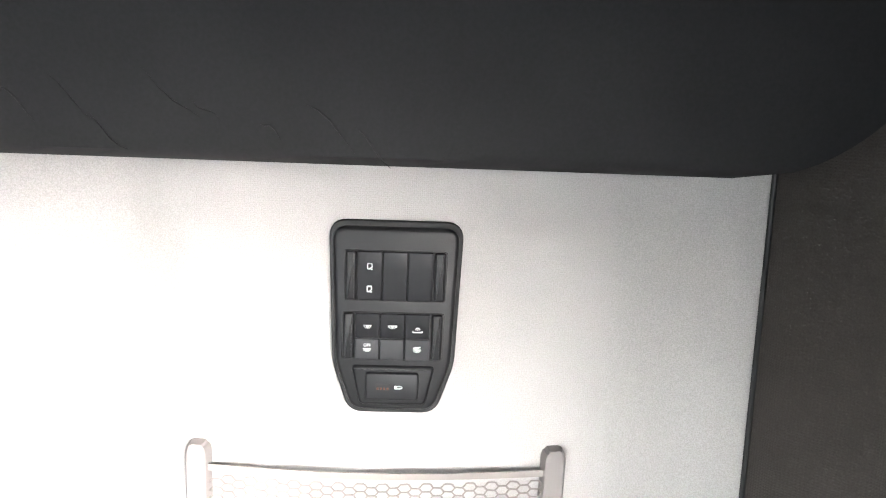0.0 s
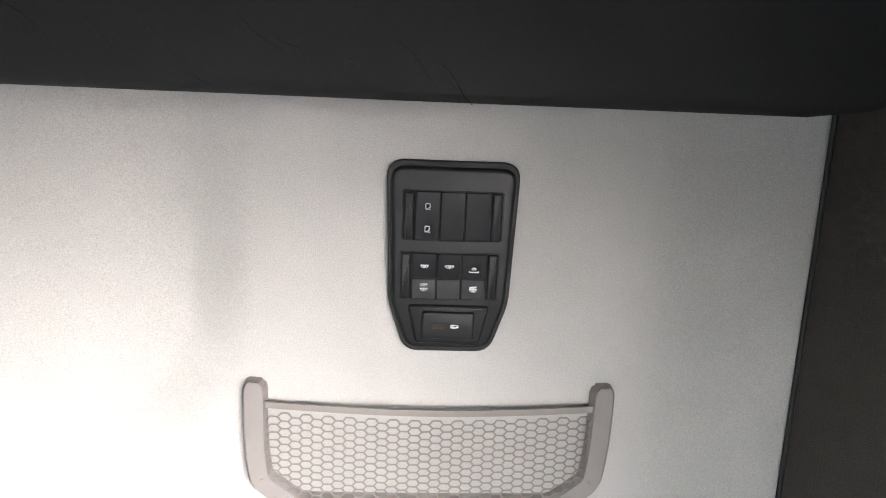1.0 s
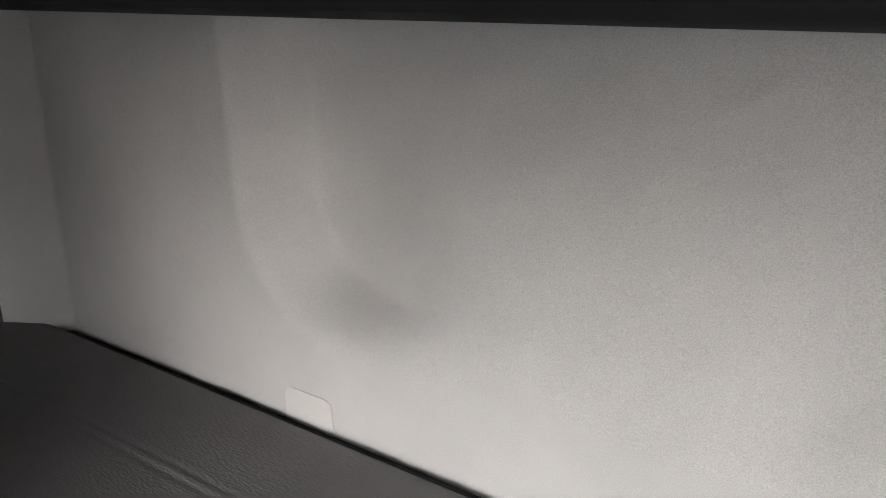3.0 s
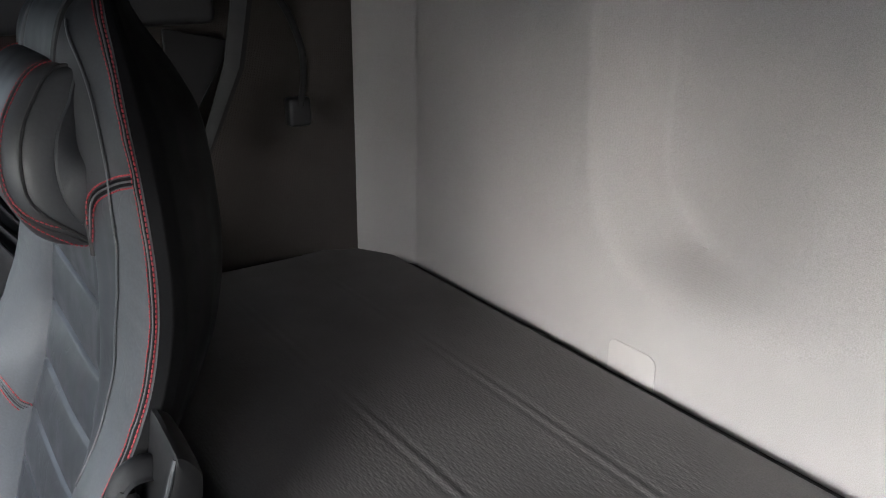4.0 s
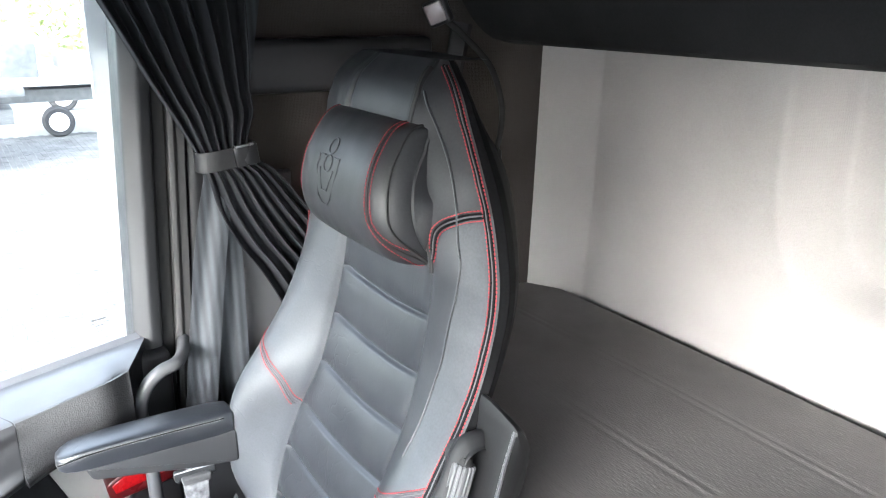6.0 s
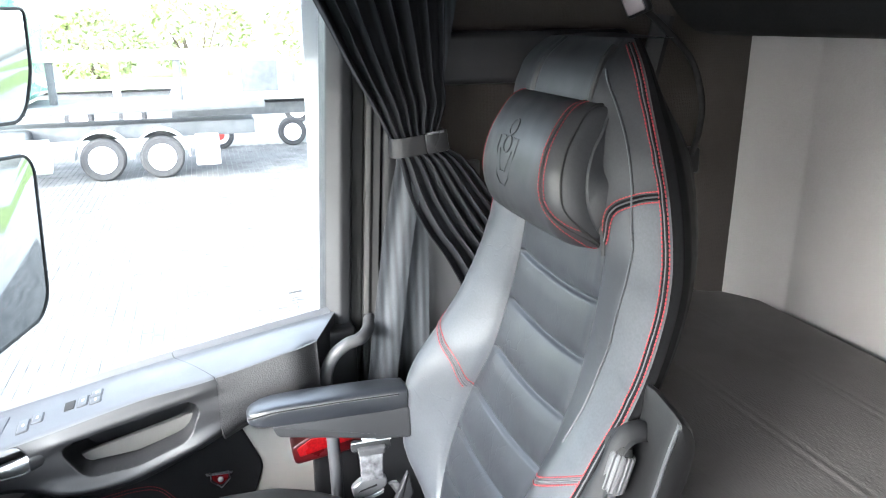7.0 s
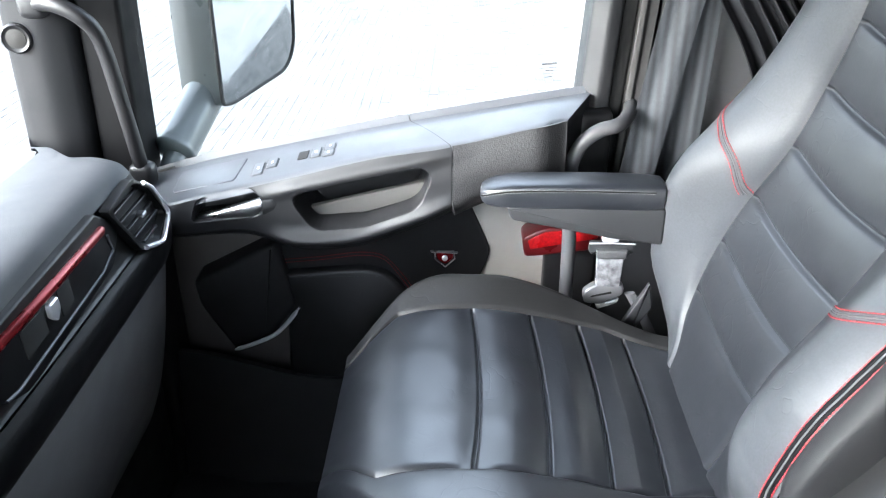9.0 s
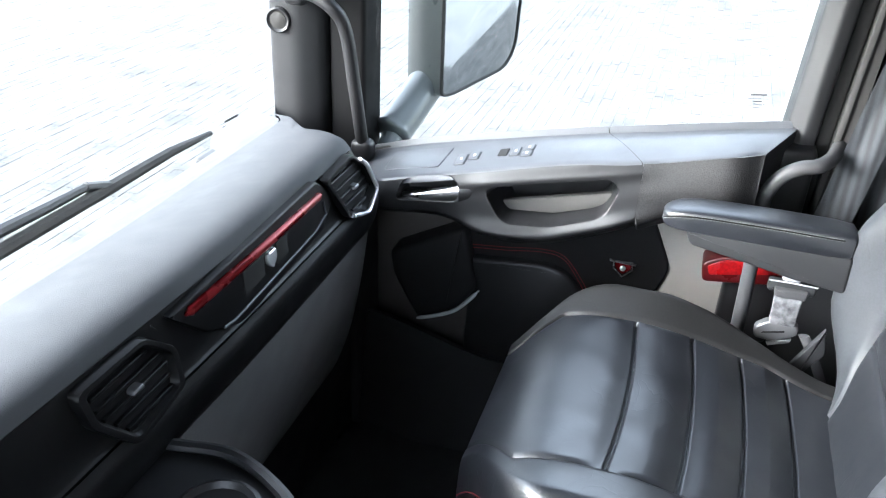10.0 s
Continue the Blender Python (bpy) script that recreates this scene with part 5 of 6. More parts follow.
spk = part("speaker_grille", plate([(-1.672, 0.455), (-1.505, 0.545), (-1.470, 0.405), (-1.522, 0.335), (-1.605, 0.292), (-1.665, 0.40)], low_place(DX + 0.0), 0.055, 0.012, 0.015, 4), BLACK, label="black speaker grille")
under(door, spk)
trim_pts = [(DX + 0.062, -1.603, 0.302), (DX + 0.064, -1.56, 0.320), (DX + 0.064, -1.519, 0.342), (DX + 0.062, -1.490, 0.372), (DX + 0.060, -1.466, 0.404)]
under(door, part("chrome_trim", tube(catmull(trim_pts, 5), [0.0022] + [0.0045] * 18 + [0.0022] * 2, 8), material("satin_trim", (0.6, 0.61, 0.63), 0.3, metal=0.25), label="satin metal speaker trim"))
under(door, part("foot_panel", sheet(lambda p, q: Vector((-1.070 + 0.06 * q, -1.72 + 0.60 * p, 0.29 - 0.06 * smoothstep(0, 0.5, p) - 0.27 * q)), 30, 12, thick=0.02), BLACK))

badge = thing("door_badge", "small chrome and red shield emblem on the door insert", "emblem", (DX + 0.03, -1.184, 0.50))
under(badge, part("shield", plate([(-1.200, 0.520), (-1.168, 0.522), (-1.166, 0.508), (-1.182, 0.492), (-1.199, 0.506)], low_place(DX + 0.029), 0.006, 0.003, 0.006, 3), RED_METAL))
under(badge, part("bar", plate([(-1.211, 0.5225), (-1.158, 0.5205), (-1.160, 0.518), (-1.209, 0.5195)], low_place(DX + 0.030), 0.0075, 0.001, 0.001, 3), SATIN))
under(badge, part("rim", tube([Vector((DX + 0.036, a, b)) for a, b in [(-1.202, 0.522), (-1.166, 0.524), (-1.164, 0.507), (-1.182, 0.489), (-1.201, 0.505), (-1.202, 0.522)]], 0.0016, 6), SATIN))
under(badge, part("boss", loop_solid([[Vector((DX + 0.034 + h, -1.183 + r * math.cos(t), 0.508 + r * math.sin(t))) for t in [2 * math.pi * k / 16 for k in range(16)]] for r, h in ((0.0062, 0), (0.006, 0.003), (0.004, 0.0048), (0.001, 0.0052))]), CHROME))
reflector = part("door_reflector", plate([(-1.035, 0.535), (-1.042, 0.574), (-1.006, 0.595), (-0.899, 0.604), (-0.897, 0.555)], low_place(-1.095), 0.056, 0.004, [0.010, 0.012, 0.012, 0.006, 0.006], 4), RED_DARK)
for pts in ([(-1.025, 0.553), (-1.031, 0.571), (-1.003, 0.589), (-0.966, 0.592), (-0.966, 0.566)], [(-0.963, 0.567), (-0.963, 0.592), (-0.904, 0.597), (-0.904, 0.578)]):
    lens = part("lens", plate(pts, low_place(-1.040), 0.0030, 0.001, 0.003, 3), RED)
    lens.parent = reflector
    lens.matrix_parent_inverse = Matrix.Identity(4)
tagged(reflector, "red plastic warning reflector on the door", "reflector")

# window glass
GLASS = bpy.data.materials.new("window_glass")
GLASS.use_nodes = True
gn, gl = GLASS.node_tree.nodes, GLASS.node_tree.links
gn.remove(gn["Principled BSDF"])
tr, gs, fr, mx = gn.new("ShaderNodeBsdfTransparent"), gn.new("ShaderNodeBsdfGlossy"), gn.new("ShaderNodeFresnel"), gn.new("ShaderNodeMixShader")
tr.inputs["Color"].default_value = (0.93, 0.96, 0.95, 1)
gs.inputs["Roughness"].default_value = 0.0
fr.inputs["IOR"].default_value = 1.3
gl.new(fr.outputs[0], mx.inputs[0])
gl.new(tr.outputs[0], mx.inputs[1])
gl.new(gs.outputs[0], mx.inputs[2])
gl.new(mx.outputs[0], gn["Material Output"].inputs[0])
def facing(ob, way):
    """Turns the faces of an open sheet towards a direction."""
    if ob.data.polygons[0].normal.dot(Vector(way)) < 0:
        ob.data.flip_normals()


win = part("window_1", sheet(lambda p, q: Vector((-1.118 - 0.02 * q * 0, -1.74 + 0.82 * p, 0.62 + 0.95 * q)), 2, 2), GLASS, smooth=False)
facing(win, (1, 0, 0))
win.visible_shadow = False
tagged(win, "clear glass passenger door window", "window", kind="structure")
ws = part("window_2", sheet(lambda p, q: Vector((-1.08 + 2.16 * p, -2.02 + 0.10 * q, 0.66 + 0.90 * q)), 2, 2), GLASS, smooth=False)
facing(ws, (0, 1, 0))
ws.visible_shadow = False
tagged(ws, "clear glass windscreen", "window", kind="structure")


# ---------------- pillars ----------------
def column(name, poly, z0, z1, mat, label, r=0.012, lean=0.0):
    o = outline(poly, r, 3)
    ob = part(name, loop_solid([[Vector((p.x, p.y + lean * (z - z0), z)) for p in o] for z in (z0, (z0 + z1) / 2, z1)]), mat)
    return tagged(ob, label, "pillar", kind="structure")


column("pillar_rear", [(-1.102, -0.957), (-1.082, -0.930), (-1.090, -0.907), (-1.19, -0.900), (-1.19, -0.957)], 0.70, 2.1, material("door_pillar_plastic", (0.025, 0.026, 0.028), 0.55, bump=0.12, bump_scale=900), "grey plastic door pillar trim", 0.006, 0.05)
column("pillar_seal", [(-1.105, -0.919), (-1.105, -0.893), (-1.19, -0.893), (-1.19, -0.919)], 0.45, 2.1, RUBBER, "black rubber door seal", 0.006, 0.05)
column("pillar_strip", [(-1.092, -0.893), (-1.088, -0.882), (-1.094, -0.878), (-1.090, -0.863), (-1.19, -0.860), (-1.19, -0.893)], 0.45, 2.1, STRIP_GREY, "taupe plastic pillar strip", 0.003, 0.05)
column("pillar_inner", [(-1.100, -0.860), (-1.094, -0.845), (-1.100, -0.79), (-1.19, -0.78), (-1.19, -0.860)], 0.45, 2.1, BLACK, "dark plastic inner pillar trim", 0.006, 0.05)
column("pillar_front", [(-1.058, -1.925), (-1.045, -1.865), (-1.068, -1.812), (-1.17, -1.805), (-1.17, -1.98), (-1.12, -1.955)], 0.60, 2.1, material("pillar_plastic", (0.013, 0.0136, 0.015), 0.6, spec=0.2, bump=0.12, bump_scale=900), "grey plastic windscreen pillar trim", 0.018, 0.02)
column("pillar_door_frame", [(-1.080, -1.810), (-1.088, -1.738), (-1.17, -1.735), (-1.17, -1.810)], 0.58, 2.1, material("frame_black", (0.006, 0.006, 0.0065), 0.6, spec=0.15), "black window frame at the front of the door", 0.01, 0.02)
sensor = thing("pillar_speaker", "small round black tweeter grille on the windscreen pillar", "speaker", (-1.05, -1.892, 0.925))
sd = Vector((0.99, 0.12, 0.0)).normalized()
sc = Vector((-1.049, -1.892, 0.925))
sr = lambda r, h: [sc + sd * h + r * (math.cos(t) * Vector((0, 0, 1)) + math.sin(t) * sd.cross(Vector((0, 0, 1)))) for t in [2 * math.pi * k / 24 for k in range(24)]]
under(sensor, part("rim", loop_solid([sr(0.025, -0.01), sr(0.025, 0.006), sr(0.022, 0.009), sr(0.018, 0.006)]), BLACK))
under(sensor, part("grille", loop_solid([sr(0.018, 0.0), sr(0.016, 0.007), sr(0.006, 0.0095)]), material("tweeter_grille", (0.022, 0.021, 0.019), 0.6, metal=0.1, bump=0.5, bump_scale=900)))


def grab(pts, r, name, label, mat, foot=0.045):
    t = thing(name, label, "grab handle", pts[0])
    line = catmull(pts, 8)
    under(t, part("bar", tube(line, r, 12), mat))
    for p in (line[0], line[-1]):
        under(t, part("foot", box((foot * 0.8, foot, foot), p, foot * 0.27, 3), mat))
    return t


grab([(-1.03, -1.842, 0.985), (-1.005, -1.800, 0.990), (-1.003, -1.760, 0.972), (-1.018, -1.740, 0.93), (-1.035, -1.732, 0.82), (-1.062, -1.728, 0.68)], 0.013, "grab_handle",
     "black plastic grab handle on the windscreen pillar", BLACK)
grab([(-1.095, -0.862, 0.812), (-1.045, -0.875, 0.810), (-1.008, -0.897, 0.806), (-1.0, -0.926, 0.800), (-1.0, -0.951, 0.781), (-1.0, -0.966, 0.752), (-1.0, -0.970, 0.715), (-1.0, -0.962, 0.59), (-1.0, -0.957, 0.40)], 0.0125, "entry_rail",
     "grey coated tubular entry rail beside the seat", GREY, 0.018)

# ---------------- seat belt ----------------
belt = thing("seat_belt", "grey woven seat belt hanging beside the door pillar", "seat belt", (-1.06, -0.83, 0.7))


def strap(name, pts, width, mat, n=14):
    """A flat band; width runs along y, slightly twisted."""
    line = catmull(pts, n)

    def fn(p, q):
        k = min(int(p * (len(line) - 1)), len(line) - 2)
        t = p * (len(line) - 1) - k
        c = line[k].lerp(line[k + 1], t)
        off = (q - 0.5) * width
        return c + Vector((0.30 * off + 0.003 * math.cos(q * 9), off, 0))
    return part(name, sheet(fn, len(line) * 2, 10, thick=0.0015), mat)


under(belt, strap("webbing", [(-1.045, -0.862, 0.60), (-1.050, -0.841, 0.75), (-1.056, -0.804, 1.0), (-1.062, -0.770, 1.15), (-1.066, -0.735, 1.3), (-1.07, -0.68, 1.6)], 0.058, BELT))
under(belt, strap("webbing", [(-1.065, -0.775, 0.60), (-1.068, -0.775, 0.75), (-1.072, -0.772, 1.0), (-1.076, -0.77, 1.25), (-1.078, -0.77, 1.6)], 0.060, BELT))
column("pillar_lower", [(-1.075, -0.93), (-1.085, -0.72), (-1.15, -0.72), (-1.15, -0.93)], 0.0, 0.66, DARK_GREY, "dark plastic lower pillar trim", 0.01)
column("pillar_cover", [(-1.092, -0.74), (-1.092, -0.62), (-1.16, -0.62), (-1.16, -0.74)], 0.60, 1.12, GREY, "grey plastic belt reel cover", 0.02)

buckle = thing("belt_buckle", "silver seat belt tongue and buckle hanging beside the seat", "belt buckle", (-0.93, -0.90, 0.56))
bk = lambda base: (lambda a, b, h: Vector((base + h, a, b)))
under(buckle, part("tongue", plate([(-0.936, 0.624), (-0.862, 0.624), (-0.860, 0.606), (-0.868, 0.601), (-0.868, 0.612), (-0.928, 0.612), (-0.930, 0.601), (-0.937, 0.606)], bk(-0.945), 0.012, 0.003, 0.005, 3), DARK_GREY, label="dark metal belt tongue"))
under(buckle, part("tongue_edge", tube([(-0.931, -0.938, 0.6245), (-0.931, -0.90, 0.6255), (-0.931, -0.860, 0.6245)], 0.0016, 6), CHROME))
under(buckle, part("clip_top", box((0.014, 0.030, 0.014), (-0.940, -0.902, 0.632), 0.004, 2), CHROME))
under(buckle, part("cap", plate([(-0.926, 0.614), (-0.872, 0.614), (-0.874, 0.598), (-0.924, 0.598)], bk(-0.942), 0.018, 0.003, 0.003, 3), GREY))
under(buckle, part("sleeve", plate([(-0.923, 0.602), (-0.877, 0.602), (-0.878, 0.541), (-0.920, 0.541)], bk(-0.938), 0.010, 0.003, 0.005, 3), material("clear_sleeve", (0.17, 0.173, 0.182), 0.25, blotch=0.5, blotch_scale=70, coat=0.4, bump=0.5, bump_scale=90)))
under(buckle, part("catch", plate([(-0.940, 0.530), (-0.920, 0.546), (-0.871, 0.545), (-0.870, 0.526), (-0.905, 0.506), (-0.938, 0.508)], bk(-0.944), 0.016, 0.004, 0.008, 3), SATIN, label="satin metal catch"))
under(buckle, part("slot", plate([(-0.928, 0.520), (-0.925, 0.524), (-0.892, 0.533), (-0.891, 0.529)], bk(-0.944), 0.0166, 0.0003, 0.001, 2), RUBBER))
under(buckle, part("lower_clip", plate([(-0.916, 0.502), (-0.876, 0.516), (-0.878, 0.507), (-0.912, 0.493)], bk(-0.942), 0.010, 0.002, 0.003, 3), CHROME))
under(buckle, part("bracket", plate([(-0.836, 0.569), (-0.876, 0.485), (-0.857, 0.470), (-0.826, 0.521)], bk(-0.905), 0.010, 0.003, 0.004, 3), DARK_GREY))
under(buckle, part("stalk", tube(catmull([(-0.925, -0.80, 0.42), (-0.928, -0.83, 0.48), (-0.93, -0.86, 0.53)], 6), 0.012, 8, flat=0.4), GREY))

# ---------------- curtain ----------------
curtain = thing("curtain", "dark grey pleated cab curtain gathered with a strap", "curtain", (-1.07, -0.74, 1.16))
C_MID = [(0.72, -0.50), (0.89, -0.585), (0.95, -0.622), (1.0, -0.658), (1.07, -0.701), (1.14, -0.738), (1.175, -0.768), (1.25, -0.781), (1.29, -0.794), (1.36, -0.812), (1.60, -0.87), (2.0, -0.92)]
C_HALF = [(0.72, 0.115), (0.89, 0.105), (0.95, 0.100), (1.0, 0.097), (1.07, 0.085), (1.14, 0.064), (1.175, 0.047), (1.25, 0.074), (1.29, 0.084), (1.36, 0.103), (1.60, 0.16), (2.0, 0.20)]
C_AMP = [(0.72, 0.016), (1.0, 0.011), (1.175, 0.006), (1.25, 0.012), (1.40, 0.018), (2.0, 0.022)]


def curtain_fn(p, q):
    z = 2.0 - 1.28 * q
    u = 2 * p - 1
    w = curve_at(C_HALF, z)
    ph = 0.8 * noise.noise(Vector((z * 2.3, u * 1.5, 5)))
    pleat = math.sin(2 * math.pi * 7.5 * p + ph * 1.6) + 0.45 * math.sin(2 * math.pi * 13 * p + 2 * z + ph)
    y = curve_at(C_MID, z) + u * w + 0.25 * curve_at(C_AMP, z) * math.cos(2 * math.pi * 7.5 * p)
    x = -1.052 + 0.9 * curve_at(C_AMP, z) * pleat + 0.012 * (1 - u * u)
    return Vector((x, y, z))


under(curtain, part("cloth", sheet(curtain_fn, 150, 110, thick=0.0015), CURTAIN))


def strap_fn(p, q):
    a = 2 * math.pi * p
    cy, cz = -0.768, 1.173
    y = cy + 0.053 * math.copysign(abs(math.cos(a)) ** 0.6, math.cos(a))
    x = -1.046 + 0.034 * math.copysign(abs(math.sin(a)) ** 0.7, math.sin(a))
    return Vector((x, y, cz + 0.13 * (y - cy) + 0.036 * (q - 0.5)))


tie = part("tie_strap", sheet(strap_fn, 48, 4, thick=-0.002, close_u=True), material("tie_plastic", (0.012, 0.012, 0.013), 0.6), label="dark plastic tie strap")
under(curtain, tie)
bkl = part("strap_buckle", box((0.010, 0.044, 0.040), (-1.010, -0.738, 1.178), 0.003, 2, (8, 0, 0)), material("tie_buckle", (0.015, 0.015, 0.016), 0.3))
bkl.parent = tie
bkl.matrix_parent_inverse = Matrix.Identity(4)
bar = part("buckle_bar", box((0.006, 0.034, 0.005), (-1.004, -0.742, 1.196), 0.002, 2, (8, 0, 0)), SATIN)
bar.parent = tie
bar.matrix_parent_inverse = Matrix.Identity(4)

# ---------------- dashboard ----------------
dash = thing("dashboard", "dark soft dashboard with a pale top and red trim bar", "dashboard", (-0.5, -1.8, 0))
DPROF = [(-1.962, 0.62), (-1.957, 0.685), (-1.945, 0.714), (-1.90, 0.742), (-1.83, 0.774)]
DTOP = [(-1.826, 0.7775), (-1.76, 0.792), (-1.70, 0.798), (-1.668, 0.792), (-1.654, 0.776)]
DFACE = [(-1.655, 0.774), (-1.650, 0.74), (-1.648, 0.70), (-1.644, 0.682), (-1.640, 0.676)]
DBAND = [(-1.638, 0.674), (-1.630, 0.655), (-1.634, 0.62), (-1.643, 0.598)]
DKICK = [(-1.649, 0.599), (-1.656, 0.55), (-1.672, 0.45), (-1.70, 0.33), (-1.75, 0.20), (-1.82, 0.06)]


def dash_strip(prof, x0, x1, n):
    line = catmull([(0, a, b) for a, b in prof], 6)

    def fn(p, q):
        k = min(int(q * (len(line) - 1)), len(line) - 2)
        c = line[k].lerp(line[k + 1], q * (len(line) - 1) - k)
        x = x0 + (x1 - x0) * p
        bend = smoothstep(-0.88, -1.02, x)
        if x < -0.70:
            end = -0.955 + 0.080 * smoothstep(0.67, 0.79, c.z)
            near = smoothstep(-1.82, -1.72, c.y)
            x = -0.70 + (x + 0.70) * (1 + near * ((end + 0.70) / -0.26 - 1))
        rise = 0.018 * smoothstep(-0.55, 0.1, x)
        return Vector((x, c.y - 0.10 * bend ** 2, c.z + rise - 0.030 * bend ** 2))
    return sheet(fn, n, len(line) - 1)


SOFT = material("soft_dash_top", (0.068, 0.071, 0.077), 0.65, spec=0.25, bump=0.25, bump_scale=700, blotch=0.05)
FACE = material("dash_face_plastic", (0.0055, 0.0057, 0.0064), 0.42, spec=0.3, bump=0.12, bump_scale=900)
KICK = material("kick_plastic", (0.20, 0.20, 0.20), 0.5, bump=0.12, bump_scale=900, blotch=0.05)
under(dash, part("top_rear", dash_strip(DPROF, -1.09, 1.05, 70), SOFT, label="grey soft top by the windscreen"))
under(dash, part("top_pad", dash_strip(DTOP, -0.985, 1.05, 60), SOFT, label="grey soft top pad"))
under(dash, part("face", dash_strip(DFACE, -0.96, 1.05, 60), FACE))
under(dash, part("band", dash_strip(DBAND, -0.96, 1.05, 60), FACE))
under(dash, part("kick_panel", dash_strip(DKICK, -0.97, 0.2, 60), KICK, label="grey plastic lower dash panel"))
under(dash, part("core", box((2.0, 0.26, 0.62), (0.03, -1.86, 0.36)), BLACK))
under(dash, part("end_panel", box((0.20, 0.30, 0.66), (-1.03, -1.89, 0.33), 0.01), BLACK))
onface = lambda a, b, h: Vector((a, -1.6535 + h + 0.10 * (0.70 - b) * 0.4, b + 0.018 * smoothstep(-0.55, 0.1, a)))
tray = part("trim_tray", plate([(-0.305, 0.768), (-0.690, 0.782), (-0.745, 0.742), (-0.742, 0.728), (-0.702, 0.692), (-0.452, 0.672), (-0.37, 0.706), (-0.345, 0.730)], onface, 0.012, 0.004, 0.006, 3), FACE)
under(dash, tray)
rb = part("red_bar", loop_solid([[onface(x, 0.757 + 0.007 * math.cos(a) * k, 0.014 + 0.006 * math.sin(a) * k) for a in [2 * math.pi * j / 10 for j in range(10)]] for x, k in
                                 ((-0.332, 0.2), (-0.342, 1), (-0.55, 1), (-0.690, 1), (-0.702, 0.2))]), RED_METAL, label="red anodised trim bar")
rb.parent = tray
rb.matrix_parent_inverse = Matrix.Identity(4)
lip = part("tray_lip", tube([onface(a, b, 0.013) for a, b in ((-0.706, 0.742), (-0.712, 0.716), (-0.672, 0.703), (-0.43, 0.690), (-0.405, 0.694))], 0.0022, 6), SHEEN)
lip.parent = tray
lip.matrix_parent_inverse = Matrix.Identity(4)
# flat black plates that paint the dark of the recesses round the emblem
for x0, x1 in ((-0.585, -0.552), (-0.515, -0.462)):
    ob = part("tray_recess", plate([(x0, 0.746), (x1, 0.746), (x1, 0.708), (x0, 0.712)], onface, 0.0135, 0.001, 0.003, 3), RUBBER)
    ob.parent = tray
    ob.matrix_parent_inverse = Matrix.Identity(4)
eb = part("emblem", plate([(-0.546, 0.744), (-0.522, 0.744), (-0.521, 0.728), (-0.534, 0.715), (-0.547, 0.728)], onface, 0.018, 0.003, 0.004, 3), CHROME, label="small chrome shield emblem")
eb.parent = tray
eb.matrix_parent_inverse = Matrix.Identity(4)


def vent(poly, place, chrome_path, name_label):
    """Air vent: a raised hexagonal frame round a sunk opening with slats, a tab and a chrome edge."""
    v = thing("air_vent", name_label, "air vent", place(*poly[0], 0))
    o = outline(poly, 0.012, 4)
    c = sum(o, Vector((0, 0))) / len(o)
    grow = lambda f, h: [place(*(c + (p - c) * f), h) for p in o]
    under(v, part("surround", loop_solid([grow(1.0, -0.004), grow(1.0, 0.010), grow(0.98, 0.0145), grow(0.90, 0.0160), grow(0.86, 0.0145), grow(0.82, 0.004), grow(0.80, 0.0005)]), FACE))
    # closed black back, painting the dark of the duct behind the slats
    under(v, part("opening", loop_solid([grow(0.80, 0.0004), grow(0.3, 0.0002)]), RUBBER))
    inner = [c + (Vector(p) - c) * 0.80 for p in poly]
    b0, b1 = min(p.y for p in inner), max(p.y for p in inner)
    for k in range(5):
        b = b0 + (b1 - b0) * (k + 0.7) / 5.4
        xs_ = []
        n = len(inner)
        for i in range(n):
            p, q = inner[i], inner[(i + 1) % n]
            if (p.y - b) * (q.y - b) < 0:
                xs_.append(p.x + (q.x - p.x) * (b - p.y) / (q.y - p.y))
        if len(xs_) == 2:
            x0, x1 = sorted(xs_)
            x0, x1 = x0 + 0.002, x1 - 0.002
            under(v, part("slat", plate([(x0, b - 0.0035), (x1, b - 0.0035), (x1, b + 0.0015), (x0, b + 0.0015)], place, 0.0075, 0.0015, 0.001, 2), FACE))
    under(v, part("tab", plate([(c.x - 0.010, c.y - 0.004), (c.x + 0.010, c.y - 0.004), (c.x + 0.008, c.y + 0.003), (c.x - 0.008, c.y + 0.003)], place, 0.0165, 0.003, 0.003, 3), SATIN))
    line = outline(chrome_path, 0.010, 3)[4:-4] if len(chrome_path) > 4 else [Vector(p) for p in chrome_path]
    line = [Vector(chrome_path[0])] + line + [Vector(chrome_path[-1])]
    under(v, part("chrome_edge", tube([place(p.x, p.y, 0.0200) for p in line], 0.0042, 8), CHROME, label="chrome edge"))
    return v


R_VENT = [(-0.750, 0.765), (-0.849, 0.773), (-0.899, 0.741), (-0.937, 0.677), (-0.884, 0.645), (-0.818, 0.668)]


def r_place(a, b, h):
    return Vector((a + 0.040, -1.644 + 0.7 * h + 0.10 * (0.72 - b), b + 0.010))


def l_place(a, b, h):
    return Vector((a + 0.018, -1.644 + 0.7 * h + 0.10 * (0.72 - b), b - 0.008))


vent(R_VENT, r_place, [(-0.872, 0.755), (-0.896, 0.738), (-0.932, 0.678), (-0.884, 0.650), (-0.824, 0.671)], "black dash air vent with a chrome edge beside the door")
L_VENT = [(-0.165, 0.790), (-0.275, 0.788), (-0.322, 0.745), (-0.322, 0.690), (-0.225, 0.676), (-0.172, 0.742)]
vent(L_VENT, l_place, [(-0.318, 0.712), (-0.314, 0.690), (-0.229, 0.682), (-0.176, 0.744)], "black dash air vent with chrome edge in the dash middle")
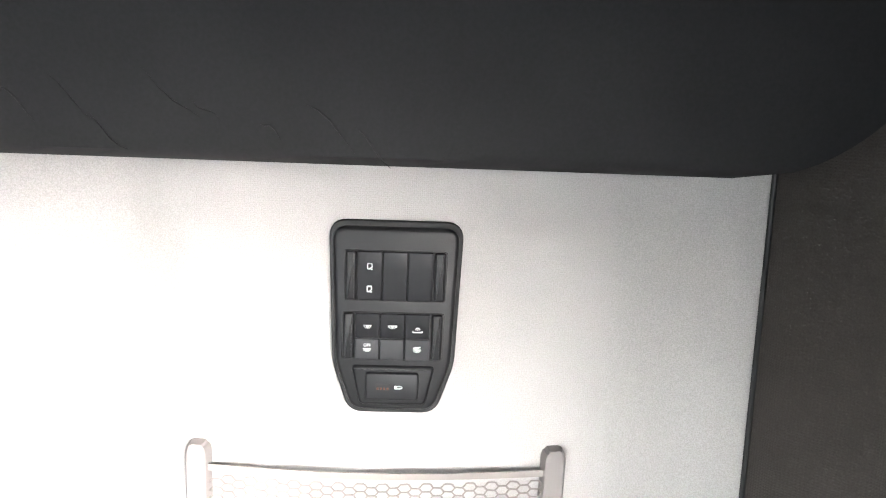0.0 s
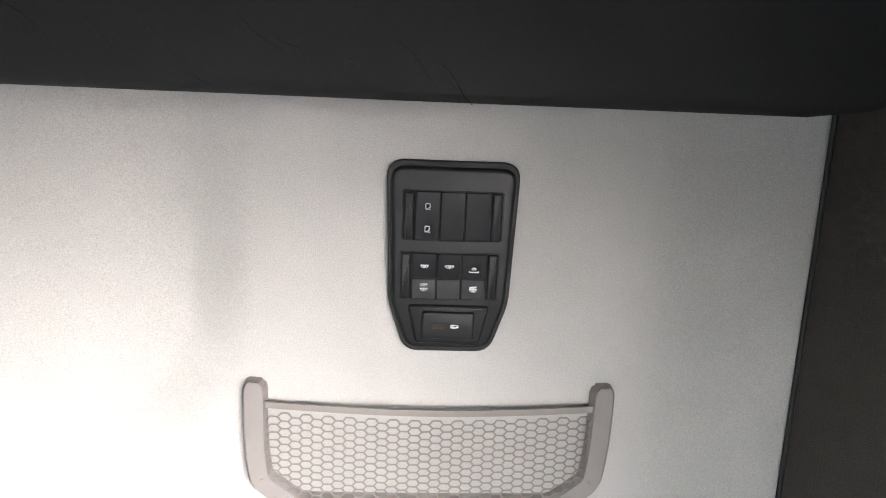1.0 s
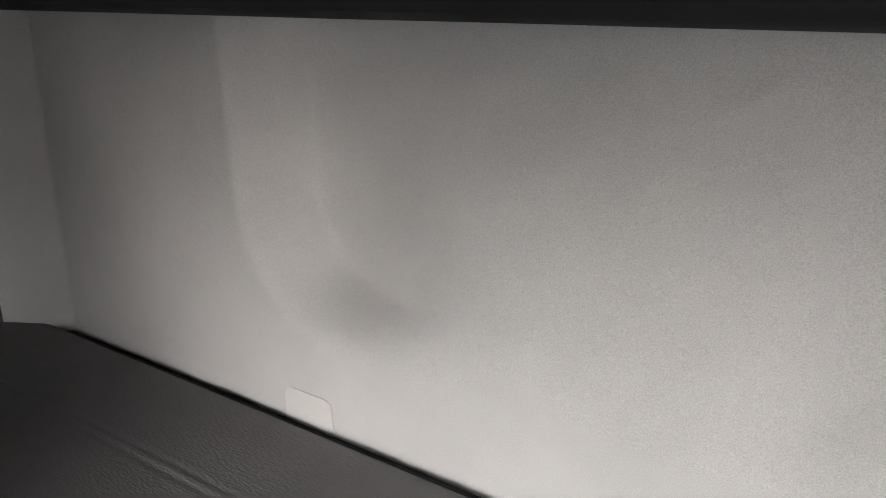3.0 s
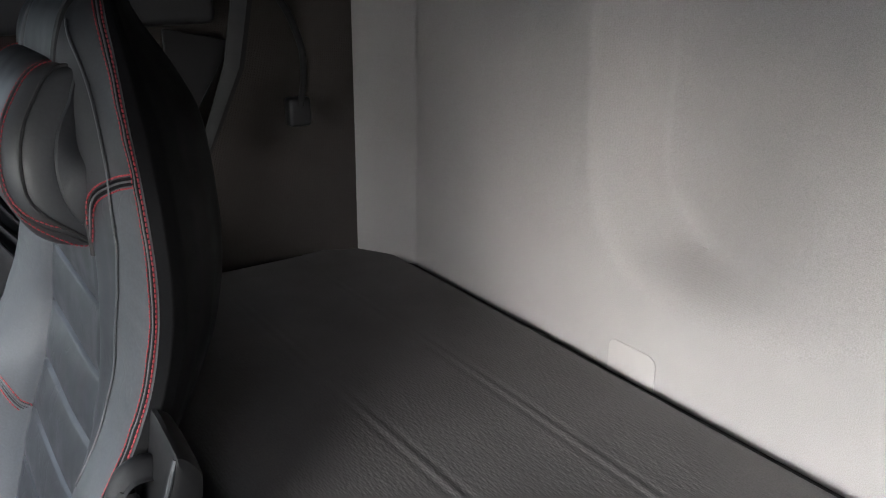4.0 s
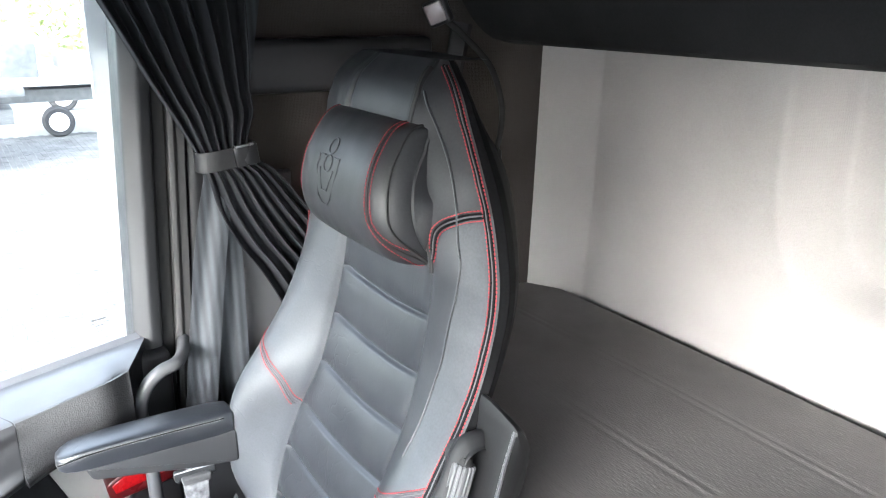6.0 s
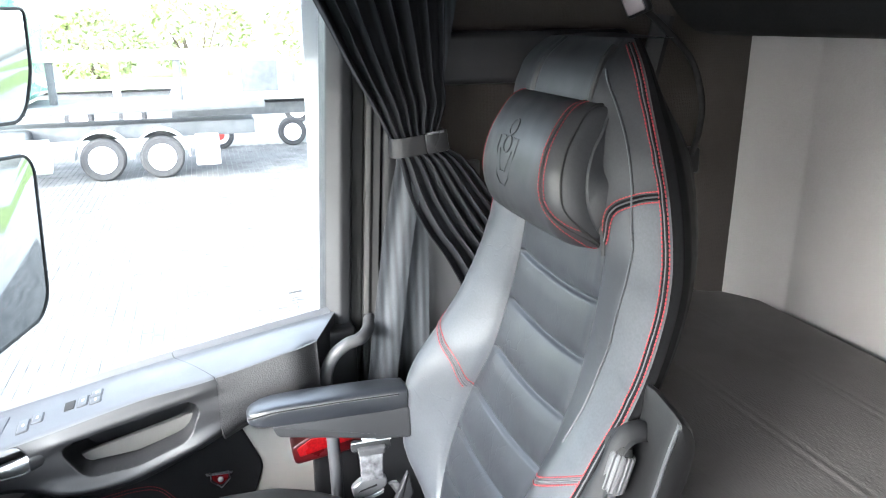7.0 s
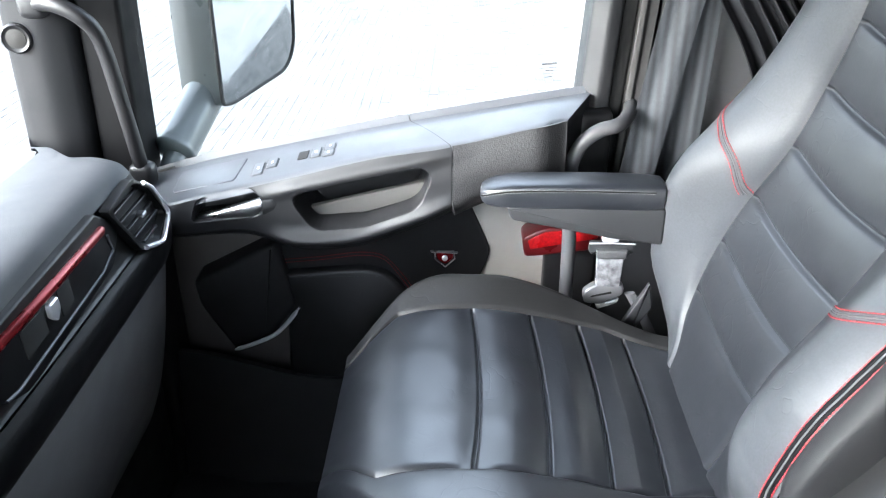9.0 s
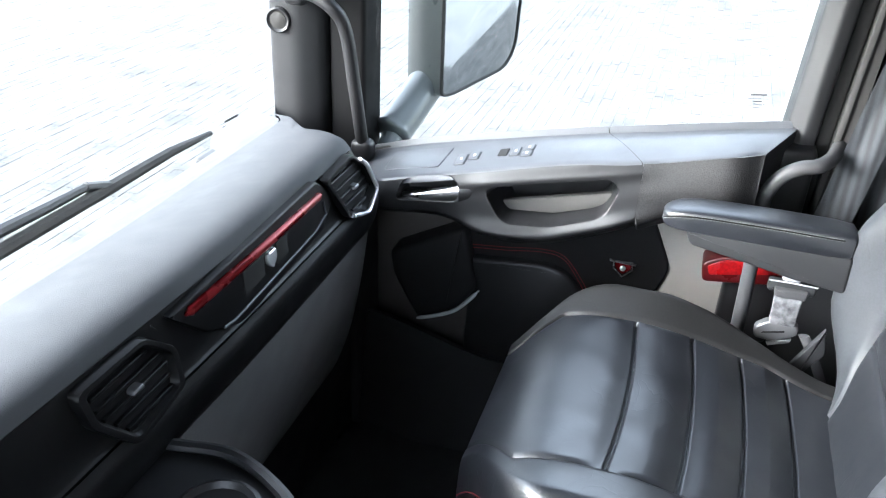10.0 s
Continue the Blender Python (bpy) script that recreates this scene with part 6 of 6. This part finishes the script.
under(dash, part("joint", tube([onface(a, b, 0.002) for a, b in ((-0.284, 0.768), (-0.305, 0.745), (-0.335, 0.690), (-0.345, 0.670))], 0.0016, 6), RUBBER))
under(dash, part("joint", tube([onface(a, b, 0.002) for a, b in ((-0.700, 0.768), (-0.748, 0.738), (-0.742, 0.700))], 0.0016, 6), RUBBER))

under(dash, part("top_seam", tube(catmull([(0.3, -1.868, 0.775), (-0.275, -1.858, 0.7655), (-0.586, -1.842, 0.763), (-0.743, -1.836, 0.758), (-0.86, -1.812, 0.752)], 8), 0.0014, 6), RUBBER))
console = thing("cup_console", "black plastic console with a round cup holder under the dash", "console", (-0.12, -1.55, 0.5))
under(console, part("body", plate([(-0.268, -1.66), (-0.275, -1.56), (-0.250, -1.49), (-0.215, -1.44), (0.05, -1.44), (0.05, -1.66)], lambda a, b, h: Vector((a, b, 0.45 + h)), 0.165, 0.012, 0.03, 5), BLACK))
cup = lambda r, z: [Vector((-0.185 + r * math.cos(t), -1.525 + r * math.sin(t), z)) for t in [2 * math.pi * k / 32 for k in range(32)]]
under(console, part("cup_rim", loop_solid([cup(0.052, 0.612), cup(0.052, 0.622), cup(0.046, 0.625), cup(0.042, 0.620), cup(0.040, 0.617)]), PLASTIC))
# shallow black disc, the cup's dark depth put into its colour
under(console, part("cup_well", loop_solid([cup(0.041, 0.6185), cup(0.038, 0.6178)]), RUBBER))
lip2 = [(-0.262, -1.64, 0.618), (-0.272, -1.56, 0.620), (-0.248, -1.49, 0.620), (-0.212, -1.445, 0.618), (-0.14, -1.44, 0.616)]
under(console, part("edge", tube(catmull(lip2, 8), 0.008, 8), PLASTIC))

# ---------------- outside ----------------
wiper = thing("wiper", "black windscreen wiper resting at the bottom of the glass", "wiper", (-0.8, -2.12, 0.62))
under(wiper, part("blade", tube([(-1.111, -2.12, 0.635), (-0.962, -2.12, 0.647), (-0.768, -2.12, 0.649), (-0.51, -2.12, 0.653), (-0.2, -2.12, 0.66)], [0.006, 0.011, 0.013, 0.013, 0.012], 8), RUBBER))
under(wiper, part("arm", tube([(-0.72, -2.125, 0.672), (-0.62, -2.125, 0.676), (-0.519, -2.125, 0.682), (-0.2, -2.125, 0.70)], [0.008, 0.010, 0.011, 0.012], 8), BLACK))
under(wiper, part("link", tube([(-0.72, -2.125, 0.672), (-0.75, -2.122, 0.662), (-0.78, -2.12, 0.650)], 0.010, 8), BLACK))

HOUSING = material("mirror_housing", (0.075, 0.085, 0.088), 0.35, blotch=0.08, coat=0.2)
MIRROR = material("mirror_glass", (0.27, 0.285, 0.295), 0.02, metal=1.0)
mir = thing("side_mirror", "grey truck side mirror with a main and a wide-angle glass", "mirror", (-1.3, -1.62, 0.7))
ma, mb = Vector((-1.245, -1.632, 0)), Vector((-1.520, -1.512, 0))
md = (mb - ma).normalized()
mn = Vector((-md.y, md.x, 0))
mn = mn if mn.y > 0 else -mn


def mplace(a, b, h):
    return ma + md * a + mn * h + Vector((0, 0, b))


GLASS_LOW = [(-0.004, 0.752), (0.030, 0.748), (0.212, 0.770), (0.246, 0.812), (0.264, 1.100), (0.240, 1.130), (-0.004, 1.143)]
GLASS_HIGH = [(0.006, 1.222), (0.100, 1.205), (0.236, 1.200), (0.270, 1.226), (0.304, 1.300), (0.310, 1.43), (0.006, 1.43)]


def mirror_case(poly, r, depth, left, name):
    """A mirror shell: a thin rim round the glass, deepening into a rounded body towards the cab."""
    o = outline(poly, r, 6)
    c = Vector((0.10, sum(p.y for p in o) / len(o)))
    loops = []
    for h, k, out in ((0.010, 0.982, 0.0), (0.0155, 0.992, 0.0), (0.0150, 1.008, 0.0), (0.006, 1.025, 0.0), (-0.03, 1.03, 0.3), (-depth * 0.7, 1.0, 1.0), (-depth * 0.92, 0.95, 0.7), (-depth, 0.8, 0.4), (-depth * 1.02, 0.4, 0)):
        lp = []
        for p in o:
            q = c + (p - c) * k
            lp.append(mplace(q.x - left * out * smoothstep(0.14, -0.02, q.x), q.y, h))
        loops.append(lp)
    return part(name, loop_solid(loops), HOUSING)


under(mir, mirror_case(GLASS_LOW, [0.012, 0.012, 0.03, 0.04, 0.02, 0.02, 0.012], 0.095, 0.006, "main_housing"))
under(mir, mirror_case(GLASS_HIGH, [0.012, 0.03, 0.03, 0.03, 0.03, 0.02, 0.012], 0.095, 0.006, "upper_housing"))
under(mir, part("main_glass", plate(GLASS_LOW, lambda a, b, h: mplace(a, b, 0.0115 + h), 0.003, 0.001, [0.010, 0.010, 0.03, 0.04, 0.02, 0.02, 0.01], 6), MIRROR, label="main mirror glass"))
wide = plate(GLASS_HIGH, lambda a, b, h: mplace(a, b, 0.0115 + h), 0.003, 0.001, [0.010, 0.03, 0.03, 0.03, 0.03, 0.02, 0.01], 6)
under(mir, part("wide_glass", wide, MIRROR, label="wide-angle mirror glass"))
for poly, rr in ((GLASS_LOW, [0.012, 0.012, 0.03, 0.04, 0.02, 0.02, 0.012]), (GLASS_HIGH, [0.012, 0.03, 0.03, 0.03, 0.03, 0.02, 0.012])):
    o = outline(poly, rr, 6)
    under(mir, part("glass_rim", tube([mplace(p.x, p.y, 0.013) for p in o + o[:1]], 0.0042, 8), RUBBER, label="black rubber rim"))
col = bmesh.new()
loop_solid([[mplace(0.040 + dx * 0.040, z, -0.052 + dy * 0.032) for dx, dy in
             ((-1, -0.5), (-0.75, -0.95), (0, -1), (0.75, -0.8), (1, 0), (0.7, 0.8), (0, 1), (-0.75, 0.9), (-1, 0.4))] for z in (0.758, 0.80, 0.86, 0.95, 1.05, 1.15, 1.25, 1.35, 1.5)], col)
under(mir, part("column", col, HOUSING))
arm_line = catmull([(-1.156, -1.708, 0.676), (-1.172, -1.703, 0.687), (-1.20, -1.694, 0.706), (-1.245, -1.680, 0.737), (-1.290, -1.667, 0.768)], 6)
under(mir, part("arm", tube(arm_line, [0.018, 0.032, 0.039, 0.043, 0.045, 0.045] + [0.044] * (len(arm_line) - 6), 18, flat=0.9), HOUSING))
under(mir, part("arm_foot", tube([(-1.10, -1.712, 0.632), (-1.13, -1.706, 0.652), (-1.170, -1.701, 0.680)], [0.030, 0.027, 0.028], 16, flat=0.85), HOUSING))
under(mir, part("arm_collar", tube([(-1.094, -1.713, 0.630), (-1.112, -1.710, 0.641)], [0.034, 0.032], 16, flat=0.85), RUBBER))

# printed maker's marks on the glass: plain bars
MARK = material("glass_print", (0.10, 0.10, 0.105), 0.6)
for nm, at, dy, rows in (("window_mark", Vector((-1.1165, -1.006, 0.877)), Vector((0, 1, 0.10)), ((0.0, 0.026, 0.0035), (-0.007, 0.034, 0.0010), (-0.012, 0.014, 0.0022), (-0.017, 0.026, 0.0009), (-0.023, 0.014, 0.0009))),
                         ("window_mark", Vector((-1.035, -2.012, 0.712)), Vector((1, 0, 0.04)), ((0.0, 0.050, 0.0050), (-0.009, 0.070, 0.0016), (-0.016, 0.060, 0.0016), (-0.022, 0.040, 0.0016)))):
    mk = thing(nm, "small grey printed lines on the window glass", "print", at)
    for dz, w, hgt in rows:
        bm = bmesh.new()
        e, u_ = dy * (w / 2), Vector((0, 0, hgt / 2))
        nrm = Vector((0.0005, 0, 0)) if abs(dy.y) > 0.5 else Vector((0, 0.0005, 0))
        m_ = at + Vector((0, 0.11 * dz if abs(dy.x) > 0.5 else 0, dz))
        loop_solid([[m_ - e - u_ + k * nrm, m_ + e - u_ + k * nrm, m_ + e + u_ + k * nrm, m_ - e + u_ + k * nrm] for k in (0, 1)], bm)
        under(mk, part("printed_bar", bm, MARK, smooth=False))

# yard
PAVING = material("paving_bed", (0.38, 0.374, 0.36), 0.85, grain=0.12, grain_scale=30, blotch=0.12, blotch_scale=0.6, bump=0.4, bump_scale=60)
ground = part("ground", sheet(lambda p, q: Vector((-400 + 800 * p, -400 + 800 * q, -1.5)), 4, 4), PAVING, smooth=False)
tagged(ground, "pale brick paved truck yard", "ground", kind="structure")
GRASS = material("grass", (0.20, 0.27, 0.08), 0.9, grain=0.35, grain_scale=9, blotch=0.3, blotch_scale=1.2)
verge = part("verge", sheet(lambda p, q: Vector((-34 - 8 * q, -60 + 120 * p, -1.44 + 0.8 * q + 0.08 * noise.noise(Vector((p * 40, q * 4, 0))))), 80, 8), GRASS)
tagged(verge, "bright grass verge beyond the yard", "grass", kind="structure")

# ---------------- vehicles in the yard ----------------
TYRE = material("tyre_rubber", (0.035, 0.035, 0.037), 0.85, blotch=0.2, blotch_scale=20)
RIM = material("wheel_rim", (0.62, 0.62, 0.63), 0.45)
FRAME = material("chassis_frame", (0.09, 0.095, 0.10), 0.6, blotch=0.2, blotch_scale=6)
GREEN = material("green_paint", (0.04, 0.30, 0.20), 0.3, coat=0.6)
WHITE = material("white_paint", (0.72, 0.73, 0.74), 0.4, coat=0.3)
RED_HUB = material("red_hub", (0.45, 0.05, 0.04), 0.5)


def wheel(parent, at, r=0.50, w=0.32, red=False):
    x, y, z = at

    def lp(rad, dx):
        return [Vector((x + dx, y + rad * math.cos(t), z + rad * math.sin(t))) for t in [2 * math.pi * k / 28 for k in range(28)]]
    ty = part("wheel", loop_solid([lp(r * 0.62, w * 0.5), lp(r * 0.9, w * 0.52), lp(r, w * 0.40), lp(r, -w * 0.40), lp(r * 0.9, -w * 0.5), lp(r * 0.6, -w * 0.5)]), TYRE)
    under(parent, ty)
    rm = part("rim", loop_solid([lp(r * 0.64, w * 0.50), lp(r * 0.62, w * 0.56), lp(r * 0.56, w * 0.56), lp(r * 0.52, w * 0.52), lp(r * 0.26, w * 0.515), lp(r * 0.22, w * 0.58), lp(r * 0.10, w * 0.60)]), RIM)
    rm.parent = ty
    rm.matrix_parent_inverse = Matrix.Identity(4)
    if red:
        cap = part("hub_cap", loop_solid([lp(r * 0.33, w * 0.50), lp(r * 0.32, w * 0.60), lp(r * 0.26, w * 0.66), lp(r * 0.10, w * 0.67)]), RED_HUB, label="red hub cap")
        cap.parent = ty
        cap.matrix_parent_inverse = Matrix.Identity(4)


def lorry(name, label, x, y0, y1, wheels, cab_y=None, deck=False, fender=(), wheel_r=0.41, red=()):
    t = thing(name, label, "truck", (x, (y0 + y1) / 2, -1.5))
    under(t, part("chassis", box((0.9, y1 - y0, 0.28), (x - 0.7, (y0 + y1) / 2, -0.62), 0.02), FRAME))
    for y in wheels:
        wheel(t, (x, y, -1.5 + wheel_r), wheel_r, red=y in red)
    for y in fender:
        under(t, part("mudguard", sheet(lambda p, q: Vector((x + 0.2 - 0.5 * q, y + 0.50 * math.cos(math.pi * p), -1.5 + wheel_r + 0.52 * math.sin(math.pi * p))), 16, 2, thick=0.02), WHITE))
    if deck:
        under(t, part("deck", box((2.2, y1 - y0, 0.16), (x - 1.0, (y0 + y1) / 2, -0.30), 0.02), WHITE))
    if cab_y is not None:
        a, b = cab_y
        under(t, part("cab", box((2.4, b - a, 2.15), (x - 1.1, (a + b) / 2, 1.08), 0.15, 4), GREEN))
        under(t, part("side_window", box((0.04, (b - a) * 0.45, 0.7), (x + 0.11, (a + b) / 2 - 0.2, 1.05), 0.02), BLACK))
        under(t, part("step_tank", box((0.6, b - a - 0.2, 0.5), (x - 0.2, (a + b) / 2, -0.75), 0.08, 3), FRAME))
    return t


lorry("truck", "green tipper truck parked across the yard", -16.0, -9.5, -0.2, (-8.2, -3.07, -2.0), (-6.2, -4.2), fender=(-3.07, -2.0))
tk = bpy.data.objects["truck"]
under(tk, part("fuel_tank", tube([(-15.7, -4.7, -0.95), (-15.7, -3.95, -0.95)], 0.32, 16), WHITE))
under(tk, part("battery_box", box((0.5, 0.45, 0.55), (-15.7, -1.15, -0.95), 0.03), WHITE))
under(tk, part("body_frame", box((2.0, 4.4, 0.14), (-16.8, -2.2, -0.15), 0.02), FRAME))
for k in range(4):
    under(tk, part("crane_post", box((0.14, 0.14, 0.9), (-16.6, -3.9 + 1.15 * k, 0.32), 0.02), WHITE if k % 2 else FRAME))
under(tk, part("crane_beam", box((0.3, 3.9, 0.2), (-16.6, -2.2, 0.80), 0.03), WHITE))
lorry("trailer", "white flatbed trailer parked behind the truck", -19.4, -1.9, 12.0, (-0.85, 0.85, 2.2, 7.5), None, True, wheel_r=0.33, red=(-0.85,))
lorry("trailer", "white low loader trailer parked at the back of the yard", -24.0, -6.0, 8.0, (-4.5, -3.1, 1.5, 3.0), None, True, wheel_r=0.38)
load = thing("pallet_stack", "pale machine parts stacked on the trailer", "load", (-20.3, 1.2, -0.2))
for k in range(7):
    under(load, part("crate", box((1.2, random.uniform(0.5, 1.1), random.uniform(0.3, 0.9)), (-20.3, -1.0 + 1.2 * k, 0.10), 0.03), (WHITE, FRAME, TAUPE)[k % 3]))


def bush(x, y, z, r, n, seed):
    """A shrub: short stems and many small leaf clumps with gaps."""
    rng = random.Random(seed)
    t = thing("shrub", "bright green shrub on the verge", "shrub", (x, y, z), "shrubs on the verge")
    st_ = bmesh.new()
    lf = bmesh.new()
    for k in range(6):
        e = Vector((x + rng.uniform(-r, r) * 0.5, y + rng.uniform(-r, r) * 0.6, z + r * rng.uniform(0.8, 1.3)))
        tube([(x, y, z), (Vector((x, y, z)) + e) / 2 + Vector((0.1, 0, 0)), e], [0.09, 0.06, 0.03], 6, st_)
    for k in range(n):
        d = Vector((rng.gauss(0, 1), rng.gauss(0, 1), rng.gauss(0, 1))).normalized() * r * rng.uniform(0.55, 1.0) ** 0.5
        c = Vector((x, y, z + r)) + Vector((d.x, d.y * 1.2, d.z * 0.9))
        for j in range(3):
            a = Vector((rng.uniform(-1, 1), rng.uniform(-1, 1), rng.uniform(-1, 1))).normalized() * 0.16
            b = a.cross(Vector((rng.uniform(-1, 1), rng.uniform(-1, 1), rng.uniform(-1, 1)))).normalized() * 0.09
            o = c + a * rng.uniform(-1, 1)
            lf.faces.new([lf.verts.new(o - a), lf.verts.new(o + b), lf.verts.new(o + a), lf.verts.new(o - b)])
    under(t, part("stems", st_, material("bark", (0.09, 0.07, 0.05), 0.9)))
    under(t, part("leaves", lf, LEAF, smooth=False))


LEAF = material("leaf", (0.27, 0.31, 0.14), 0.6, grain=0.4, grain_scale=4)
for k in range(9):
    bush(-37 - (k % 3) * 1.6, -22 + 5.2 * k + (k % 2), -1.2, 1.7 + 0.4 * (k % 3), 420, 11 + k)
for k in range(3):
    bush(-6 + 2.2 * k, 24 + 1.5 * k, -1.5, 1.8, 420, 40 + k)
verge2 = part("verge_rear", sheet(lambda p, q: Vector((-30 + 36 * p, 16 + 12 * q, -1.47 + 0.05 * noise.noise(Vector((p * 30, q * 9, 2))))), 60, 10), GRASS)
tagged(verge2, "grass strip behind the parked cab", "grass", kind="structure")

# paving bricks in the strip that shows through the windows
BRICK = material("paving_brick", (0.115, 0.113, 0.109), 0.8, grain=0.12, grain_scale=90, blotch=0.25, blotch_scale=3, bump=0.3, bump_scale=200, vary=0.25)
bmk = bmesh.new()
plate([(-0.099, -0.049), (0.099, -0.049), (0.099, 0.049), (-0.099, 0.049)], lambda a, b, h: Vector((a, b, h - 0.03)), 0.036, 0.003, 0.003, 1, bmk)
brick0 = part("brick", bmk, BRICK, ground)
brick_mesh = brick0.data
bpy.data.objects.remove(brick0)
spots = []
for i in range(-40, 40):
    for j in range(-40, 40):
        bx, by = -4.3 + 0.204 * i + (0.102 if j % 2 else 0), -3.6 + 0.102 * j
        spots.append((bx, by))
near = sorted(spots, key=lambda s: abs(s[0] + 3.6) + abs(s[1] + 3.2) * 0.9)
rb_ = random.Random(5)
for bx, by in near[:300]:
    ob = new("brick", brick_mesh)
    ob.location = (bx, by, -1.5 + rb_.uniform(-0.002, 0.003))
    ob.rotation_euler = (0, 0, rb_.uniform(-0.015, 0.015))
    ob.parent = ground
verts, faces = [], []
base = [v.co.copy() for v in brick_mesh.vertices]
polys = [tuple(p.vertices) for p in brick_mesh.polygons]
taken = set(near[:300])
for i in range(-75, 40):
    for j in range(-110, 90):
        s_ = (-4.3 + 0.204 * i + (0.102 if j % 2 else 0), -3.6 + 0.102 * j)
        if s_ in taken or s_[0] > -1.3 and s_[1] > -2.2:
            continue
        off = len(verts)
        dz = -1.5 + rb_.uniform(-0.002, 0.003)
        verts.extend([(v.x + s_[0], v.y + s_[1], v.z + dz) for v in base])
        faces.extend([tuple(off + n for n in p) for p in polys])
bme = bpy.data.meshes.new("bricks")
bme.from_pydata(verts, [], faces)
bme.materials.append(material("paving_bricks", (0.115, 0.113, 0.109), 0.8, grain=0.12, grain_scale=90, blotch=0.35, blotch_scale=2.5, bump=0.3, bump_scale=200))
bricks = new("bricks", bme)
bricks.parent = ground
tagged(bricks, kind="stuff")
